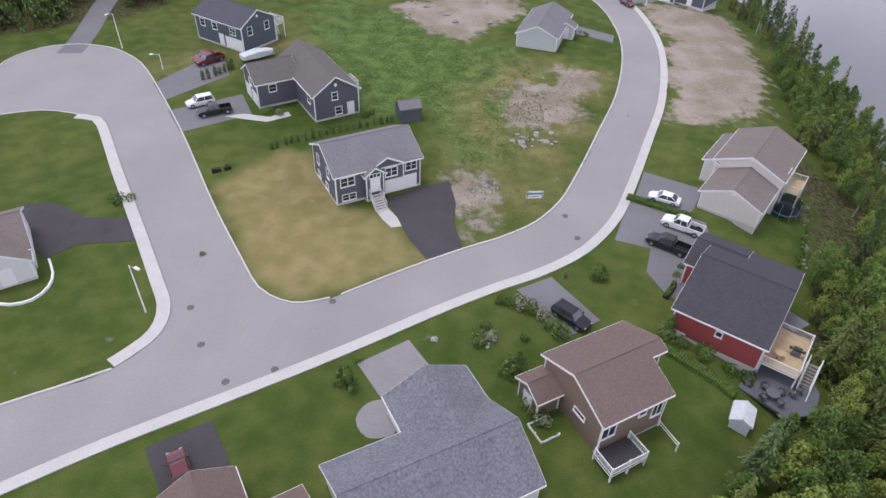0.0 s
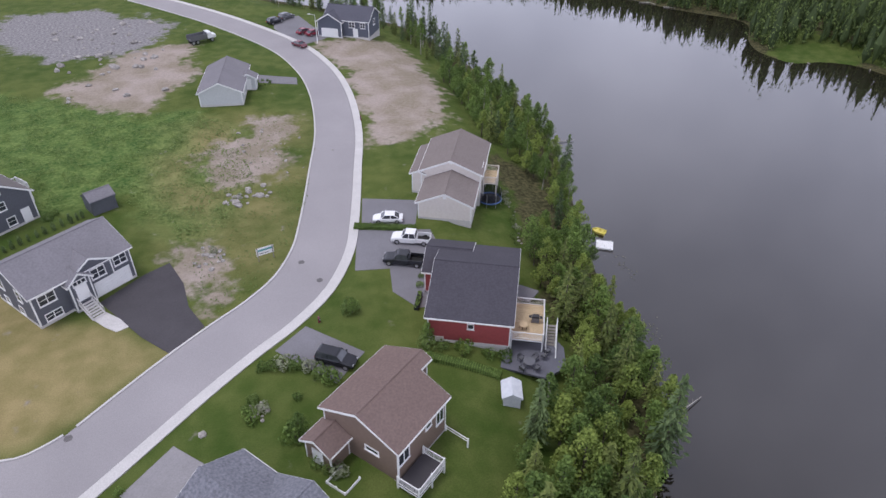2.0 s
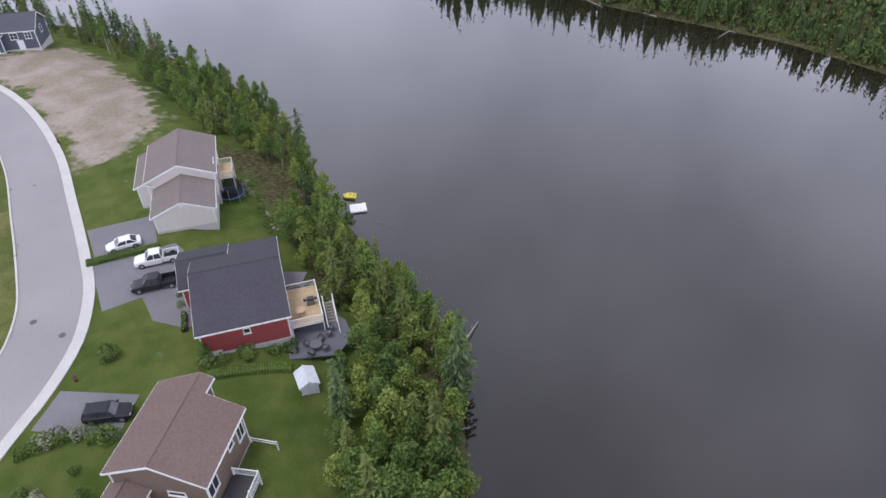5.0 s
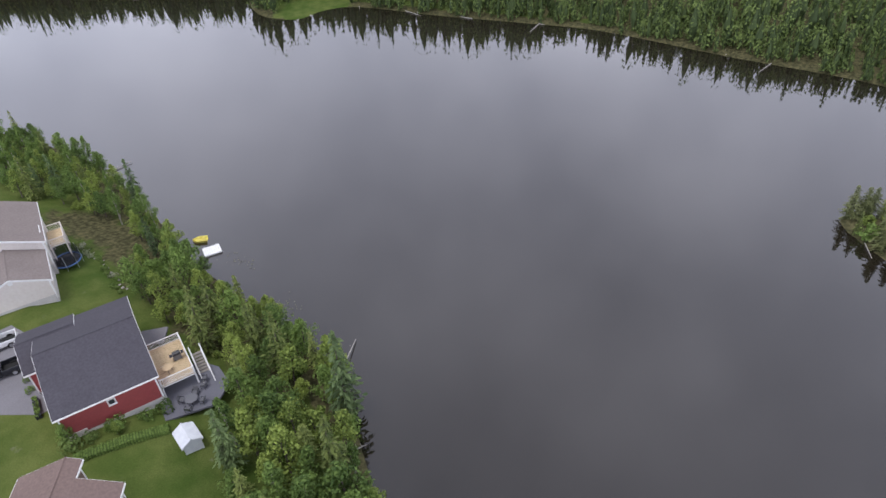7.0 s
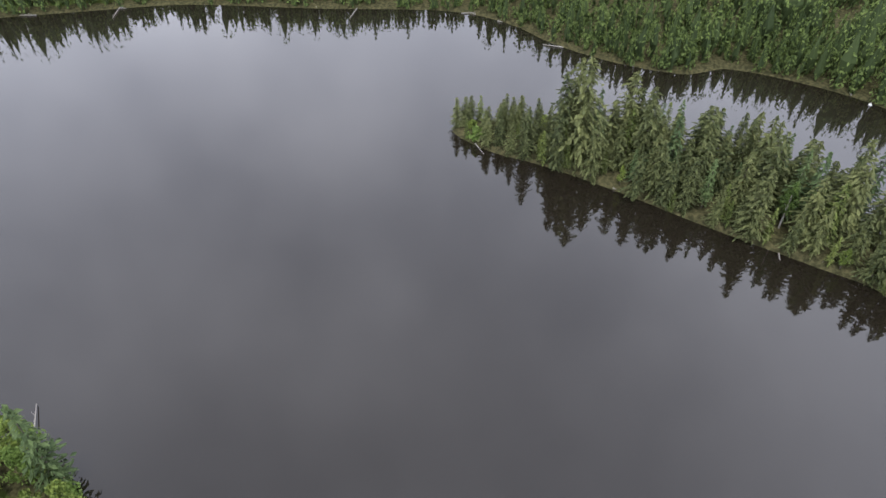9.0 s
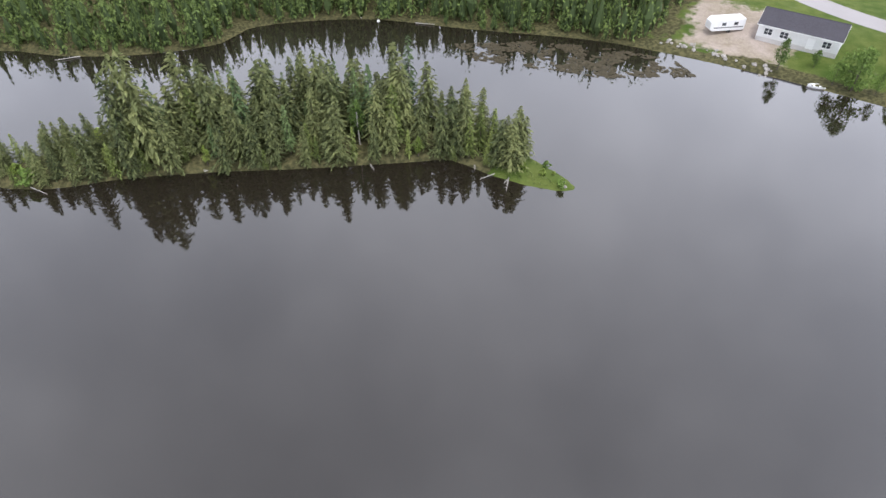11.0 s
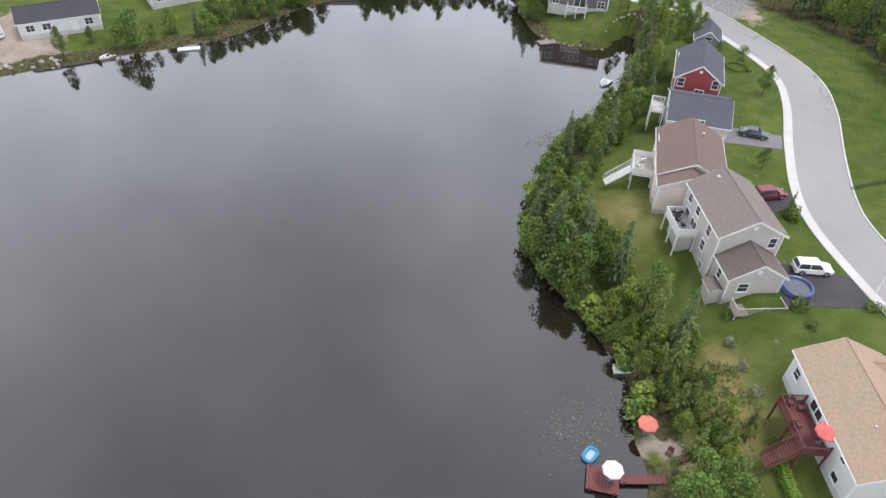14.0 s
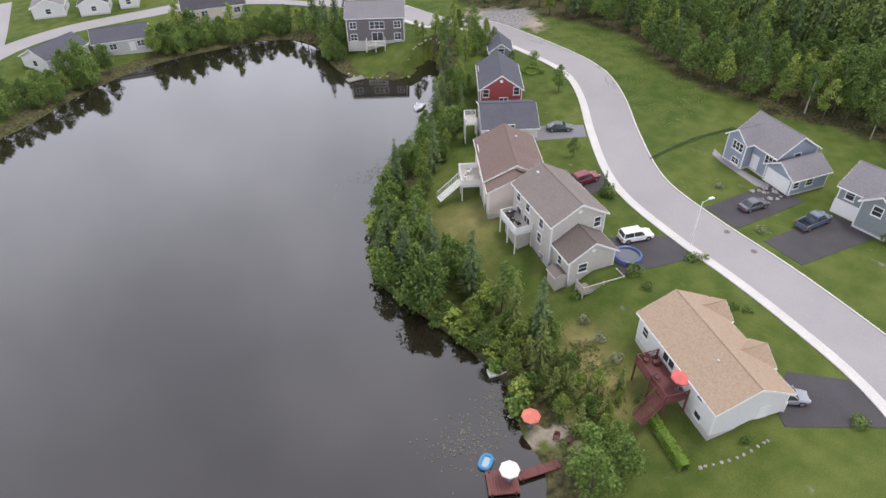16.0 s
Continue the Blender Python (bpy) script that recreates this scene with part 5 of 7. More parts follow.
deck("new pale wood deck with white railings behind the red house", *at_wall(33.7, 54.7, 55, -3.4, 4.85), 6.0, 55 + 180, 6.4, 3.8, wood_m, white_m, ground=2.4)
deck("white-railed dark deck behind the brown house", *at_wall(16.3, 41.2, 29, -2.6, 4.65), 5.6, 29 + 180, 4.2, 2.6, drive_m, white_m, ground=3.6)
deck("small dark deck corner beside the brown house", 11.2, 38.2, 4.9, 119, 2.4, 2.2, drive_m, white_m, ground=3.8, h=0.4)
deck("cream-railed wooden deck behind the cream house", *at_wall(46.4, 84.2, 54, -1.0, 4.85), 6.6, 234, 4.2, 2.2, wood_m, cream_m, ground=3.5)
deck("red-stained wooden deck behind the tan-roofed house", *at_wall(-54.2, -6.7, 64, 0.3, 4.3), 5.8, 64 + 180, 6.0, 2.7, redwood_m, redwood_m, ground=1.6, stairs=(-2.2, 2.7, 10, 1.4, 2.6, 2.2))
deck("white-railed balcony deck behind the taupe house", *at_wall(-61.9, -34.0, 69, -1.8, 3.95), 6.6, 249, 4.8, 2.6, taupe_m, white_m, ground=2.6, panel_m=white_m, base_m=taupe_m)
deck("white-railed deck with stairs behind the peach house", *at_wall(-66.7, -47.4, 52, -0.6, 4.45), 5.6, 232, 5.0, 3.0, taupe_m, white_m, ground=2.0, stairs=(-1.0, 3.1, 20, 1.3, 3.6, 2.4), panel_m=white_m)
deck("white-railed deck behind the slate-roofed house", -75.8, -63.6, 6.2, 230, 3.4, 2.2, taupe_m, white_m, ground=2.4)
deck("pale timber porch at the taupe house", -58.4, -24.3, 4.2, 69 - 90, 6.0, 1.8, greywood_m, taupe_m, ground=3.2)
deck("white-framed sun deck before the grey-brown lake house", -88.8, -109.6, 4.3, -40, 4.4, 2.0, greywood_m, white_m, ground=2.6)
deck("white-railed deck behind the charcoal L-shaped house", -18.5, 106.7, 7.4, -59, 3.2, 2.2, greywood_m, white_m, ground=5)
deck("white-railed deck behind the slate house", -37.6, 133.0, 8.2, -33, 4.0, 2.4, greywood_m, white_m, ground=5)


def long_stairs(label, x, y, z, ang, w, run, drop, mat, tread_m=None):
    root = thing("outdoor_stairs", pose(x, y, z, 0, 0, ang), label, "stairs")
    k = int(drop / 0.18)
    for i in range(k):
        part("tread", boxes((-w / 2, w / 2, run * i / k, run * (i + 1) / k + 0.03, -drop * (i + 1) / k, -drop * (i + 1) / k + 0.05)), tread_m or mat, root)
    for s in (-1, 1):
        bm = bmesh.new()
        a, b = Vector((s * w / 2, 0, 0)), Vector((s * w / 2, run, -drop))
        rod(bm, a, b, 0.1, sides=4)
        rod(bm, a + Vector((0, 0, 1)), b + Vector((0, 0, 1)), 0.06, sides=4)
        for i in range(k + 1):
            q = a.lerp(b, i / k)
            rod(bm, q, q + Vector((0, 0, 1)), 0.03, sides=4)
        part("stair_railing", bm, mat, root)


long_stairs("white-railed wooden stairs from the new deck", *at_wall(33.7, 54.7, 55, -3.0, 9.6), 5.6, 55 + 90, 1.2, 5.4, 2.9, white_m, greywood_m)
long_stairs("concrete entrance steps of the split-entry house", -9.7, 74.7, 6.4, 208, 1.6, 2.4, 1.3, concrete_m)


def shed(label, x, y, ang, l, w, h, wall, roof, open_front=False):
    root = thing("shed", pose(x, y, hgt(x, y), 0, 0, ang), label, "shed")
    gable_block(root, 0, 0, l, w, 0, h, w * 0.28, wall, roof, wall, base=-1.0, over=0.15, found=0)
    add_opening(root, pose(l / 2, 0, 0.05, 0, 0, -90), "door", 0.9, h * 0.85, wall, wall)
    return root


tarp_m = material("white_tarpaulin", (0.62, 0.64, 0.67), 0.6, second=(0.54, 0.56, 0.6), scale=1.5, grain=0.04)
shed("grey garden shed with dark roof in the meadow", -6.6, 99.8, 20, 3.6, 3.0, 2.3, charcoal_m, roof_grey_m)
shed("small white canvas shelter beside the patio", 30.3, 40.3, 62, 2.3, 1.8, 1.3, tarp_m, tarp_m)
shed("white utility shed against the taupe house", -55.2, -28.0, 69, 2.0, 1.6, 1.9, taupe_m, roof_taupe_m)


net_m = material("dark_net", (0.012, 0.014, 0.022), 0.9, scale=3, grain=0.05)
net_n, net_l = net_m.node_tree.nodes, net_m.node_tree.links
net_mix = net_n.new("ShaderNodeMixShader")
net_mix.inputs[0].default_value = 0.62
net_l.new(net_n.new("ShaderNodeBsdfTransparent").outputs[0], net_mix.inputs[1])
net_l.new(net_n["Principled BSDF"].outputs[0], net_mix.inputs[2])
net_l.new(net_mix.outputs[0], net_n["Material Output"].inputs["Surface"])


def trampoline(x, y):
    root = thing("trampoline", pose(x, y, hgt(x, y)), "round dark trampoline with a safety net", "trampoline")
    bm = bmesh.new()
    prism(bm, [(1.7 * math.cos(a), 1.7 * math.sin(a)) for a in np.linspace(0, 2 * math.pi, 25)[:-1]], 0.85, 0.9)
    part("mat", bm, p_black, root)
    bm = bmesh.new()
    for i in range(24):
        a, b = 2 * math.pi * i / 24, 2 * math.pi * (i + 1) / 24
        rod(bm, (1.85 * math.cos(a), 1.85 * math.sin(a), 0.9), (1.85 * math.cos(b), 1.85 * math.sin(b), 0.9), 0.12, sides=6)
    part("rim_pad", bm, paint("blue_vinyl", (0.06, 0.12, 0.3), 0.5), root)
    for i in range(8):
        a = 2 * math.pi * i / 8
        bm = bmesh.new()
        rod(bm, (1.9 * math.cos(a), 1.9 * math.sin(a), 0), (1.9 * math.cos(a), 1.9 * math.sin(a), 2.6), 0.04, sides=6)
        part("pole", bm, metal_m, root)
    bm = bmesh.new()
    n = 32
    rows = [[bm.verts.new((1.86 * math.cos(2 * math.pi * i / n), 1.86 * math.sin(2 * math.pi * i / n), z)) for i in range(n)] for z in (0.95, 2.5)]
    for i in range(n):
        bm.faces.new((rows[0][i], rows[0][(i + 1) % n], rows[1][(i + 1) % n], rows[1][i]))
    part("safety_net", bm, net_m, root, "dark see-through mesh net")


trampoline(49.2, 77.6)


def street_lamp(x, y, ang, h=7.0):
    root = thing("street_lamp", pose(x, y, hgt(x, y), 0, 0, ang), "slim pale street lamp on a metal pole", "street lamp", "street lamps")
    bm = bmesh.new()
    rod(bm, (0, 0, 0), (0, 0, h), 0.1, 0.06, 8)
    part("pole", bm, white_m, root)
    bm = bmesh.new()
    rod(bm, (0, 0, h - 0.1), (1.2, 0, h + 0.2), 0.045, sides=6)
    part("arm", bm, metal_m, root)
    part("lamp_head", boxes((1.0, 1.7, -0.16, 0.16, h + 0.15, h + 0.3)), white_m, root)


street_lamp(-33.2, 51.6, -30)
street_lamp(-65.4, 124.8, 250)
street_lamp(-72.4, -19.4, 160)
street_lamp(47.4, 161.5, 160)
street_lamp(-54.0, 115.6, 210, 3.0)


def sign(x, y, ang):
    root = thing("lot_sign", pose(x, y, hgt(x, y), 0, 0, ang), "white lot sign on two posts in the grass", "sign")
    part("board", boxes((-1.2, 1.2, -0.03, 0.03, 0.9, 2.1)), white_m, root)
    part("stripe", boxes((-1.0, 1.0, -0.036, 0.036, 1.55, 1.85)), paint("teal_print", (0.1, 0.3, 0.3), 0.5), root)
    part("print_line", boxes((-0.8, 0.5, -0.036, 0.036, 1.15, 1.25)), p_grey, root)
    for s in (-1, 1):
        part("post", boxes((s * 1.05 - 0.05, s * 1.05 + 0.05, -0.12, -0.035, 0, 2.2)), greywood_m, root)


sign(12.6, 75.6, 5)


def roof_vent(x, y, z, r=0.12, h=0.5):
    root = thing("roof_vent", pose(x, y, z), "short pale vent pipe standing on a shingle roof", "vent", "roof vents")
    bm = bmesh.new()
    rod(bm, (0, 0, -0.6), (0, 0, h), r, r, 10)
    part("pipe", bm, metal_m, root)
    bm = bmesh.new()
    rod(bm, (0, 0, h), (0, 0, h + 0.08), r * 1.5, r * 1.2, 10)
    part("cap", bm, metal_m, root)


roof_vent(*at_wall(-66.7, -47.4, 52, -2.0, -1.2), 10.6, 0.13, 0.9)
roof_vent(*at_wall(-61.9, -34.0, 69, -4.2, 1.0), 12.0, 0.2, 0.3)
roof_vent(*at_wall(-54.2, -6.7, 64, 2.6, 1.4), 9.3, 0.1, 0.3)
roof_vent(*at_wall(33.7, 54.7, -35, 1.5, 3.0), 9.9, 0.1, 0.25)


def patio_chair(x, y, z, ang, mat, group):
    root = thing("patio_chair", pose(x, y, z, 0, 0, ang), "low-backed outdoor chair with metal legs", "chair", group)
    part("seat", boxes((-0.28, 0.28, -0.26, 0.28, 0.38, 0.46)), mat, root)
    bm = bmesh.new()
    box(bm, -0.28, 0.28, -0.03, 0.03, 0, 0.5, pose(0, 0.27, 0.44, -12))
    part("backrest", bm, mat, root)
    for s in (-1, 1):
        part("armrest", boxes((s * 0.31 - 0.035, s * 0.31 + 0.035, -0.22, 0.28, 0.6, 0.64)), p_black, root)
        for q in (-0.2, 0.24):
            bm = bmesh.new()
            rod(bm, (s * 0.31, q, 0), (s * 0.31, q, 0.6), 0.022, sides=5)
            part("leg", bm, p_black, root)


def patio_table(x, y, z, r, mat, label):
    root = thing("patio_table", pose(x, y, z), label, "table")
    bm = bmesh.new()
    prism(bm, [(r * math.cos(a), r * math.sin(a)) for a in np.linspace(0, 2 * math.pi, 17)[:-1]], 0.7, 0.74)
    part("tabletop", bm, mat, root)
    for i in range(4):
        a = math.pi / 4 + i * math.pi / 2
        bm = bmesh.new()
        rod(bm, (r * 0.8 * math.cos(a), r * 0.8 * math.sin(a), 0), (r * 0.6 * math.cos(a), r * 0.6 * math.sin(a), 0.7), 0.025, sides=5)
        part("leg", bm, p_black, root)


def grill(x, y, z, ang):
    root = thing("grill", pose(x, y, z, 0, 0, ang), "black gas grill with a rounded hood", "grill", "grills")
    part("cart", boxes((-0.45, 0.45, -0.28, 0.28, 0.12, 0.8)), p_grey, root)
    bm = bmesh.new()
    loft(bm, [[(q, -0.3, 0.81), (q, -0.26, 1.05), (q, 0, 1.18), (q, 0.26, 1.05), (q, 0.3, 0.81)] for q in (-0.42, 0.42)])
    part("hood", bm, p_black, root)
    for s in (-1, 1):
        part("side_shelf", boxes((min(s * 0.47, s * 0.8), max(s * 0.47, s * 0.8), -0.24, 0.24, 0.78, 0.82)), p_black, root)
        for q in (-0.2, 0.2):
            bm = bmesh.new()
            rod(bm, (s * 0.38, q - 0.03, 0.08), (s * 0.38, q + 0.03, 0.08), 0.08, sides=10)
            part("caster", bm, tyre_m, root)


# on the red house's deck and patio
PATIO_Z = max(hgt(qx, qy) for qx, qy in ((31.4, 44.4), (35.6, 50.0), (39.6, 46.4), (39.7, 43.8), (38.2, 41.2), (35.2, 40.6))) + 0.06
gx, gy = at_wall(33.7, 54.7, 55, -3.4, 7.6)
grill(gx, gy, 6.0, 145)
gx, gy = at_wall(33.7, 54.7, 55, -4.8, 6.2)
patio_table(gx, gy, 6.0, 0.55, wood_m, "round wooden table on the new deck")
patio_table(34.4, 43.2, PATIO_Z, 0.7, p_grey, "round grey metal table on the patio")
for i in range(4):
    a = i * 90 + 20
    patio_chair(34.4 + 1.15 * math.cos(radians(a)), 43.2 + 1.15 * math.sin(radians(a)), PATIO_Z, a - 90, p_grey, "patio chairs round the table")
patio_chair(36.6, 43.4, PATIO_Z, 200, p_grey, "patio chairs by the shed")
patio_chair(37.4, 43.9, PATIO_Z, 205, p_grey, "patio chairs by the shed")
# on the decks along the second shore
gx, gy = at_wall(-61.9, -34.0, 69, -3.3, 5.4)
grill(gx, gy, 6.6, 160)
for al, ou, an in ((-1.0, 5.3, 250), (-2.0, 5.7, 200)):
    gx, gy = at_wall(-61.9, -34.0, 69, al, ou)
    patio_chair(gx, gy, 6.6, an, p_black, "dark chairs on the balcony deck")
for al, ou, an in ((-1.6, 5.2, 60), (-2.2, 6.0, 110), (0.4, 6.3, 250)):
    gx, gy = at_wall(-54.2, -6.7, 64, al, ou)
    patio_chair(gx, gy, 5.8, an, redwood_m, "red chairs under the parasol")
for al, ou, an in ((-1.6, 6.0, 60), (0.2, 6.6, 250)):
    gx, gy = at_wall(-66.7, -47.4, 52, al, ou)
    patio_chair(gx, gy, 5.6, an, white_m, "white chairs on the deck with stairs")
# lakeside clearing
patio_chair(-38.4, -13.6, hgt(-38.4, -13.6), 120, redwood_m, "chairs at the lakeside clearing")
patio_chair(-39.0, -12.4, hgt(-39.0, -12.4), 60, redwood_m, "chairs at the lakeside clearing")


def rail_fence(label, pts, z):
    root = thing("rail_fence", pose(0, 0, 0), label, "fence")
    for a, b in zip(pts, pts[1:]):
        bm = bmesh.new()
        rod(bm, (*a, z + 0.75), (*b, z + 0.75), 0.06, sides=4)
        rod(bm, (*a, z + 0.4), (*b, z + 0.4), 0.045, sides=4)
        part("rail", bm, white_m, root)
    for p in pts:
        part("post", boxes((p[0] - 0.07, p[0] + 0.07, p[1] - 0.07, p[1] + 0.07, z - 0.6, z + 0.85)), white_m, root)


rail_fence("low white rail fence beside the brown house's yard", [(20.6, 40.4), (21.6, 38.9), (22.8, 36.4)], hgt(21.6, 38.9))


def island_sign(x, y):
    root = thing("shore_sign", pose(x, y, hgt(x, y), 0, 0, -50), "small white sign on a post at the island's edge", "sign")
    part("board", boxes((-0.5, 0.5, 0.05, 0.09, 0.5, 1.1)), white_m, root)
    part("post", boxes((-0.05, 0.05, -0.05, 0.05, -0.4, 1.1)), greywood_m, root)


island_sign(74.2, -50.2)


def buoy(x, y):
    root = thing("buoy", pose(x, y, 0), "white round buoy floating near the shore", "buoy", "buoys")
    bm = bmesh.new()
    bmesh.ops.create_uvsphere(bm, u_segments=14, v_segments=8, radius=0.35)
    part("float", bm, white_m, root, smooth=True)
    bm = bmesh.new()
    rod(bm, (0, 0, 0.3), (0, 0, 0.55), 0.06, sides=6)
    part("eye", bm, metal_m, root)


buoy(91.4, -103.4)


def dock(label, x, y, ang, l, w, mat, z=0.45):
    root = thing("dock", pose(x, y, 0, 0, 0, ang), label, "dock")
    n = int(l / 0.3)
    for i in range(n):
        part("plank", boxes((i * l / n + 0.01, (i + 1) * l / n - 0.01, -w / 2, w / 2, z - 0.06, z)), mat, root)
    for s in (-1, 1):
        part("beam", boxes((0, l, min(s * (w / 2 - 0.2), s * (w / 2 - 0.05)), max(s * (w / 2 - 0.2), s * (w / 2 - 0.05)), z - 0.25, z - 0.065)), mat, root)
        for px in (0.4, l - 0.4):
            bm = bmesh.new()
            rod(bm, (px, s * (w / 2 - 0.12), -1.5), (px, s * (w / 2 - 0.12), z + 0.15), 0.1, sides=7)
            part("pile", bm, mat, root)
    return root


dock("red-brown plank dock platform over the lake", -29.4, -15.0, 143, 3.2, 2.7, redwood_m)
dock("narrow red-brown plank walkway to the dock", -32.2, -13.4, 156, 4.6, 1.0, redwood_m, 0.5)
dock("grey floating platform moored off the shore", 60.6, 63.9, -40, 2.6, 2.2, white_m, 0.3)
dock("small white boat dock on the far shore", -5.2, -127.6, 170, 4.4, 1.2, white_m, 0.3)
dock("small timber landing on the lawn point", -76.4, -104.4, 170, 4.0, 1.8, greywood_m, 0.35)


def parasol(label, x, y, z, color, name, table=True):
    root = thing("parasol", pose(x, y, z), label, "parasol")
    bm = bmesh.new()
    rod(bm, (0, 0, 0), (0, 0, 2.45), 0.03, sides=6)
    part("pole", bm, metal_m, root)
    bm = bmesh.new()
    top = bm.verts.new((0, 0, 2.5))
    ring = [bm.verts.new((1.05 * math.cos(a), 1.05 * math.sin(a), 1.98)) for a in np.linspace(0, 2 * math.pi, 9)[:-1]]
    low = [bm.verts.new((1.05 * math.cos(a), 1.05 * math.sin(a), 1.83)) for a in np.linspace(0, 2 * math.pi, 9)[:-1]]
    for i in range(8):
        bm.faces.new((top, ring[i], ring[(i + 1) % 8]))
        bm.faces.new((ring[i], low[i], low[(i + 1) % 8], ring[(i + 1) % 8]))
    part("canopy", bm, material(name, color, 0.8, scale=1.5, grain=0.06), root)
    bm = bmesh.new()
    rod(bm, (0, 0, 0), (0, 0, 0.12), 0.3, sides=12)
    part("base", bm, p_grey, root)
    for i in range(8):
        a = 2 * math.pi * i / 8
        bm = bmesh.new()
        rod(bm, (0, 0, 2.44), (1.02 * math.cos(a), 1.02 * math.sin(a), 1.95), 0.015, sides=4)
        part("rib", bm, metal_m, root)
    return root


parasol("coral-red parasol at the lakeside clearing", -37.6, -16.6, hgt(-37.6, -16.6), (0.64, 0.19, 0.14), "coral_canvas")
parasol("white parasol on the plank dock", -31.2, -13.7, 0.45, (0.75, 0.72, 0.7), "white_canvas")
parasol("faded red parasol over the red deck", -48.9, -6.9, 5.8, (0.6, 0.13, 0.12), "faded_red_canvas")


def boat(label, x, y, ang, l, w, color, name):
    root = thing("boat", pose(x, y, 0, 0, 0, ang), label, "boat")
    bm = bmesh.new()
    outer, inner = [], []
    for i in range(9):
        t = i / 8
        hw = w / 2 * (1 - max(0, (t - 0.55) / 0.45) ** 2 * 0.92)
        outer.append((-l / 2 + l * t, hw))
    m = material(name, color, 0.5, scale=2, grain=0.04)
    loft(bm, [[(x_, -h_, 0.42), (x_, -h_ * 0.75, -0.1), (x_, h_ * 0.75, -0.1), (x_, h_, 0.42), (x_, h_ * 0.86, 0.42), (x_, h_ * 0.66, 0.1), (x_, -h_ * 0.66, 0.1), (x_, -h_ * 0.86, 0.42)] for x_, h_ in outer])
    part("hull", bm, m, root)
    for t in (-0.22, 0.12):
        part("bench", boxes((l * t - 0.15, l * t + 0.15, -w * 0.4, w * 0.4, 0.25, 0.3)), m, root)


boat("white rowing boat moored under shore trees", -40.9, -24.4, 155, 2.6, 1.2, (0.72, 0.72, 0.7), "white_hull")
boat("white pontoon boat moored by the bank", -79.6, -84.0, 30, 3.4, 1.8, (0.66, 0.68, 0.7), "pale_hull")
boat("yellow paddle boat at the floating platform", 63.2, 66.6, 120, 2.2, 1.4, (0.7, 0.6, 0.12), "yellow_hull")
boat("small white boat drawn up beside the far dock", 8.0, -129.2, 20, 3.0, 1.3, (0.75, 0.75, 0.75), "far_white_hull")


def raft(x, y):
    root = thing("inflatable_raft", pose(x, y, 0.0, 0, 0, 25), "blue and white inflatable raft floating beside the dock", "raft")
    blue, pale = paint("blue_raft_vinyl", (0.05, 0.22, 0.42), 0.4), paint("pale_raft_vinyl", (0.36, 0.48, 0.55), 0.4)
    bm = bmesh.new()
    pts = [(0.85 * math.copysign(abs(math.cos(a)) ** 0.6, math.cos(a)), 0.55 * math.copysign(abs(math.sin(a)) ** 0.6, math.sin(a)), 0.18) for a in np.linspace(0, 2 * math.pi, 17)[:-1]]
    for i in range(16):
        rod(bm, pts[i], pts[(i + 1) % 16], 0.2, sides=8)
    part("tube", bm, blue, root)
    part("floor", boxes((-0.75, 0.75, -0.42, 0.42, 0.05, 0.14)), pale, root, "pale raft floor")


raft(-31.2, -16.9)


def pool(x, y):
    root = thing("inflatable_pool", pose(x, y, hgt(x, y) + 0.06), "round blue-edged inflatable pool on the driveway", "pool")
    bm = bmesh.new()
    for lv, r in ((0.2, 1.75), (0.5, 1.7)):
        for i in range(24):
            a, b = 2 * math.pi * i / 24, 2 * math.pi * (i + 1) / 24
            rod(bm, (r * math.cos(a), r * math.sin(a), lv), (r * math.cos(b), r * math.sin(b), lv), 0.2, sides=8)
    part("ring", bm, paint("navy_pool_vinyl", (0.07, 0.09, 0.24), 0.35), root)
    bm = bmesh.new()
    prism(bm, [(1.6 * math.cos(a), 1.6 * math.sin(a)) for a in np.linspace(0, 2 * math.pi, 25)[:-1]], 0.1, 0.4)
    part("pool_water", bm, paint("pool_floor", (0.1, 0.11, 0.14), 0.1), root)


pool(-64.0, -23.6)


manhole_m = material("worn_iron", (0.15, 0.14, 0.14), 0.7, 0.2, scale=3, grain=0.15)


def manhole(x, y):
    root = thing("manhole_cover", pose(x, y, hgt(x, y) + 0.03), "dark iron manhole cover set in the asphalt", "manhole cover", "manhole covers")
    bm = bmesh.new()
    prism(bm, [(0.42 * math.cos(a), 0.42 * math.sin(a)) for a in np.linspace(0, 2 * math.pi, 17)[:-1]], -0.03, 0.015)
    part("rim", bm, manhole_m, root)
    part("lid", boxes(*[(-0.3, 0.3, -0.3 + 0.15 * i, -0.22 + 0.15 * i, 0.016, 0.024) for i in range(5)]), manhole_m, root)


for mx, my in ((16.7, 72.8), (17.7, 67.9), (-12.6, 54.4), (-28.5, 52.6), (-25.6, 47.1), (-17.0, 44.0), (-21.6, 42.2), (-78.6, -17.6), (-77.2, -13.0)):
    manhole(mx, my)


def hydrant(x, y):
    root = thing("fire_hydrant", pose(x, y, hgt(x, y) + 0.1), "dark red fire hydrant beside the pavement", "hydrant", "fire hydrants")
    bm = bmesh.new()
    rod(bm, (0, 0, -0.1), (0, 0, 0.65), 0.16, 0.14, 10)
    part("barrel", bm, p_maroon, root)
    bm = bmesh.new()
    rod(bm, (0, 0, 0.65), (0, 0, 0.85), 0.18, 0.05, 10)
    part("bonnet", bm, p_maroon, root)
    for s in (-1, 1):
        bm = bmesh.new()
        rod(bm, (0, s * 0.12, 0.45), (0, s * 0.28, 0.45), 0.08, sides=8)
        part("outlet", bm, p_grey, root)


hydrant(15.1, 60.0)
hydrant(40.6, 113.0)


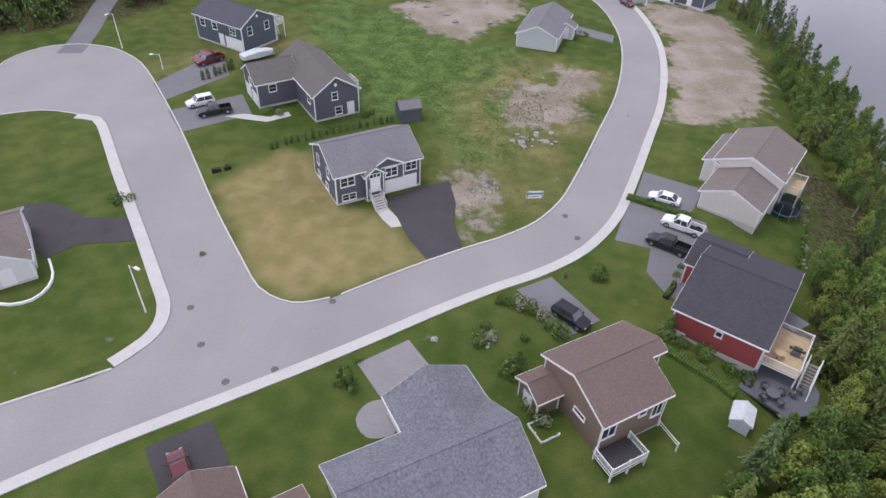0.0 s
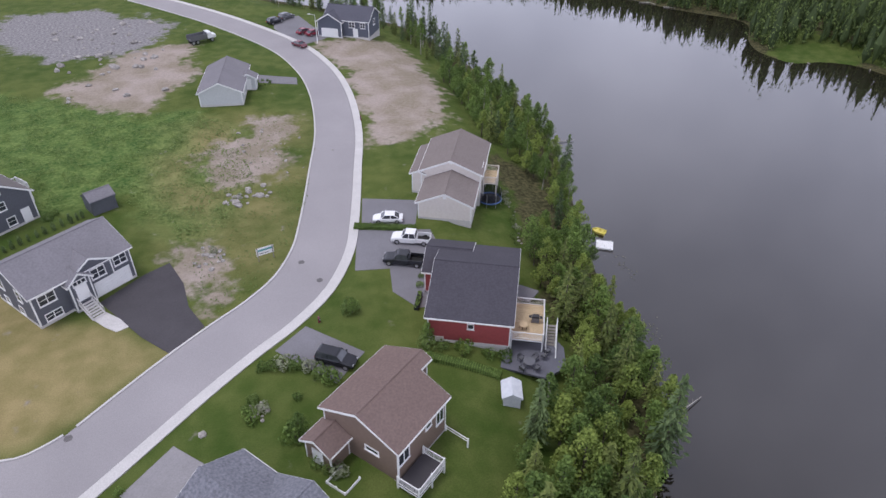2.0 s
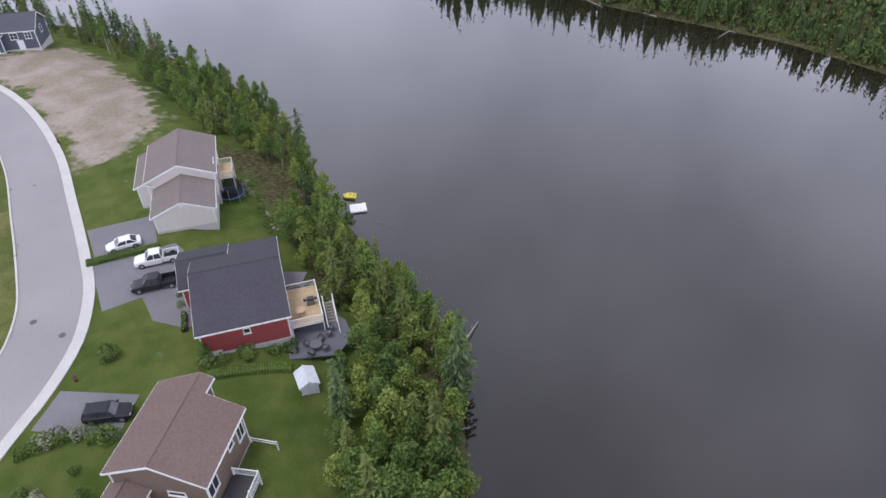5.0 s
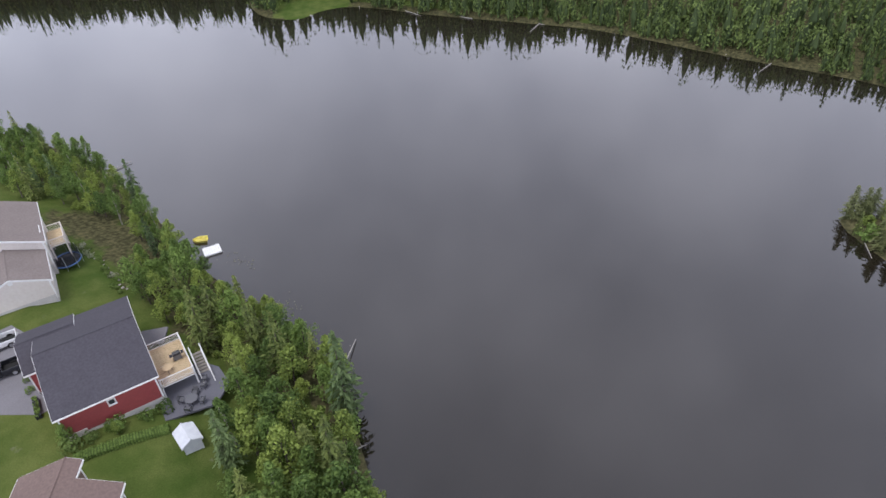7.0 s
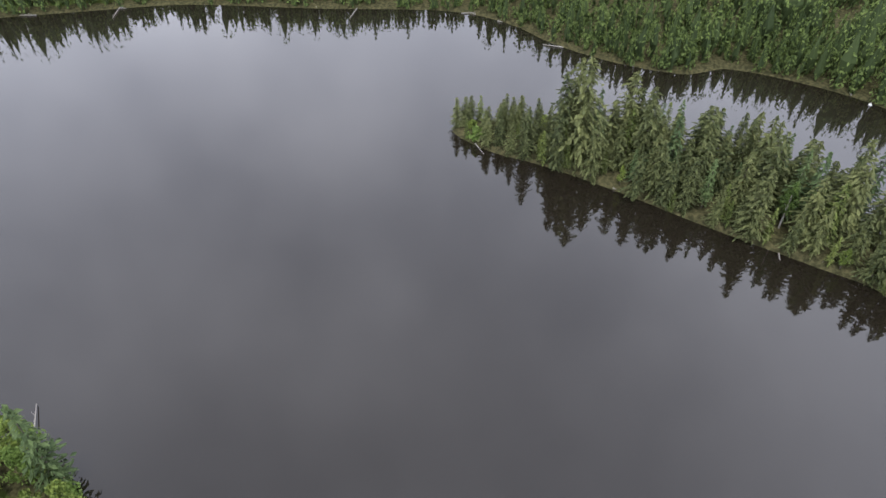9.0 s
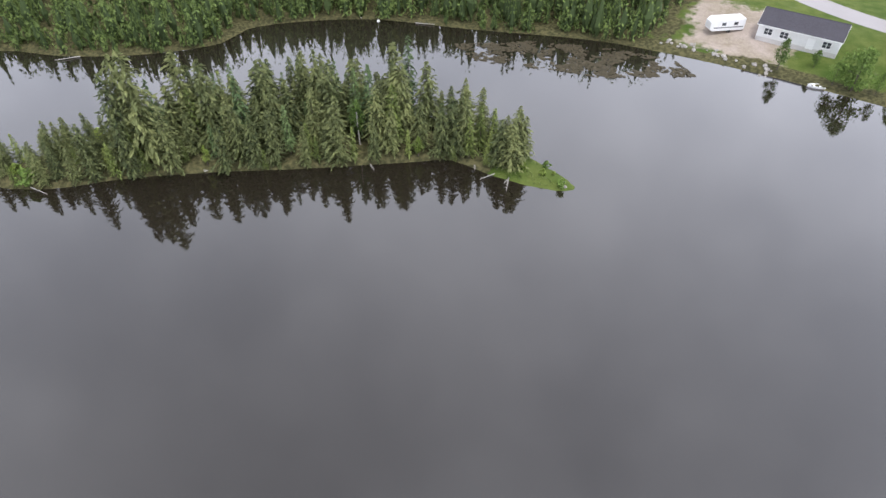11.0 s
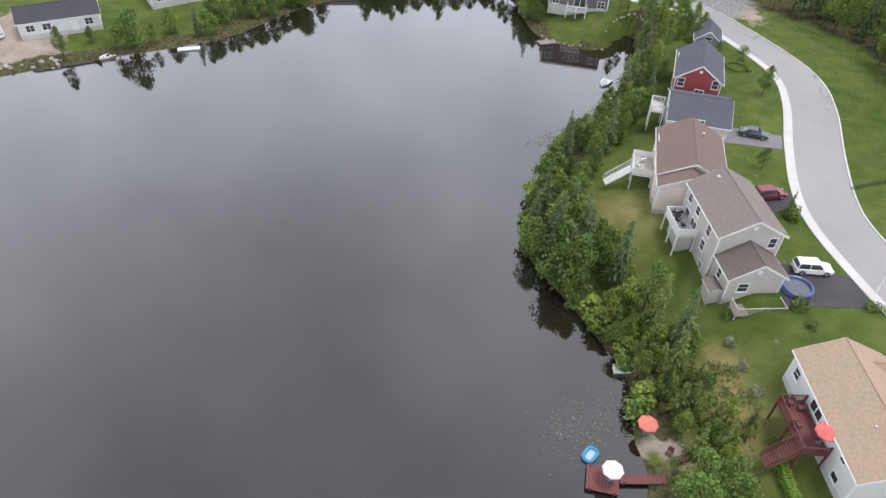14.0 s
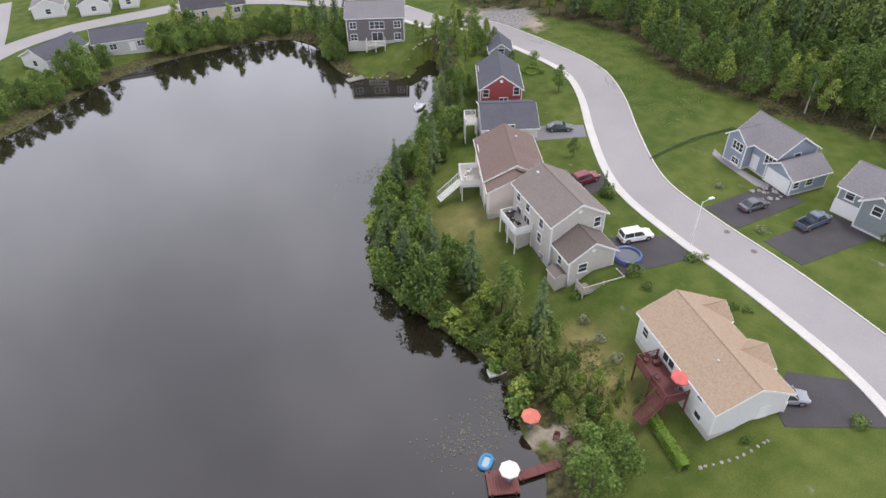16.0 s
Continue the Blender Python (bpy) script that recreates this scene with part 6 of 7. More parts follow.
def planter(x, y, z, ang, l):
    root = thing("planter", pose(x, y, z, 0, 0, ang), "long dark planter trough with low greenery", "planter", "planters")
    part("trough", boxes((-l / 2, l / 2, -0.3, -0.25, 0, 0.5), (-l / 2, l / 2, 0.25, 0.3, 0, 0.5), (-l / 2, -l / 2 + 0.05, -0.25, 0.25, 0, 0.5), (l / 2 - 0.05, l / 2, -0.25, 0.25, 0, 0.5), (-l / 2 + 0.05, l / 2 - 0.05, -0.25, 0.25, 0, 0.42)), p_black, root)
    r = np.random.default_rng(int(l * 10))
    c = np.stack([r.uniform(-l / 2, l / 2, 160), r.uniform(-0.25, 0.25, 160), r.uniform(0.45, 0.75, 160)], 1)
    new("greenery", leaf_mesh("greenery", c, r.normal(size=(160, 3)) + np.array([0, 0, 1.0]), 0.12, leaf_m, 0.7, 9)).parent = root


def planters():
    planter(-33.8, 81.0, hgt(-33.8, 81.0), 25, 1.3)
    planter(-32.4, 81.8, hgt(-32.4, 81.8), 35, 1.0)
    planter(27.4, 58.0, hgt(27.4, 58.0) + 0.05, 55, 3.0)


# stepped cream foundation along the sloping side of the red house
root = thing("stepped_foundation", pose(*at_wall(33.7, 54.7, -35, 0, 7.33), 5, 0, 0, -35), "cream stepped concrete foundation wall below red siding", "foundation")
for i in range(5):
    part("step", boxes((-4.8 + 1.92 * i, -4.8 + 1.92 * (i + 1) - 0.01, -0.06, 0.04, -3.5, 0.75 - 0.55 * i)), cream_m, root)
# edging and covered trailer by other gardens
ribbon("trim_garden_edge", [(-48.3, 59.9), (-46.6, 57.4), (-46.0, 55.1), (-46.7, 53.0), (-48.7, 52.1), (-51, 52.4)], 0, 0.25, 0.3, white_m, 0.4, "low white garden edging wall", "edging")


def covered_boat(x, y, ang):
    root = thing("covered_boat", pose(x, y, hgt(x, y), 0, 0, ang), "boat under a white tarpaulin on a trailer", "boat")
    bm = bmesh.new()
    loft(bm, [hull_ring(-3.2, 1.0, 0.7, 1.5), hull_ring(0, 1.15, 0.6, 1.9), hull_ring(2.4, 0.8, 0.7, 1.6), hull_ring(3.4, 0.2, 1.0, 1.4, 0.05)])
    part("tarpaulin", bm, tarp_m, root)
    part("trailer_frame", boxes((-2.6, 3.6, -0.5, 0.5, 0.4, 0.5)), metal_m, root)
    for s in (-1, 1):
        bm = bmesh.new()
        rod(bm, (-0.6, s * 0.8, 0.32), (-0.6, s * 1.0, 0.32), 0.32, sides=12)
        part("wheel", bm, tyre_m, root)


covered_boat(-37.6, 121.8, 38)


# ---- trees ----
rng = np.random.default_rng(7)


def leaf_mesh(name, centres, normals, size, mat, squash=0.62, seed=1, along=None, tone=None):
    """Many small four-cornered leaves or sprays, each its own island; along gives their long way."""
    r = np.random.default_rng(seed)
    n = len(centres)
    nv = normals / np.maximum(np.linalg.norm(normals, axis=1), 1e-6)[:, None]
    if along is None:
        t = np.cross(nv, r.normal(size=(n, 3)))
    else:
        t = along - nv * (along * nv).sum(1)[:, None]
    t /= np.maximum(np.linalg.norm(t, axis=1), 1e-6)[:, None]
    b = np.cross(nv, t)
    s = (size * r.uniform(0.6, 1.3, n))[:, None]
    bend = nv * s * 0.25
    v = np.stack([centres - t * s, centres - b * s * squash + bend, centres + t * s, centres + b * s * squash + bend], 1).reshape(-1, 3)
    f = np.arange(4 * n).reshape(n, 4)
    me = bpy.data.meshes.new(name)
    me.from_pydata(v.tolist(), [], f.tolist())
    if tone is not None:
        me.attributes.new("tone", "FLOAT", "POINT").data.foreach_set("value", np.repeat(tone, 4).astype(np.float32))
    me.materials.append(mat)
    return me


def mesh_of(bm, name, mat):
    me = bpy.data.meshes.new(name)
    bm.to_mesh(me)
    bm.free()
    me.materials.append(mat)
    return me


def broadleaf(seed, mat, h=7.0, rad=2.4, leaves=1250, size=0.182, low=0.26, bark=None, peak=0.35):
    """A tapered trunk with limbs and an uneven crown of separate leaf sprays."""
    r = np.random.default_rng(seed)
    bm = bmesh.new()
    lean = r.uniform(-0.35, 0.35, 2)
    top = Vector((lean[0], lean[1], h * 0.85))
    fork = Vector((lean[0] * 0.4, lean[1] * 0.4, h * 0.35))
    rod(bm, (0, 0, -0.4), fork, 0.15, 0.11, 7)
    rod(bm, fork, top, 0.11, 0.04, 6)
    lobes = []
    n = 26
    for i in range(n):
        u = (i + r.uniform(0, 1)) / n
        a = r.uniform(0, 2 * math.pi)
        wide = min(1.0, 0.45 + u / peak * 0.55) if u < peak else (1 - ((u - peak) / (1.02 - peak)) ** 1.25)
        z = h * (low + (0.97 - low) * u)
        q = rad * 0.72 * wide * r.uniform(0.45, 1.2)
        c = np.array([q * math.cos(a) + lean[0] * u, q * math.sin(a) + lean[1] * u, z])
        lobes.append((c, rad * (0.16 + 0.22 * wide) * r.uniform(0.7, 1.3)))
        if i % 3 == 0:
            rod(bm, fork.lerp(top, max(0, u - 0.3)), Vector(c), 0.045, 0.015, 5)
    per = leaves // len(lobes)
    cs, ns = [], []
    for c, lr in lobes:
        d = r.normal(size=(per, 3))
        d[:, 2] = d[:, 2] * 0.9 + 0.2
        d /= np.linalg.norm(d, axis=1)[:, None]
        cs.append(c + d * (lr * r.uniform(0.5, 1.25, per))[:, None] * np.array([1, 1, 1.05]))
        ns.append(d + r.normal(size=(per, 3)) * 0.5 + np.array([0, 0, 0.3]))
    return mesh_of(bm, "trunk", bark or bark_m), leaf_mesh("crown", np.concatenate(cs), np.concatenate(ns), size, mat, 0.7, seed)


def spruce(seed, mat, h=11.0, rad=1.9, size=0.34, low=0.1, full=1.0, ragged=0.25, shape=0.85):
    """A straight trunk with whorls of drooping boughs of needle sprays."""
    r = np.random.default_rng(seed)
    bm = bmesh.new()
    rod(bm, (0, 0, -0.4), (0, 0, h * 0.98), 0.16, 0.02, 6)
    cs, ns, al = [], [], []
    z = h * low
    sector = r.uniform(1 - ragged, 1 + ragged, 7)
    while z < h:
        t = (z - h * low) / (h * (1 - low))
        reach = rad * (1 - t) ** shape * r.uniform(1 - ragged, 1 + ragged * 0.7) + 0.1
        if t < 0.12:
            reach *= 0.7
        n = int(4 + 6 * (1 - t) * full)
        off = r.uniform(0, 6.28)
        for i in range(n):
            if r.uniform() < 0.12:
                continue
            a = off + 6.283 * i / n + r.normal() * 0.25
            ln = reach * r.uniform(0.65, 1.15) * sector[int(a * 7 / 6.2832) % 7]
            steps = max(1, int(ln / 0.4))
            d = np.array([math.cos(a), math.sin(a), 0])
            for k in range(steps):
                q = (k + 0.75) / steps
                p = d * ln * q + np.array([0, 0, z - 0.3 * ln * q * q + 0.05])
                side = np.array([-d[1], d[0], 0]) * r.normal() * 0.2 * (1.2 - q * 0.5)
                cs.append(p + side)
                ns.append(np.array([d[0] * 0.45, d[1] * 0.45, 0.9]) + r.normal(size=3) * 0.35)
                al.append(d + side * 1.5 + np.array([0, 0, -0.35]) + r.normal(size=3) * 0.3)
            if t < 0.7 and i % 3 == 0:
                rod(bm, (0, 0, z), tuple(d * ln * 0.8 + np.array([0, 0, z - 0.15 * ln])), 0.025, 0.008, 3)
        z += h * 0.0325 * (1.15 - 0.5 * t)
    cs.append(np.array([0, 0, h]))
    ns.append(np.array([1.0, 0, 0.1]))
    al.append(np.array([0, 0, 1.0]))
    return mesh_of(bm, "trunk", bark_m), leaf_mesh("crown", np.array(cs), np.array(ns), size * 1.26, mat, 0.44, seed, np.array(al))


def bare_tree(seed, h=9.0):
    r = np.random.default_rng(seed)
    bm = bmesh.new()
    rod(bm, (0, 0, -0.3), (0.2, 0.1, h), 0.12, 0.02, 6)
    for i in range(26):
        z = h * r.uniform(0.3, 0.95)
        a, l = r.uniform(0, 6.28), r.uniform(0.4, 1.3) * (1.1 - z / h)
        rod(bm, (0.2 * z / h, 0.1 * z / h, z), (l * math.cos(a), l * math.sin(a), z + r.uniform(-0.2, 0.3)), 0.03, 0.008, 3)
    return mesh_of(bm, "trunk", dead_m), None


KINDS = {
    "maple": [broadleaf(11 + i, leaf_m, 6.4 + 0.6 * i, 2.3 + 0.12 * i) for i in range(5)],
    "alder": [broadleaf(31 + i, leaf_bright_m, 6.0 + 0.6 * i, 1.7 + 0.12 * i, 1130, 0.173) for i in range(5)],
    "willow": [broadleaf(21 + i, leaf_m, 6.2 + 0.5 * i, 3.0 + 0.15 * i, 1900, 0.21, 0.1, None, 0.45) for i in range(4)],
    "bush": [broadleaf(61 + i, (leaf_m, leaf_bright_m)[i % 2], 4.6 + 0.5 * i, 3.2, 560, 0.5, 0.04, None, 0.4) for i in range(4)],
    "birch": [broadleaf(41 + i, leaf_m, 8.4 + 0.6 * i, 1.35 + 0.1 * i, 1100, 0.16, 0.36, birch_bark_m, 0.3) for i in range(4)],
    "spruce": [spruce(51 + i, needle_m, 10.5 + 0.8 * i, 1.85 + 0.12 * i) for i in range(4)],
    "larch": [spruce(71 + i, needle_lit_m, 9.0 + 0.6 * i, 1.75 + 0.12 * i, 0.32, 0.06, 0.9, 0.35) for i in range(5)],
    "island_spruce": [spruce(101 + i, needle_isle_m, 11.0 + 0.9 * i, 2.7 + 0.2 * i, 0.42, 0.02, 0.9, 0.42, 0.62) for i in range(5)],
    "dead_tree": [bare_tree(91 + i) for i in range(2)],
}
TREE_LABEL = {
    "maple": "mid-green broadleaf tree with a full uneven crown", "alder": "bright yellow-green broadleaf tree with a loose crown", "willow": "broad dense green bushy tree at the waterside", "bush": "low leafy bush leaning over the water", "birch": "slender pale-barked tree with a narrow green crown",
    "spruce": "dark green spruce with drooping boughs", "larch": "yellow-green young conifer with soft boughs", "dead_tree": "bare grey dead tree", "island_spruce": "olive-green island spruce with broad drooping boughs",
}


def tree(kind, x, y, size=1.0, z=None, group="lakeside trees", label=""):
    trunk, crown = KINDS[kind][int(rng.integers(len(KINDS[kind])))]
    root = thing({"dead_tree": "dead_tree", "island_spruce": "spruce_tree", "bush": "bush"}.get(kind, kind + "_tree"), pose(x, y, hgt(x, y) if z is None else z, 0, 0, rng.uniform(0, 360)) @ Matrix.Diagonal((size, size, size * rng.uniform(0.88, 1.15), 1)), label or TREE_LABEL[kind], "bush" if kind == "bush" else "tree", group)
    t = new("trunk", trunk)
    t.parent = root
    if crown:
        c = new("crown", crown)
        c.parent = root
    return root


def scatter(n, x0, x1, y0, y1, gap, test, taken):
    """Random places a gap apart that pass the test."""
    out = []
    X, Y = rng.uniform(x0, x1, n), rng.uniform(y0, y1, n)
    ok = test(X, Y)
    for x, y in zip(X[ok], Y[ok]):
        if all((x - a) ** 2 + (y - b) ** 2 > gap * gap for a, b in taken):
            taken.append((x, y))
            out.append((x, y))
    return out


KEEP = [  # yards, patios and buildings that stay free of trees
    [(58.5, 112), (61, 92), (62.5, 84), (60, 76), (53, 68), (46.5, 62.5), (44.6, 54.5), (42.0, 46), (39.0, 40.5), (32.5, 37), (25, 34), (17, 31), (5, 24), (-14, 24), (-14, 60), (40, 112)],
    [(-56.5, -53), (-50.5, -46.5), (-49.5, -37), (-51, -30), (-51, -22), (-48.5, -16), (-47, -10), (-45, -4), (-42, 0), (-60, 5), (-84, -40), (-71, -62)],
    [(-41, -18), (-34, -17), (-34, -8), (-40, -9)],
    [(56.5, 62), (61, 60), (65, 67), (60, 69)],
    [(-82, -66), (-72, -62), (-90, -52), (-104, -72), (-92, -82)],
]


def free(X, Y):
    ok = np.ones(X.shape, bool)
    for p in KEEP:
        ok &= ~inside(p, X, Y)
    return ok


taken = []


def grove(n, box4, gap, lo, hi, kinds, sizes, group, extra=None):
    """Trees in a band of the given distance from the water."""
    def test(X, Y):
        s, e = shore(X, Y)
        ok = (s > lo) & (s < hi) & free(X, Y)
        return ok & extra(X, Y) if extra else ok
    spots = scatter(n, *box4, gap, test, taken)
    if not spots:
        return
    Z = heights(np.array([p[0] for p in spots]), np.array([p[1] for p in spots]))
    for (x, y), z in zip(spots, Z):
        tree(str(rng.choice(list(kinds), p=list(kinds.values()))), x, y, rng.uniform(*sizes), z - 0.05, group)


# the near shore below the first houses
grove(700, (24, 52, 10, 36), 2.0, 0.2, 13, {"maple": 0.36, "alder": 0.36, "larch": 0.14, "spruce": 0.06, "birch": 0.08}, (0.62, 1.15), "trees on the near shore")
grove(900, (36, 66, 36, 66), 1.9, 0.2, 13.0, {"larch": 0.22, "alder": 0.36, "spruce": 0.07, "maple": 0.35}, (0.5, 0.9), "trees on the near shore")
grove(900, (48, 82, 60, 100), 1.9, 0.2, 15, {"alder": 0.2, "birch": 0.2, "larch": 0.14, "maple": 0.36, "spruce": 0.08, "dead_tree": 0.02}, (0.5, 0.8), "trees on the near shore")
grove(800, (56, 84, 100, 132), 1.9, 0.3, 15, {"alder": 0.2, "larch": 0.06, "birch": 0.14, "maple": 0.6}, (0.5, 0.78), "trees on the near shore")
grove(500, (50, 86, 132, 225), 1.9, 0.5, 10, {"spruce": 0.42, "birch": 0.36, "larch": 0.22}, (0.5, 0.85), "spruces and birches along the far reach of the shore")
grove(500, (38, 64, 34, 92), 1.5, 1.0, 16, {"bush": 1.0}, (0.16, 0.4), "undergrowth on the near shore")
grove(300, (-30, 26, -12, 20), 2.6, 0.3, 9, {"maple": 0.6, "alder": 0.4}, (0.8, 1.1), "trees on the near shore")
# the shore below the second row of houses
grove(400, (-52, -39, -47, -35), 2.1, 0.5, 8.5, {"maple": 0.4, "willow": 0.22, "spruce": 0.18, "alder": 0.2}, (0.74, 1.02), "trees on the second shore", lambda X, Y: Y < -38.5 - (X + 40.5) * 0.5)
grove(400, (-56, -40, -63, -47), 2.0, 1.4, 8.0, {"maple": 0.3, "willow": 0.3, "spruce": 0.15, "alder": 0.25}, (0.5, 0.82), "trees on the second shore")
tree("maple", -42.4, -37.6, 1.0, None, "trees on the second shore")
tree("maple", -42.2, -41.6, 1.05, None, "trees on the second shore")
for kind, x, y, s in (("maple", -47.8, -30.6, 0.95), ("larch", -46.4, -27.0, 0.9), ("alder", -45.8, -31.6, 0.95), ("alder", -44.6, -24.6, 0.85), ("maple", -42.4, -27.4, 0.6), ("larch", -43.6, -20.6, 0.8), ("spruce", -46.8, -23.6, 0.85),
                      ("maple", -43.4, -30.4, 0.5), ("alder", -48.4, -25.2, 0.7), ("alder", -47.6, -33.8, 0.6), ("larch", -41.8, -22.6, 0.55), ("alder", -42.2, -32.6, 0.35), ("maple", -44.6, -17.4, 0.55)):
    tree(kind, x, y, s, None, "trees on the second shore")
SLOPE = [(-40.6, -19), (-41.6, -28), (-44, -34), (-49, -31), (-48.6, -22), (-45.5, -13), (-41.5, -9), (-39.8, -10.5)]
grove(400, (-52, -39, -36, -8), 1.7, 0.3, 12, {"larch": 0.35, "alder": 0.35, "willow": 0.3}, (0.28, 0.62), "bushy young trees on the lakeside slope", lambda X, Y: inside(SLOPE, X, Y))
grove(700, (-90, -46, -98, -56), 1.9, 0.3, 8, {"maple": 0.45, "willow": 0.3, "alder": 0.1, "spruce": 0.15}, (0.52, 0.84), "trees on the second shore")
for x, y, s in ((-37.0, -9.2, 1.0), (-34.8, -6.6, 1.0), (-38.6, -5.8, 0.9), (-40.8, -8.2, 0.6)):
    tree("maple", x, y, s, None, "trees on the second shore")
for x, y, s in ((-44.2, -14.2, 0.5), (-45.3, -18.6, 0.5), (-43.0, -11.2, 0.5), (-47.0, -12.2, 0.35), (-42.6, -16.4, 0.55)):
    tree("larch", x, y, s, None, "trees on the second shore")
    tree("alder", x + 1.2, y + 0.8, s * 0.8, None, "trees on the second shore")
grove(250, (-108, -94, -104, -84), 2.4, 1.0, 12, {"maple": 0.6, "alder": 0.4}, (0.5, 0.8), "bushy trees by the cove")
grove(120, (-90, -78, -134, -116), 2.4, 0.5, 7, {"maple": 0.7, "spruce": 0.3}, (0.7, 0.95), "trees by the lawn point")
def far_gap(X, Y):
    return ~((X > -51) & (X < -41.5)) & ~((X > -26) & (X < -13) & (Y > -136))


grove(500, (-86, -12, -156, -128), 2.5, 0.3, 8, {"maple": 0.3, "willow": 0.6, "alder": 0.1}, (0.62, 1.12), "trees on the far southern shore", far_gap)
grove(60, (-8, 16, -138, -129), 4.5, 1.5, 7, {"maple": 0.6, "willow": 0.4}, (0.4, 0.8), "trees on the far southern shore")
tree("willow", 2.5, -130.6, 1.05, None, "trees on the far southern shore")
tree("spruce", -10.0, -132.0, 0.55, None, "trees on the far southern shore")
for x, y, q in ((-80.6, -117.6, 0.8), (-82.4, -121.0, 0.9), (-81.2, -114.0, 0.6)):
    tree("willow", x, y, q, None, "trees by the lawn point")


# the island
def on_isle(X, Y):
    return inside(ISLE, X, Y)


grove(1600, (36, 104, -82, -22), 2.0, 2.6, 12, {"island_spruce": 0.66, "spruce": 0.2, "larch": 0.06, "birch": 0.04, "dead_tree": 0.04}, (0.5, 1.1), "island trees", lambda X, Y: on_isle(X, Y) & (X > 49) & (X < 87))
grove(1600, (30, 104, -82, -22), 1.45, -0.1, 2.8, {"larch": 0.36, "island_spruce": 0.56, "alder": 0.08}, (0.36, 0.7), "island trees", lambda X, Y: (on_isle(X, Y) | (Y < 0)) & (X > 41) & (X < 88) & (Y > -82))
grove(400, (85, 102, -55, -22), 1.5, 0.1, 9, {"island_spruce": 0.75, "larch": 0.15, "bush": 0.1}, (0.3, 0.5), "island trees", on_isle)
grove(200, (36, 48, -82, -66), 1.6, 0.8, 9, {"island_spruce": 0.6, "maple": 0.2, "larch": 0.2}, (0.4, 0.75), "island trees", lambda X, Y: on_isle(X, Y) & (X > 38))
grove(60, (30, 42, -80, -69), 1.6, 0.4, 5, {"bush": 1.0}, (0.1, 0.26), "low bushes on the island's tip", on_isle)
# the edge of the woods across the street
grove(1500, (-150, -114, -70, 30), 2.6, 30, 999, {"alder": 0.28, "maple": 0.42, "birch": 0.2, "spruce": 0.1}, (0.75, 1.3), "edge of the woods", lambda X, Y: inside(WOODS[1], X, Y))
grove(320, (-156, -122, -120, -62), 3.0, 20, 999, {"alder": 0.4, "maple": 0.4, "spruce": 0.2}, (0.8, 1.3), "edge of the woods", lambda X, Y: inside(WOODS[1], X, Y))
# low bushes hanging over the water's edge
grove(1500, (-60, -34, -68, -10), 1.3, 0.1, 1.8, {"bush": 1.0}, (0.28, 0.58), "low bushes at the second shore's edge")
grove(1500, (26, 70, 14, 84), 1.3, 0.15, 1.5, {"bush": 1.0}, (0.2, 0.42), "low bushes at the near shore's edge")
# garden trees
for kind, x, y, s in (("maple", -96.7, -62.5, 0.72), ("maple", -79.3, -44.9, 0.5), ("spruce", -73.6, -34.6, 0.3), ("maple", -99.8, -77.6, 0.45),
                      ("maple", 19.3, 59.8, 0.32), ("maple", 25.4, 51.0, 0.4), ("alder", 28.0, 47.4, 0.3), ("maple", 8.0, 44.6, 0.45)):
    tree(kind, x, y, s, None, "garden trees", "small round garden tree on the lawn" if kind == "maple" else "")


# ---- far woods, as one mass each ----
forest_m = leaf_material("forest_leaves", (0.034, 0.058, 0.018), (0.2, 0.265, 0.075), 0.2, True)


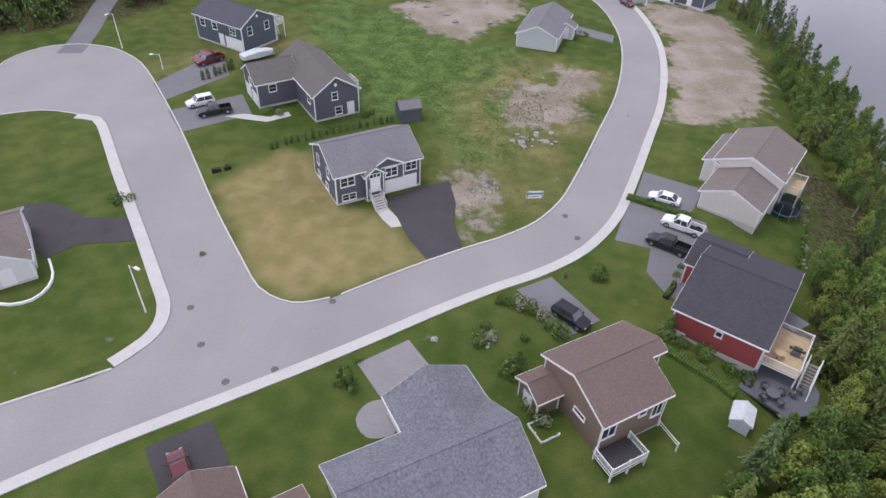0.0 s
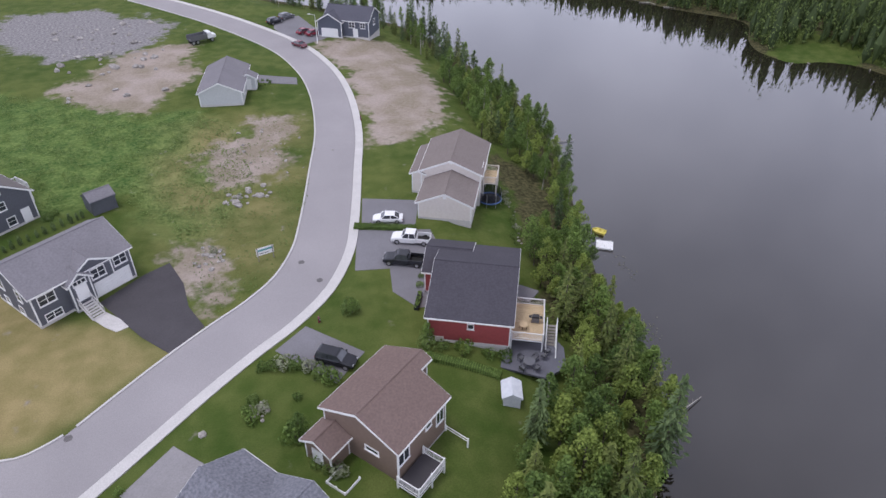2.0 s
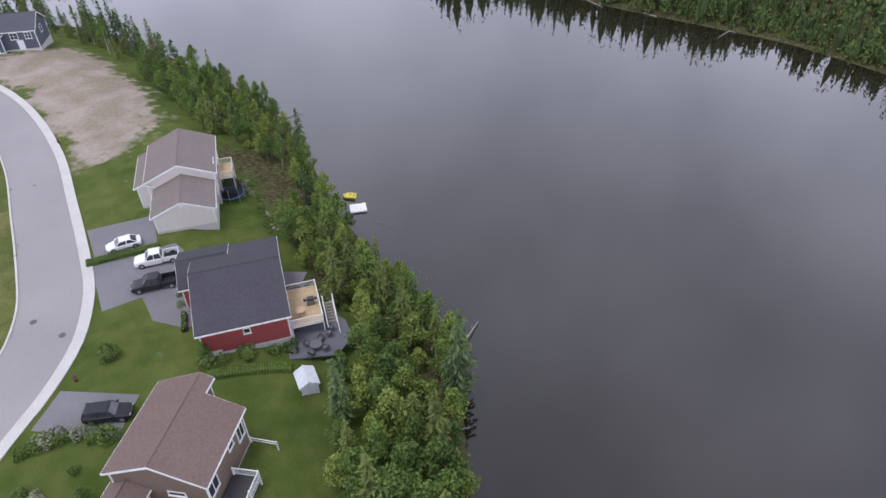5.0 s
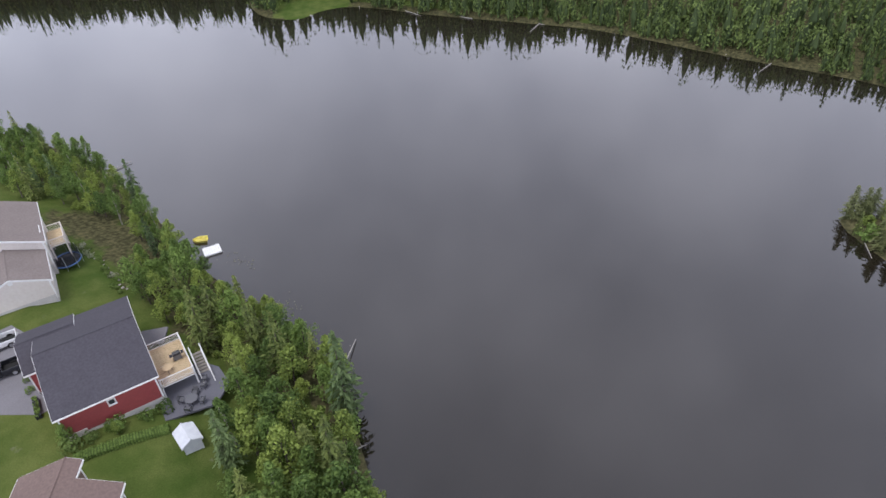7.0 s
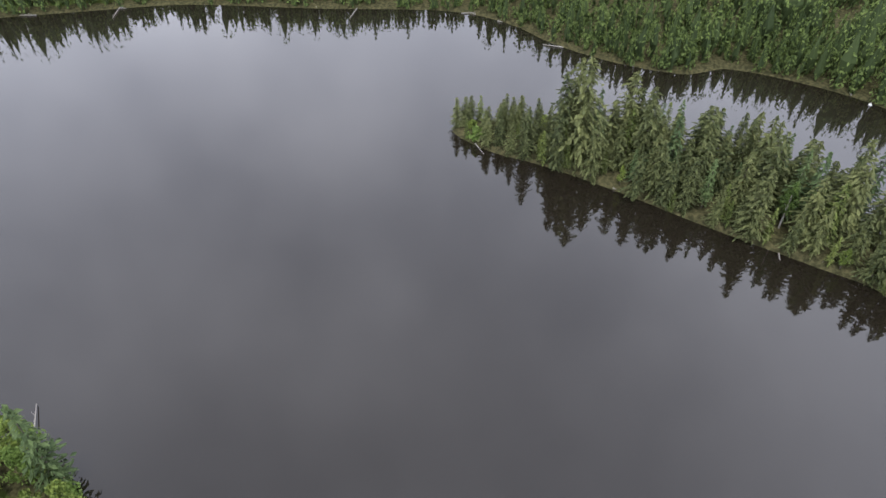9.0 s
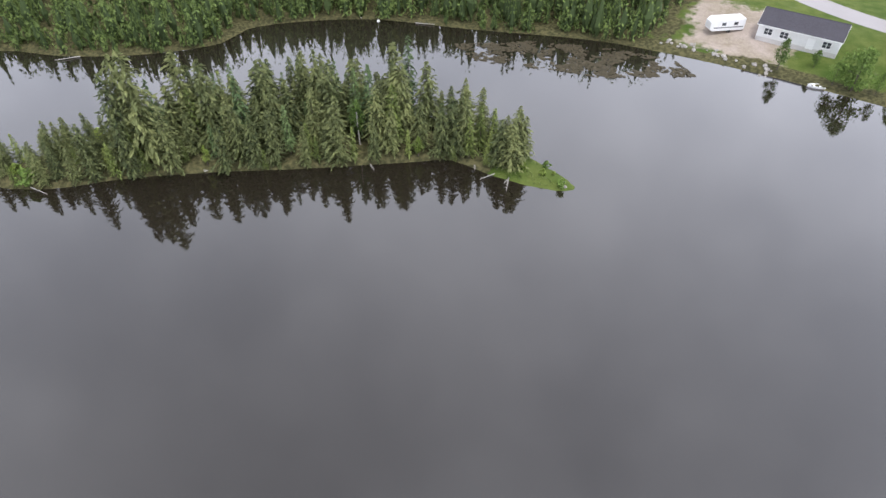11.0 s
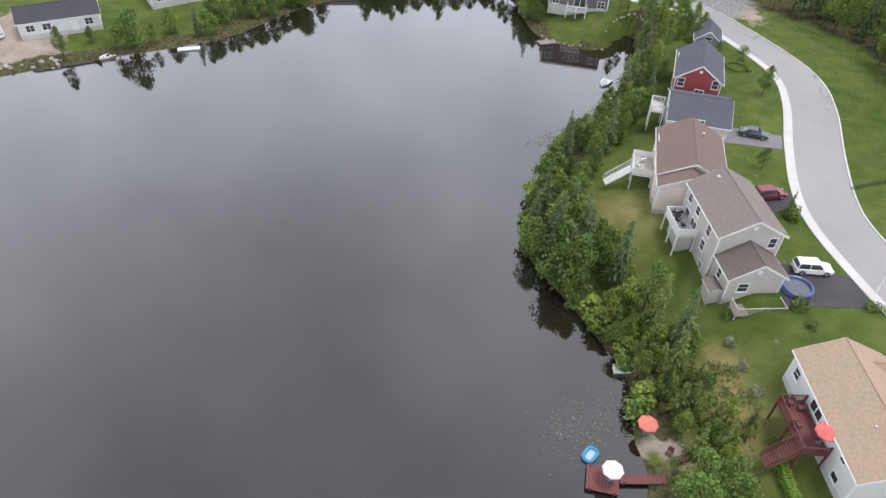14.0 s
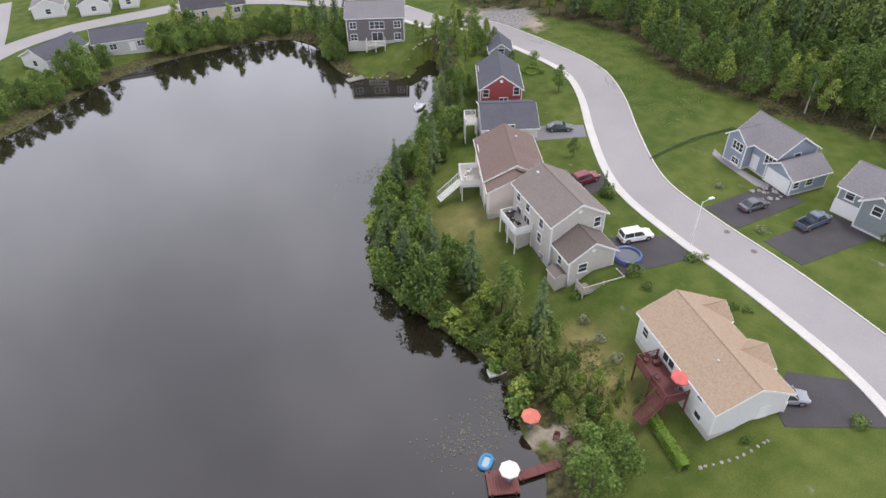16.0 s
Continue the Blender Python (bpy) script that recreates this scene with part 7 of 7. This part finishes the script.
def forest(label, spots, seed, bright=0.6, hmul=1.0, k=40, size=0.5, wide=1.0, lift=0.0, core=1.0):
    """Conifers, slender broadleaf trees and bushes of many sizes, thick and thin in patches."""
    r = np.random.default_rng(seed)
    cs, ns, al, tn, cv, cf = [], [], [], [], [], []
    Z = heights(spots[:, 0], spots[:, 1])
    for (x, y), z in zip(spots, Z):
        patch = noise.noise((x * 0.035, y * 0.035, seed))
        h = (3.2 + 6.5 * r.uniform() ** 1.6) * hmul * (1 + 0.35 * patch) * (1.35 if x > 0 and (y < -95 or y > 45) else 1.0)
        lean = r.normal(size=2) * 0.2
        leafy = r.uniform() < bright + 0.8 * patch
        u = r.uniform(0, 1, k)
        a = r.uniform(0, 6.283, k)
        if leafy:
            rad = wide * h * r.uniform(0.17, 0.28) * np.sqrt(np.clip(np.sin(np.pi * (0.1 + 0.86 * u)), 0.02, 1)) * r.uniform(0.55, 1.15, k)
            tone = r.uniform(0.3, 1.0) + 0.3 * patch + lift
            flat = 0.5
        else:
            u = u ** 1.25
            rad = h * r.uniform(0.15, 0.23) * (1 - u) * r.uniform(0.5, 1.15, k) + 0.05
            tone = r.uniform(-0.1, 0.5) + 0.2 * patch + lift
            flat = 0.25
        ca, sa = np.cos(a), np.sin(a)
        cs.append(np.stack([x + ca * rad + lean[0] * u, y + sa * rad + lean[1] * u, z + h * (0.06 + 0.98 * u)], 1))
        ns.append(np.stack([ca, sa, np.full(k, flat)], 1) + r.normal(size=(k, 3)) * 0.3)
        al.append(np.stack([-0.3 * ca, -0.3 * sa, np.full(k, 1.0)], 1) + r.normal(size=(k, 3)) * (0.9 if leafy else 0.4))
        tn.append(np.full(k, np.clip(tone, -0.2, 1.2)))
        # a loose filler spindle; its dark colour stands for shade inside the crown
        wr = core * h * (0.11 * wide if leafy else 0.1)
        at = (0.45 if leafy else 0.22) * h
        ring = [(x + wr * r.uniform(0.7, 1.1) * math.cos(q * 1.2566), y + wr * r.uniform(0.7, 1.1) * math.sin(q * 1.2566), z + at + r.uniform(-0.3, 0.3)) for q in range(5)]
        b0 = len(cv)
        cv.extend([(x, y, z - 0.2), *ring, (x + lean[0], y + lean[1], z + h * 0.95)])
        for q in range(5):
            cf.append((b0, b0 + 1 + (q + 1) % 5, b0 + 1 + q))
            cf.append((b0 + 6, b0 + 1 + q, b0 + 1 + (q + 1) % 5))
    root = thing("forest", pose(0, 0, 0), label, "forest", kind="stuff")
    new("canopy", leaf_mesh("canopy", np.concatenate(cs), np.concatenate(ns), size, forest_m, 0.5, seed, np.concatenate(al), np.concatenate(tn))).parent = root
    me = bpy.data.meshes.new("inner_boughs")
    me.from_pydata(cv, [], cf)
    me.materials.append(shaded_core_m)
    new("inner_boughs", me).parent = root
    return root


# dark filler that closes the crown gaps, shade put into its colour
shaded_core_m = leaf_material("inner_boughs", (0.034, 0.052, 0.018), (0.07, 0.1, 0.032), 0.0)


def fill(box4, n, test):
    X, Y = rng.uniform(box4[0], box4[1], n), rng.uniform(box4[2], box4[3], n)
    ok = test(X, Y)
    return np.stack([X[ok], Y[ok]], 1)


def east(near, far):
    def test(X, Y):
        s, e = shore(X, Y)
        glade = (((X - 119) / 8) ** 2 + ((Y + 120) / 7) ** 2 < 1) | inside(NORTH_LAWN, X, Y)
        return (s > near) & (e < -4) & ((X > 42 + 0.2 * np.abs(Y)) | ((Y < -110) & (X > 38))) & (s < far) & ~glade & ~((X < 92) & (Y > 10) & (Y < 238))
    return test


forest("mixed green trees crowding the far shore", fill((40, 215, -150, 285), 18600, east(0.2, 16)), 3, 0.55, 0.9, 50, 0.38, 1.15)
forest("mixed green forest of conifers and birches behind the far shore", fill((40, 250, -190, 290), 14400, east(16, 60)), 4, 0.55, 0.95, 26, 0.52, 1.15)
forest("dense broadleaf woods beyond the street", fill((-230, -140, -150, 60), 2300, lambda X, Y: inside(WOODS[1], X, Y) & (X < -146)), 5, 0.85, 1.45, 110, 0.4, 1.45, 0.36, 0.5)
forest("dense woods north-west of the turning circle", fill((-180, -60, 124, 230), 1300, lambda X, Y: inside(WOODS[2], X, Y) & (distance(TRACK, X, Y, False) > 5)), 6, 0.8, 1.2, 40, 0.5, 1.3)


# ---- shrubs, hedges, stones and plants on the water ----
def shrub_mesh(seed, mat, n=240, rx=0.7, rz=0.55, size=0.12):
    r = np.random.default_rng(seed)
    d = r.normal(size=(n, 3))
    d /= np.linalg.norm(d, axis=1)[:, None]
    lump = 1 + 0.25 * np.sin(3 * np.arctan2(d[:, 1], d[:, 0]) + seed) + r.normal(size=n) * 0.08
    c = d * np.array([rx, rx, rz]) * lump[:, None] + np.array([0, 0, rz * 0.9])
    return leaf_mesh("foliage", c, d + r.normal(size=(n, 3)) * 0.4, size, mat, 0.7, seed)


def stem_mesh(h):
    bm = bmesh.new()
    rod(bm, (0, 0, -0.2), (0, 0, h), 0.05, 0.02, 5)
    rod(bm, (0, 0, h * 0.3), (0.2, 0.1, h * 0.9), 0.03, 0.01, 4)
    return mesh_of(bm, "stem", bark_m)


SHRUBS = {
    "green": [shrub_mesh(201 + i, leaf_m) for i in range(3)], "lime": [shrub_mesh(211 + i, leaf_lime_m) for i in range(3)],
    "pale": [shrub_mesh(221 + i, leaf_pale_m) for i in range(2)],
    "cedar": [shrub_mesh(231 + i, needle_m, 220, 0.36, 0.95, 0.12) for i in range(3)],
}
STEM = stem_mesh(0.7)


def shrub(kind, x, y, s=1.0, group="garden shrubs"):
    lab = {"green": "rounded green garden shrub", "lime": "bright lime-green garden shrub", "pale": "pale flowering garden shrub in a bed", "cedar": "narrow upright cedar shrub in a hedge row"}[kind]
    root = thing("shrub" if kind != "cedar" else "cedar_shrub", pose(x, y, hgt(x, y), 0, 0, rng.uniform(0, 360)) @ Matrix.Diagonal((s, s, s * rng.uniform(0.85, 1.15), 1)), lab, "shrub", group)
    new("stem", STEM).parent = root
    new("foliage", SHRUBS[kind][int(rng.integers(len(SHRUBS[kind])))]).parent = root


hedge = spline([(-27.1, 88.0), (-25.3, 89.6), (-20.4, 92.4), (-15.4, 95.2), (-9.4, 98.0)], 1.05)
for x, y in hedge:
    shrub("cedar", x, y, rng.uniform(0.55, 0.8), "cedar hedge row")
for x, y in spline([(-45.2, 111.8), (-43.4, 113.6), (-41.2, 117.0)], 0.95):
    shrub("cedar", x, y, 0.95, "cedar hedge by the driveway")
for k, x, y, s in (("lime", 19.1, 60.1, 1.5), ("green", 7.6, 44.4, 1.7), ("lime", 25.0, 50.4, 1.4), ("green", 28.6, 48.0, 1.3), ("lime", 26.6, 49.4, 1.0), ("green", 31.0, 46.4, 1.0), ("green", 32.6, 45.4, 1.2),
                   ("lime", 8.0, 54.9, 1.1), ("pale", 9.2, 54.6, 1.3), ("lime", 10.4, 54.0, 1.3), ("green", 7.0, 55.2, 0.9), ("pale", 11.6, 53.0, 1.1), ("lime", 12.6, 51.6, 1.3), ("green", 13.4, 50.2, 1.4),
                   ("lime", 4.4, 49.9, 1.0), ("green", 4.2, 48.6, 1.1), ("pale", 5.6, 49.4, 1.0), ("lime", 5.0, 51.0, 0.8), ("green", 9.3, 49.4, 0.7), ("green", 8.8, 40.6, 1.2), ("lime", 9.4, 39.4, 0.9), ("pale", 10.2, 38.6, 1.2),
                   ("green", 9.4, 42.0, 0.9), ("green", -9.5, 42.6, 1.5), ("lime", -8.6, 41.8, 0.8), ("green", -8.6, 45.6, 0.6), ("green", -30.0, 62.0, 0.5), ("lime", -45.0, 72.6, 1.3), ("green", -43.4, 73.2, 0.9),
                   ("green", -53.0, 61.0, 0.9), ("green", -69.6, -17.8, 1.0), ("green", -71.0, -16.6, 0.7), ("lime", -62.0, -21.2, 1.4), ("green", -58.6, 7.4, 1.1), ("lime", -92.0, -2.0, 1.4), ("pale", -91.4, -0.6, 1.2),
                   ("green", -66.0, -8.0, 0.8), ("lime", -65.2, -9.4, 0.7), ("green", -74.4, -34.6, 1.6), ("green", -60.8, -18.4, 0.9), ("pale", -52.7, -21.5, 0.9), ("pale", -51.6, -18.3, 0.9), ("pale", -50.5, -15.0, 0.9),
                   ("green", -54.8, -24.6, 0.8), ("lime", -38.4, -12.6, 0.8), ("green", -103.0, -74.4, 0.9), ("green", -101.0, -70.4, 0.8), ("green", -49.2, 0.6, 0.6),
                   ("lime", -28.0, 113.0, 1.2), ("lime", -14.0, 99.6, 1.0), ("lime", -13.0, 100.6, 0.8), ("pale", -28.4, 99.2, 0.9), ("green", -30.6, 99.8, 1.1), ("green", 28.4, 48.6, 0.9), ("lime", 30.0, 62.6, 0.6), ("green", 29.0, 61.0, 0.7)):
    shrub(k, x, y, s)
for x, y in ((-88.0, -24.1), (-82.0, -14.6), (-70.4, -17.5), (6.4, 80.3), (-18.0, 109.5), (-17.4, 108.0)):
    shrub("pale", x, y, 0.8, "pale flowering shrubs on lawns")
for i in range(9):
    a = i * 0.7
    shrub("green", 28.2 + 1.7 * math.cos(a), 140.3 + 1.3 * math.sin(a), 0.45, "ring of low shrubs beside the bungalow")


for x, y in spline([(54.1, 81.2), (51.8, 75), (49.8, 70.6), (47.8, 67.1)], 0.9):
    shrub(str(rng.choice(["pale", "lime", "green"])), x + rng.normal() * 0.4, y + rng.normal() * 0.3, rng.uniform(0.35, 0.7), "planted bed behind the cream house")
for x, y in ((-106.1, -77.0), (-74.1, -34.0)):
    shrub("green", x, y, 1.3)
shrub("pale", -77.0, -72.0, 0.8)
for i in range(14):
    shrub("green", -44.5 + rng.normal() * 2.6, -15.5 + rng.normal() * 3.6, rng.uniform(0.4, 1.0), "low bushes on the lakeside slope")


def box_hedge(label, pts, w, h, mat, seed):
    p = spline(pts, 0.25)
    r = np.random.default_rng(seed)
    d = np.gradient(p, axis=0)
    d /= np.linalg.norm(d, axis=1)[:, None]
    z = heights(p[:, 0], p[:, 1])
    cs, ns = [], []
    for i in range(len(p)):
        for _ in range(58):
            u, v = r.uniform(-1, 1), r.uniform(0, 1)
            side = r.integers(3)
            if side == 0:
                v, nn = 1.0, (0, 0, 1)
            else:
                u = 1.0 if side == 1 else -1.0
                nn = (-d[i, 1] * u, d[i, 0] * u, 0.2)
            q = p[i] + np.array([-d[i, 1], d[i, 0]]) * u * w / 2 * r.uniform(0.85, 1.1)
            cs.append((q[0], q[1], z[i] + v * h * r.uniform(0.9, 1.1)))
            ns.append(np.array(nn) + r.normal(size=3) * 0.35)
    root = thing("hedge", pose(0, 0, 0), label, "hedge")
    new("foliage", leaf_mesh("foliage", np.array(cs), np.array(ns), 0.13, mat, 0.7, seed)).parent = root
    bm = bmesh.new()
    for i in range(0, len(p), 3):
        rod(bm, (*p[i], z[i] - 0.1), (*p[i], z[i] + h * 0.85), 0.04, 0.02, 4)
    new("stems", mesh_of(bm, "stems", bark_m)).parent = root
    bm = bmesh.new()
    rows = []
    for i in range(len(p)):
        nn = np.array([-d[i, 1], d[i, 0]]) * w * 0.42
        rows.append([bm.verts.new((*(p[i] + nn * k), z[i] + v * h * 0.9)) for k, v in ((-1, -0.1), (-1, 0.9), (0, 1.0), (1, 0.9), (1, -0.1))])
    for a, b in zip(rows, rows[1:]):
        for k in range(4):
            bm.faces.new((a[k], b[k], b[k + 1], a[k + 1]))
    new("dense_core", mesh_of(bm, "dense_core", mat)).parent = root


planters()
hedge_m = leaf_material("bright_hedge_leaves", (0.12, 0.2, 0.03), (0.3, 0.43, 0.08))
box_hedge("trimmed lime-green hedge beside a garden path", [(-46.6, -8.3), (-45.3, -5.8), (-43.3, -2.0)], 0.9, 1.1, hedge_m, 301)
box_hedge("low dark green hedge below the red house", [(24.0, 49.0), (26.8, 46.5), (30.6, 43.2)], 1.0, 0.5, leaf_m, 302)
ring = [(-100.3 + 1.8 * math.cos(i * 0.6981), -72.6 + 1.8 * math.sin(i * 0.6981)) for i in range(10)]
box_hedge("ring of clipped yellow-green edging plants on a lawn", ring, 0.5, 0.3, hedge_m, 304)
box_hedge("low green hedge between two driveways", [(26.2, 77.6), (29.6, 75.8), (34.0, 73.2)], 1.0, 0.6, leaf_m, 303)


def stone_mesh(seed):
    r = np.random.default_rng(seed)
    bm = bmesh.new()
    bmesh.ops.create_icosphere(bm, subdivisions=1, radius=0.5)
    for v in bm.verts:
        v.co *= r.uniform(0.75, 1.2)
        v.co.z *= 0.65
    return mesh_of(bm, "stone", rock_m)


STONES = [stone_mesh(401 + i) for i in range(5)]


def stone(x, y, s, label="grey weathered boulder on the ground", group="boulders", z=None):
    ob = new("boulder", STONES[int(rng.integers(5))])
    ob.matrix_world = pose(x, y, (hgt(x, y) if z is None else z) + 0.1 * s, 0, 0, rng.uniform(0, 360)) @ Matrix.Diagonal((s * rng.uniform(0.8, 1.3), s * rng.uniform(0.8, 1.2), s, 1))
    tagged(ob, label, "boulder", group)


for i in range(34):
    stone(14.0 + rng.normal() * 2.2, 93.6 + rng.normal() * 1.0, rng.uniform(0.4, 1.3), "grey boulder in a rock pile on the lot", "rock pile")
for i in range(20):
    stone(22.5 + rng.normal() * 4, 108 + rng.normal() * 6, rng.uniform(0.25, 0.7), "small stone on the bare lot", "scattered stones")
for i in range(26):
    stone(5.6 + rng.normal() * 1.2, 79.6 + rng.normal() * 1.8, rng.uniform(0.25, 0.8), "pale stone in a heap beside the driveway", "stone heap")
for i in range(60):
    stone(rng.uniform(-12, 12), rng.uniform(145, 200), rng.uniform(0.6, 2.0), "grey boulder strewn over the cleared lot", "cleared lot boulders")
for x, y in spline([(-44.4, -1.0), (-46.6, 0.6), (-48.6, 1.6), (-50.4, 2.2)], 0.6):
    stone(x, y, 0.4, "pale edging stone along a garden bed", "edging stones")
for i in range(30):
    stone(5.2 + rng.normal() * 0.5, 49.6 + rng.normal() * 0.5, rng.uniform(0.25, 0.6), "pale stone in a rock garden", "rock garden stones")
stone(-0.6, 48.9, 0.9, "white-topped boulder on the lawn", "boulders")
for x, y in ((30.4, -74.5), (31.0, -75.2)):
    stone(x, y, 0.9, "pale boulder at the island's tip", "boulders", 0.2)
for i in range(12):
    stone(-92.1 + rng.normal() * 0.9, -18.0 + rng.normal() * 0.9, rng.uniform(0.4, 0.9), "tan stone in a garden bed by the driveway", "driveway bed stones")
for x, y in spline([(54.6, 80.6), (52.2, 75), (48.4, 67)], 1.1):
    stone(x + rng.normal() * 0.3, y, rng.uniform(0.25, 0.5), "pale stone edging a planted bed", "bed stones")
for x, y in spline([(-78.8, -107), (-83, -100.4), (-88, -97.6), (-93, -100.6), (-98, -102), (-98.2, -98)], 1.0):
    stone(x + rng.normal() * 0.4, y + rng.normal() * 0.4, rng.uniform(0.3, 0.75), "grey boulder along the lawn point's bank", "bank boulders")
for i in range(30):
    stone(rng.uniform(16, 38), -130 + rng.normal() * 1.0, rng.uniform(0.5, 1.3), "grey boulder along the far gravel bank", "bank boulders")
for i in range(46):
    t = rng.integers(len(LAKE))
    x, y = LAKE[t]
    if -60 < y < 120 and x < 90:
        stone(x + rng.normal() * 0.6, y + rng.normal() * 0.6, rng.uniform(0.4, 0.9), "wet grey stone at the water's edge", "shore stones")


def log(label, a, b, r0, r1):
    bm = bmesh.new()
    rod(bm, a, b, r0, r1, 7)
    for t in (0.35, 0.6, 0.8):
        p = Vector(a).lerp(Vector(b), t)
        rod(bm, p, p + Vector((0.2, 0.3, 0.35)), 0.04, 0.01, 4)
    ob = obj("fallen_log", bm, dead_m)
    tagged(ob, label, "log", "fallen logs")


log("bare grey fallen log reaching over the lake", (43.6, 31.4, 1.2), (52.2, 33.2, 0.25), 0.12, 0.05)
log("short grey log at the water's edge", (36.4, 26.2, 0.5), (38.6, 24.7, 0.1), 0.1, 0.05)
for i in range(22):
    t = 2 + int(rng.integers(len(ISLE) - 4))
    x, y = ISLE[t]
    if x < 36:
        continue
    log("bleached driftwood log along the island's edge", (x + rng.normal() * 0.4, y + rng.normal() * 0.4, 0.15), (x + rng.normal() * 1.6, y + rng.normal() * 1.6, 0.2), 0.09, 0.04)
for i in range(60):
    t = int(rng.integers(len(LAKE)))
    x, y = LAKE[t]
    if x > 60 and y < 200:
        log("bleached driftwood log on the far forest shore", (x + rng.normal() * 0.5, y + rng.normal() * 0.5, 0.15), (x + rng.normal() * 2.6, y + rng.normal() * 2.6, 0.25), 0.12, 0.05)


def floating(label, spots, size, mat, seed):
    r = np.random.default_rng(seed)
    c = np.concatenate([spots + 0.0, np.full((len(spots), 1), 0.015)], 1)
    nn = np.tile([0, 0, 1.0], (len(spots), 1)) + r.normal(size=(len(spots), 3)) * 0.08
    return tagged(new("lily_pads", leaf_mesh("lily_pads", c, nn, size, mat, 0.9, seed)), label, "water plants", kind="stuff")


def blot(cx, cy, sx, sy, n):
    return np.stack([cx + rng.normal(size=n) * sx, cy + rng.normal(size=n) * sy], 1)


lily_m = leaf_material("lily_leaves", (0.08, 0.085, 0.06), (0.2, 0.19, 0.15), 0.0)
weed_m = leaf_material("brown_water_weed", (0.026, 0.023, 0.013), (0.105, 0.086, 0.052), 0.0)
floating("scattered pale lily pads floating on the lake", np.concatenate([blot(-32.5, -20, 2.4, 1.6, 230), blot(-37.5, -21, 0.9, 1.4, 90), blot(-58, -70.5, 3.0, 1.0, 120), blot(55, 46, 0.8, 1.6, 30), blot(61, 58, 0.8, 1.6, 30)]), 0.13, lily_m, 501)
WEED_BED = [(72, -104), (62.5, -100), (51, -106), (41, -109), (27, -120), (33, -124), (45, -121.5), (60, -114.5)]
weeds = np.stack([rng.uniform(26, 73, 22000), rng.uniform(-125, -99, 22000)], 1)
thick = np.array([noise.noise((x * 0.22, y * 0.22, 4)) + 0.5 * noise.noise((x * 0.9, y * 0.9, 9)) for x, y in weeds])
weeds = weeds[inside(WEED_BED, weeds[:, 0], weeds[:, 1]) & inside(LAKE, weeds[:, 0], weeds[:, 1]) & (thick > -0.02)]
floating("brown and olive weed beds floating in the shallow bay", weeds, 0.26, weed_m, 502)


furrow = spline([(-88.1, -35.9), (-94.0, -35.4), (-100, -34.2), (-107, -32.0)], 0.05)
furrow = np.repeat(furrow, 5, 0) + rng.normal(size=(len(furrow) * 5, 2)) * 0.16
leafy_n = np.tile([0, 0, 1.0], (len(furrow), 1)) + rng.normal(size=(len(furrow), 3)) * 0.4
tagged(new("weeds", leaf_mesh("weeds", np.concatenate([furrow, (heights(furrow[:, 0], furrow[:, 1]) + 0.1)[:, None]], 1), leafy_n, 0.15, needle_m, 0.6, 77)), "dark weeds growing in a narrow ditch across the lawn", "weeds", kind="stuff")


def tufts(label, poly, n, size, mat, seed, h=0.35):
    """Uneven tall weeds over a meadow."""
    r = np.random.default_rng(seed)
    p = np.array(poly, float)
    X, Y = r.uniform(p[:, 0].min(), p[:, 0].max(), n), r.uniform(p[:, 1].min(), p[:, 1].max(), n)
    lump = np.array([noise.noise((x * 0.35, y * 0.35, seed)) for x, y in zip(X, Y)])
    ok = inside(poly, X, Y) & (shore(X, Y)[0] > 0.4) & (lump > r.normal(size=n) * 0.25)
    X, Y, lump = X[ok], Y[ok], lump[ok]
    c = np.stack([X, Y, heights(X, Y) + h * (0.3 + np.clip(lump, 0, 1)) * r.uniform(0.3, 1.4, len(X))], 1)
    nn = np.stack([r.normal(size=len(X)) * 0.35, r.normal(size=len(X)) * 0.35, np.full(len(X), 1.0)], 1)
    return tagged(new("weeds", leaf_mesh("weeds", c, nn, size, mat, 0.6, seed)), label, "weeds", kind="stuff")


tufts("lush bright green weeds over the meadow", WILD[0], 30000, 0.17, leaf_lime_m, 601, 0.55)
tufts("rough green weeds on the slope below the houses", ROUGH[1], 3500, 0.16, leaf_m, 602, 0.4)
tufts("fresh green grass tufts on the island's tip", TIP_LAWN, 900, 0.18, needle_lit_m, 605, 0.2)
tufts("rough grass tufts over the meadow beside the woods", [(-112, -88), (-127, -90), (-131, -70), (-119, -53), (-117, -42), (-98, -38), (-103, -54), (-114, -68)], 7000, 0.14, leaf_lime_m, 606, 0.25)
tufts("rough weeds around the bare lot", ROUGH[0], 6000, 0.14, leaf_lime_m, 604, 0.25)
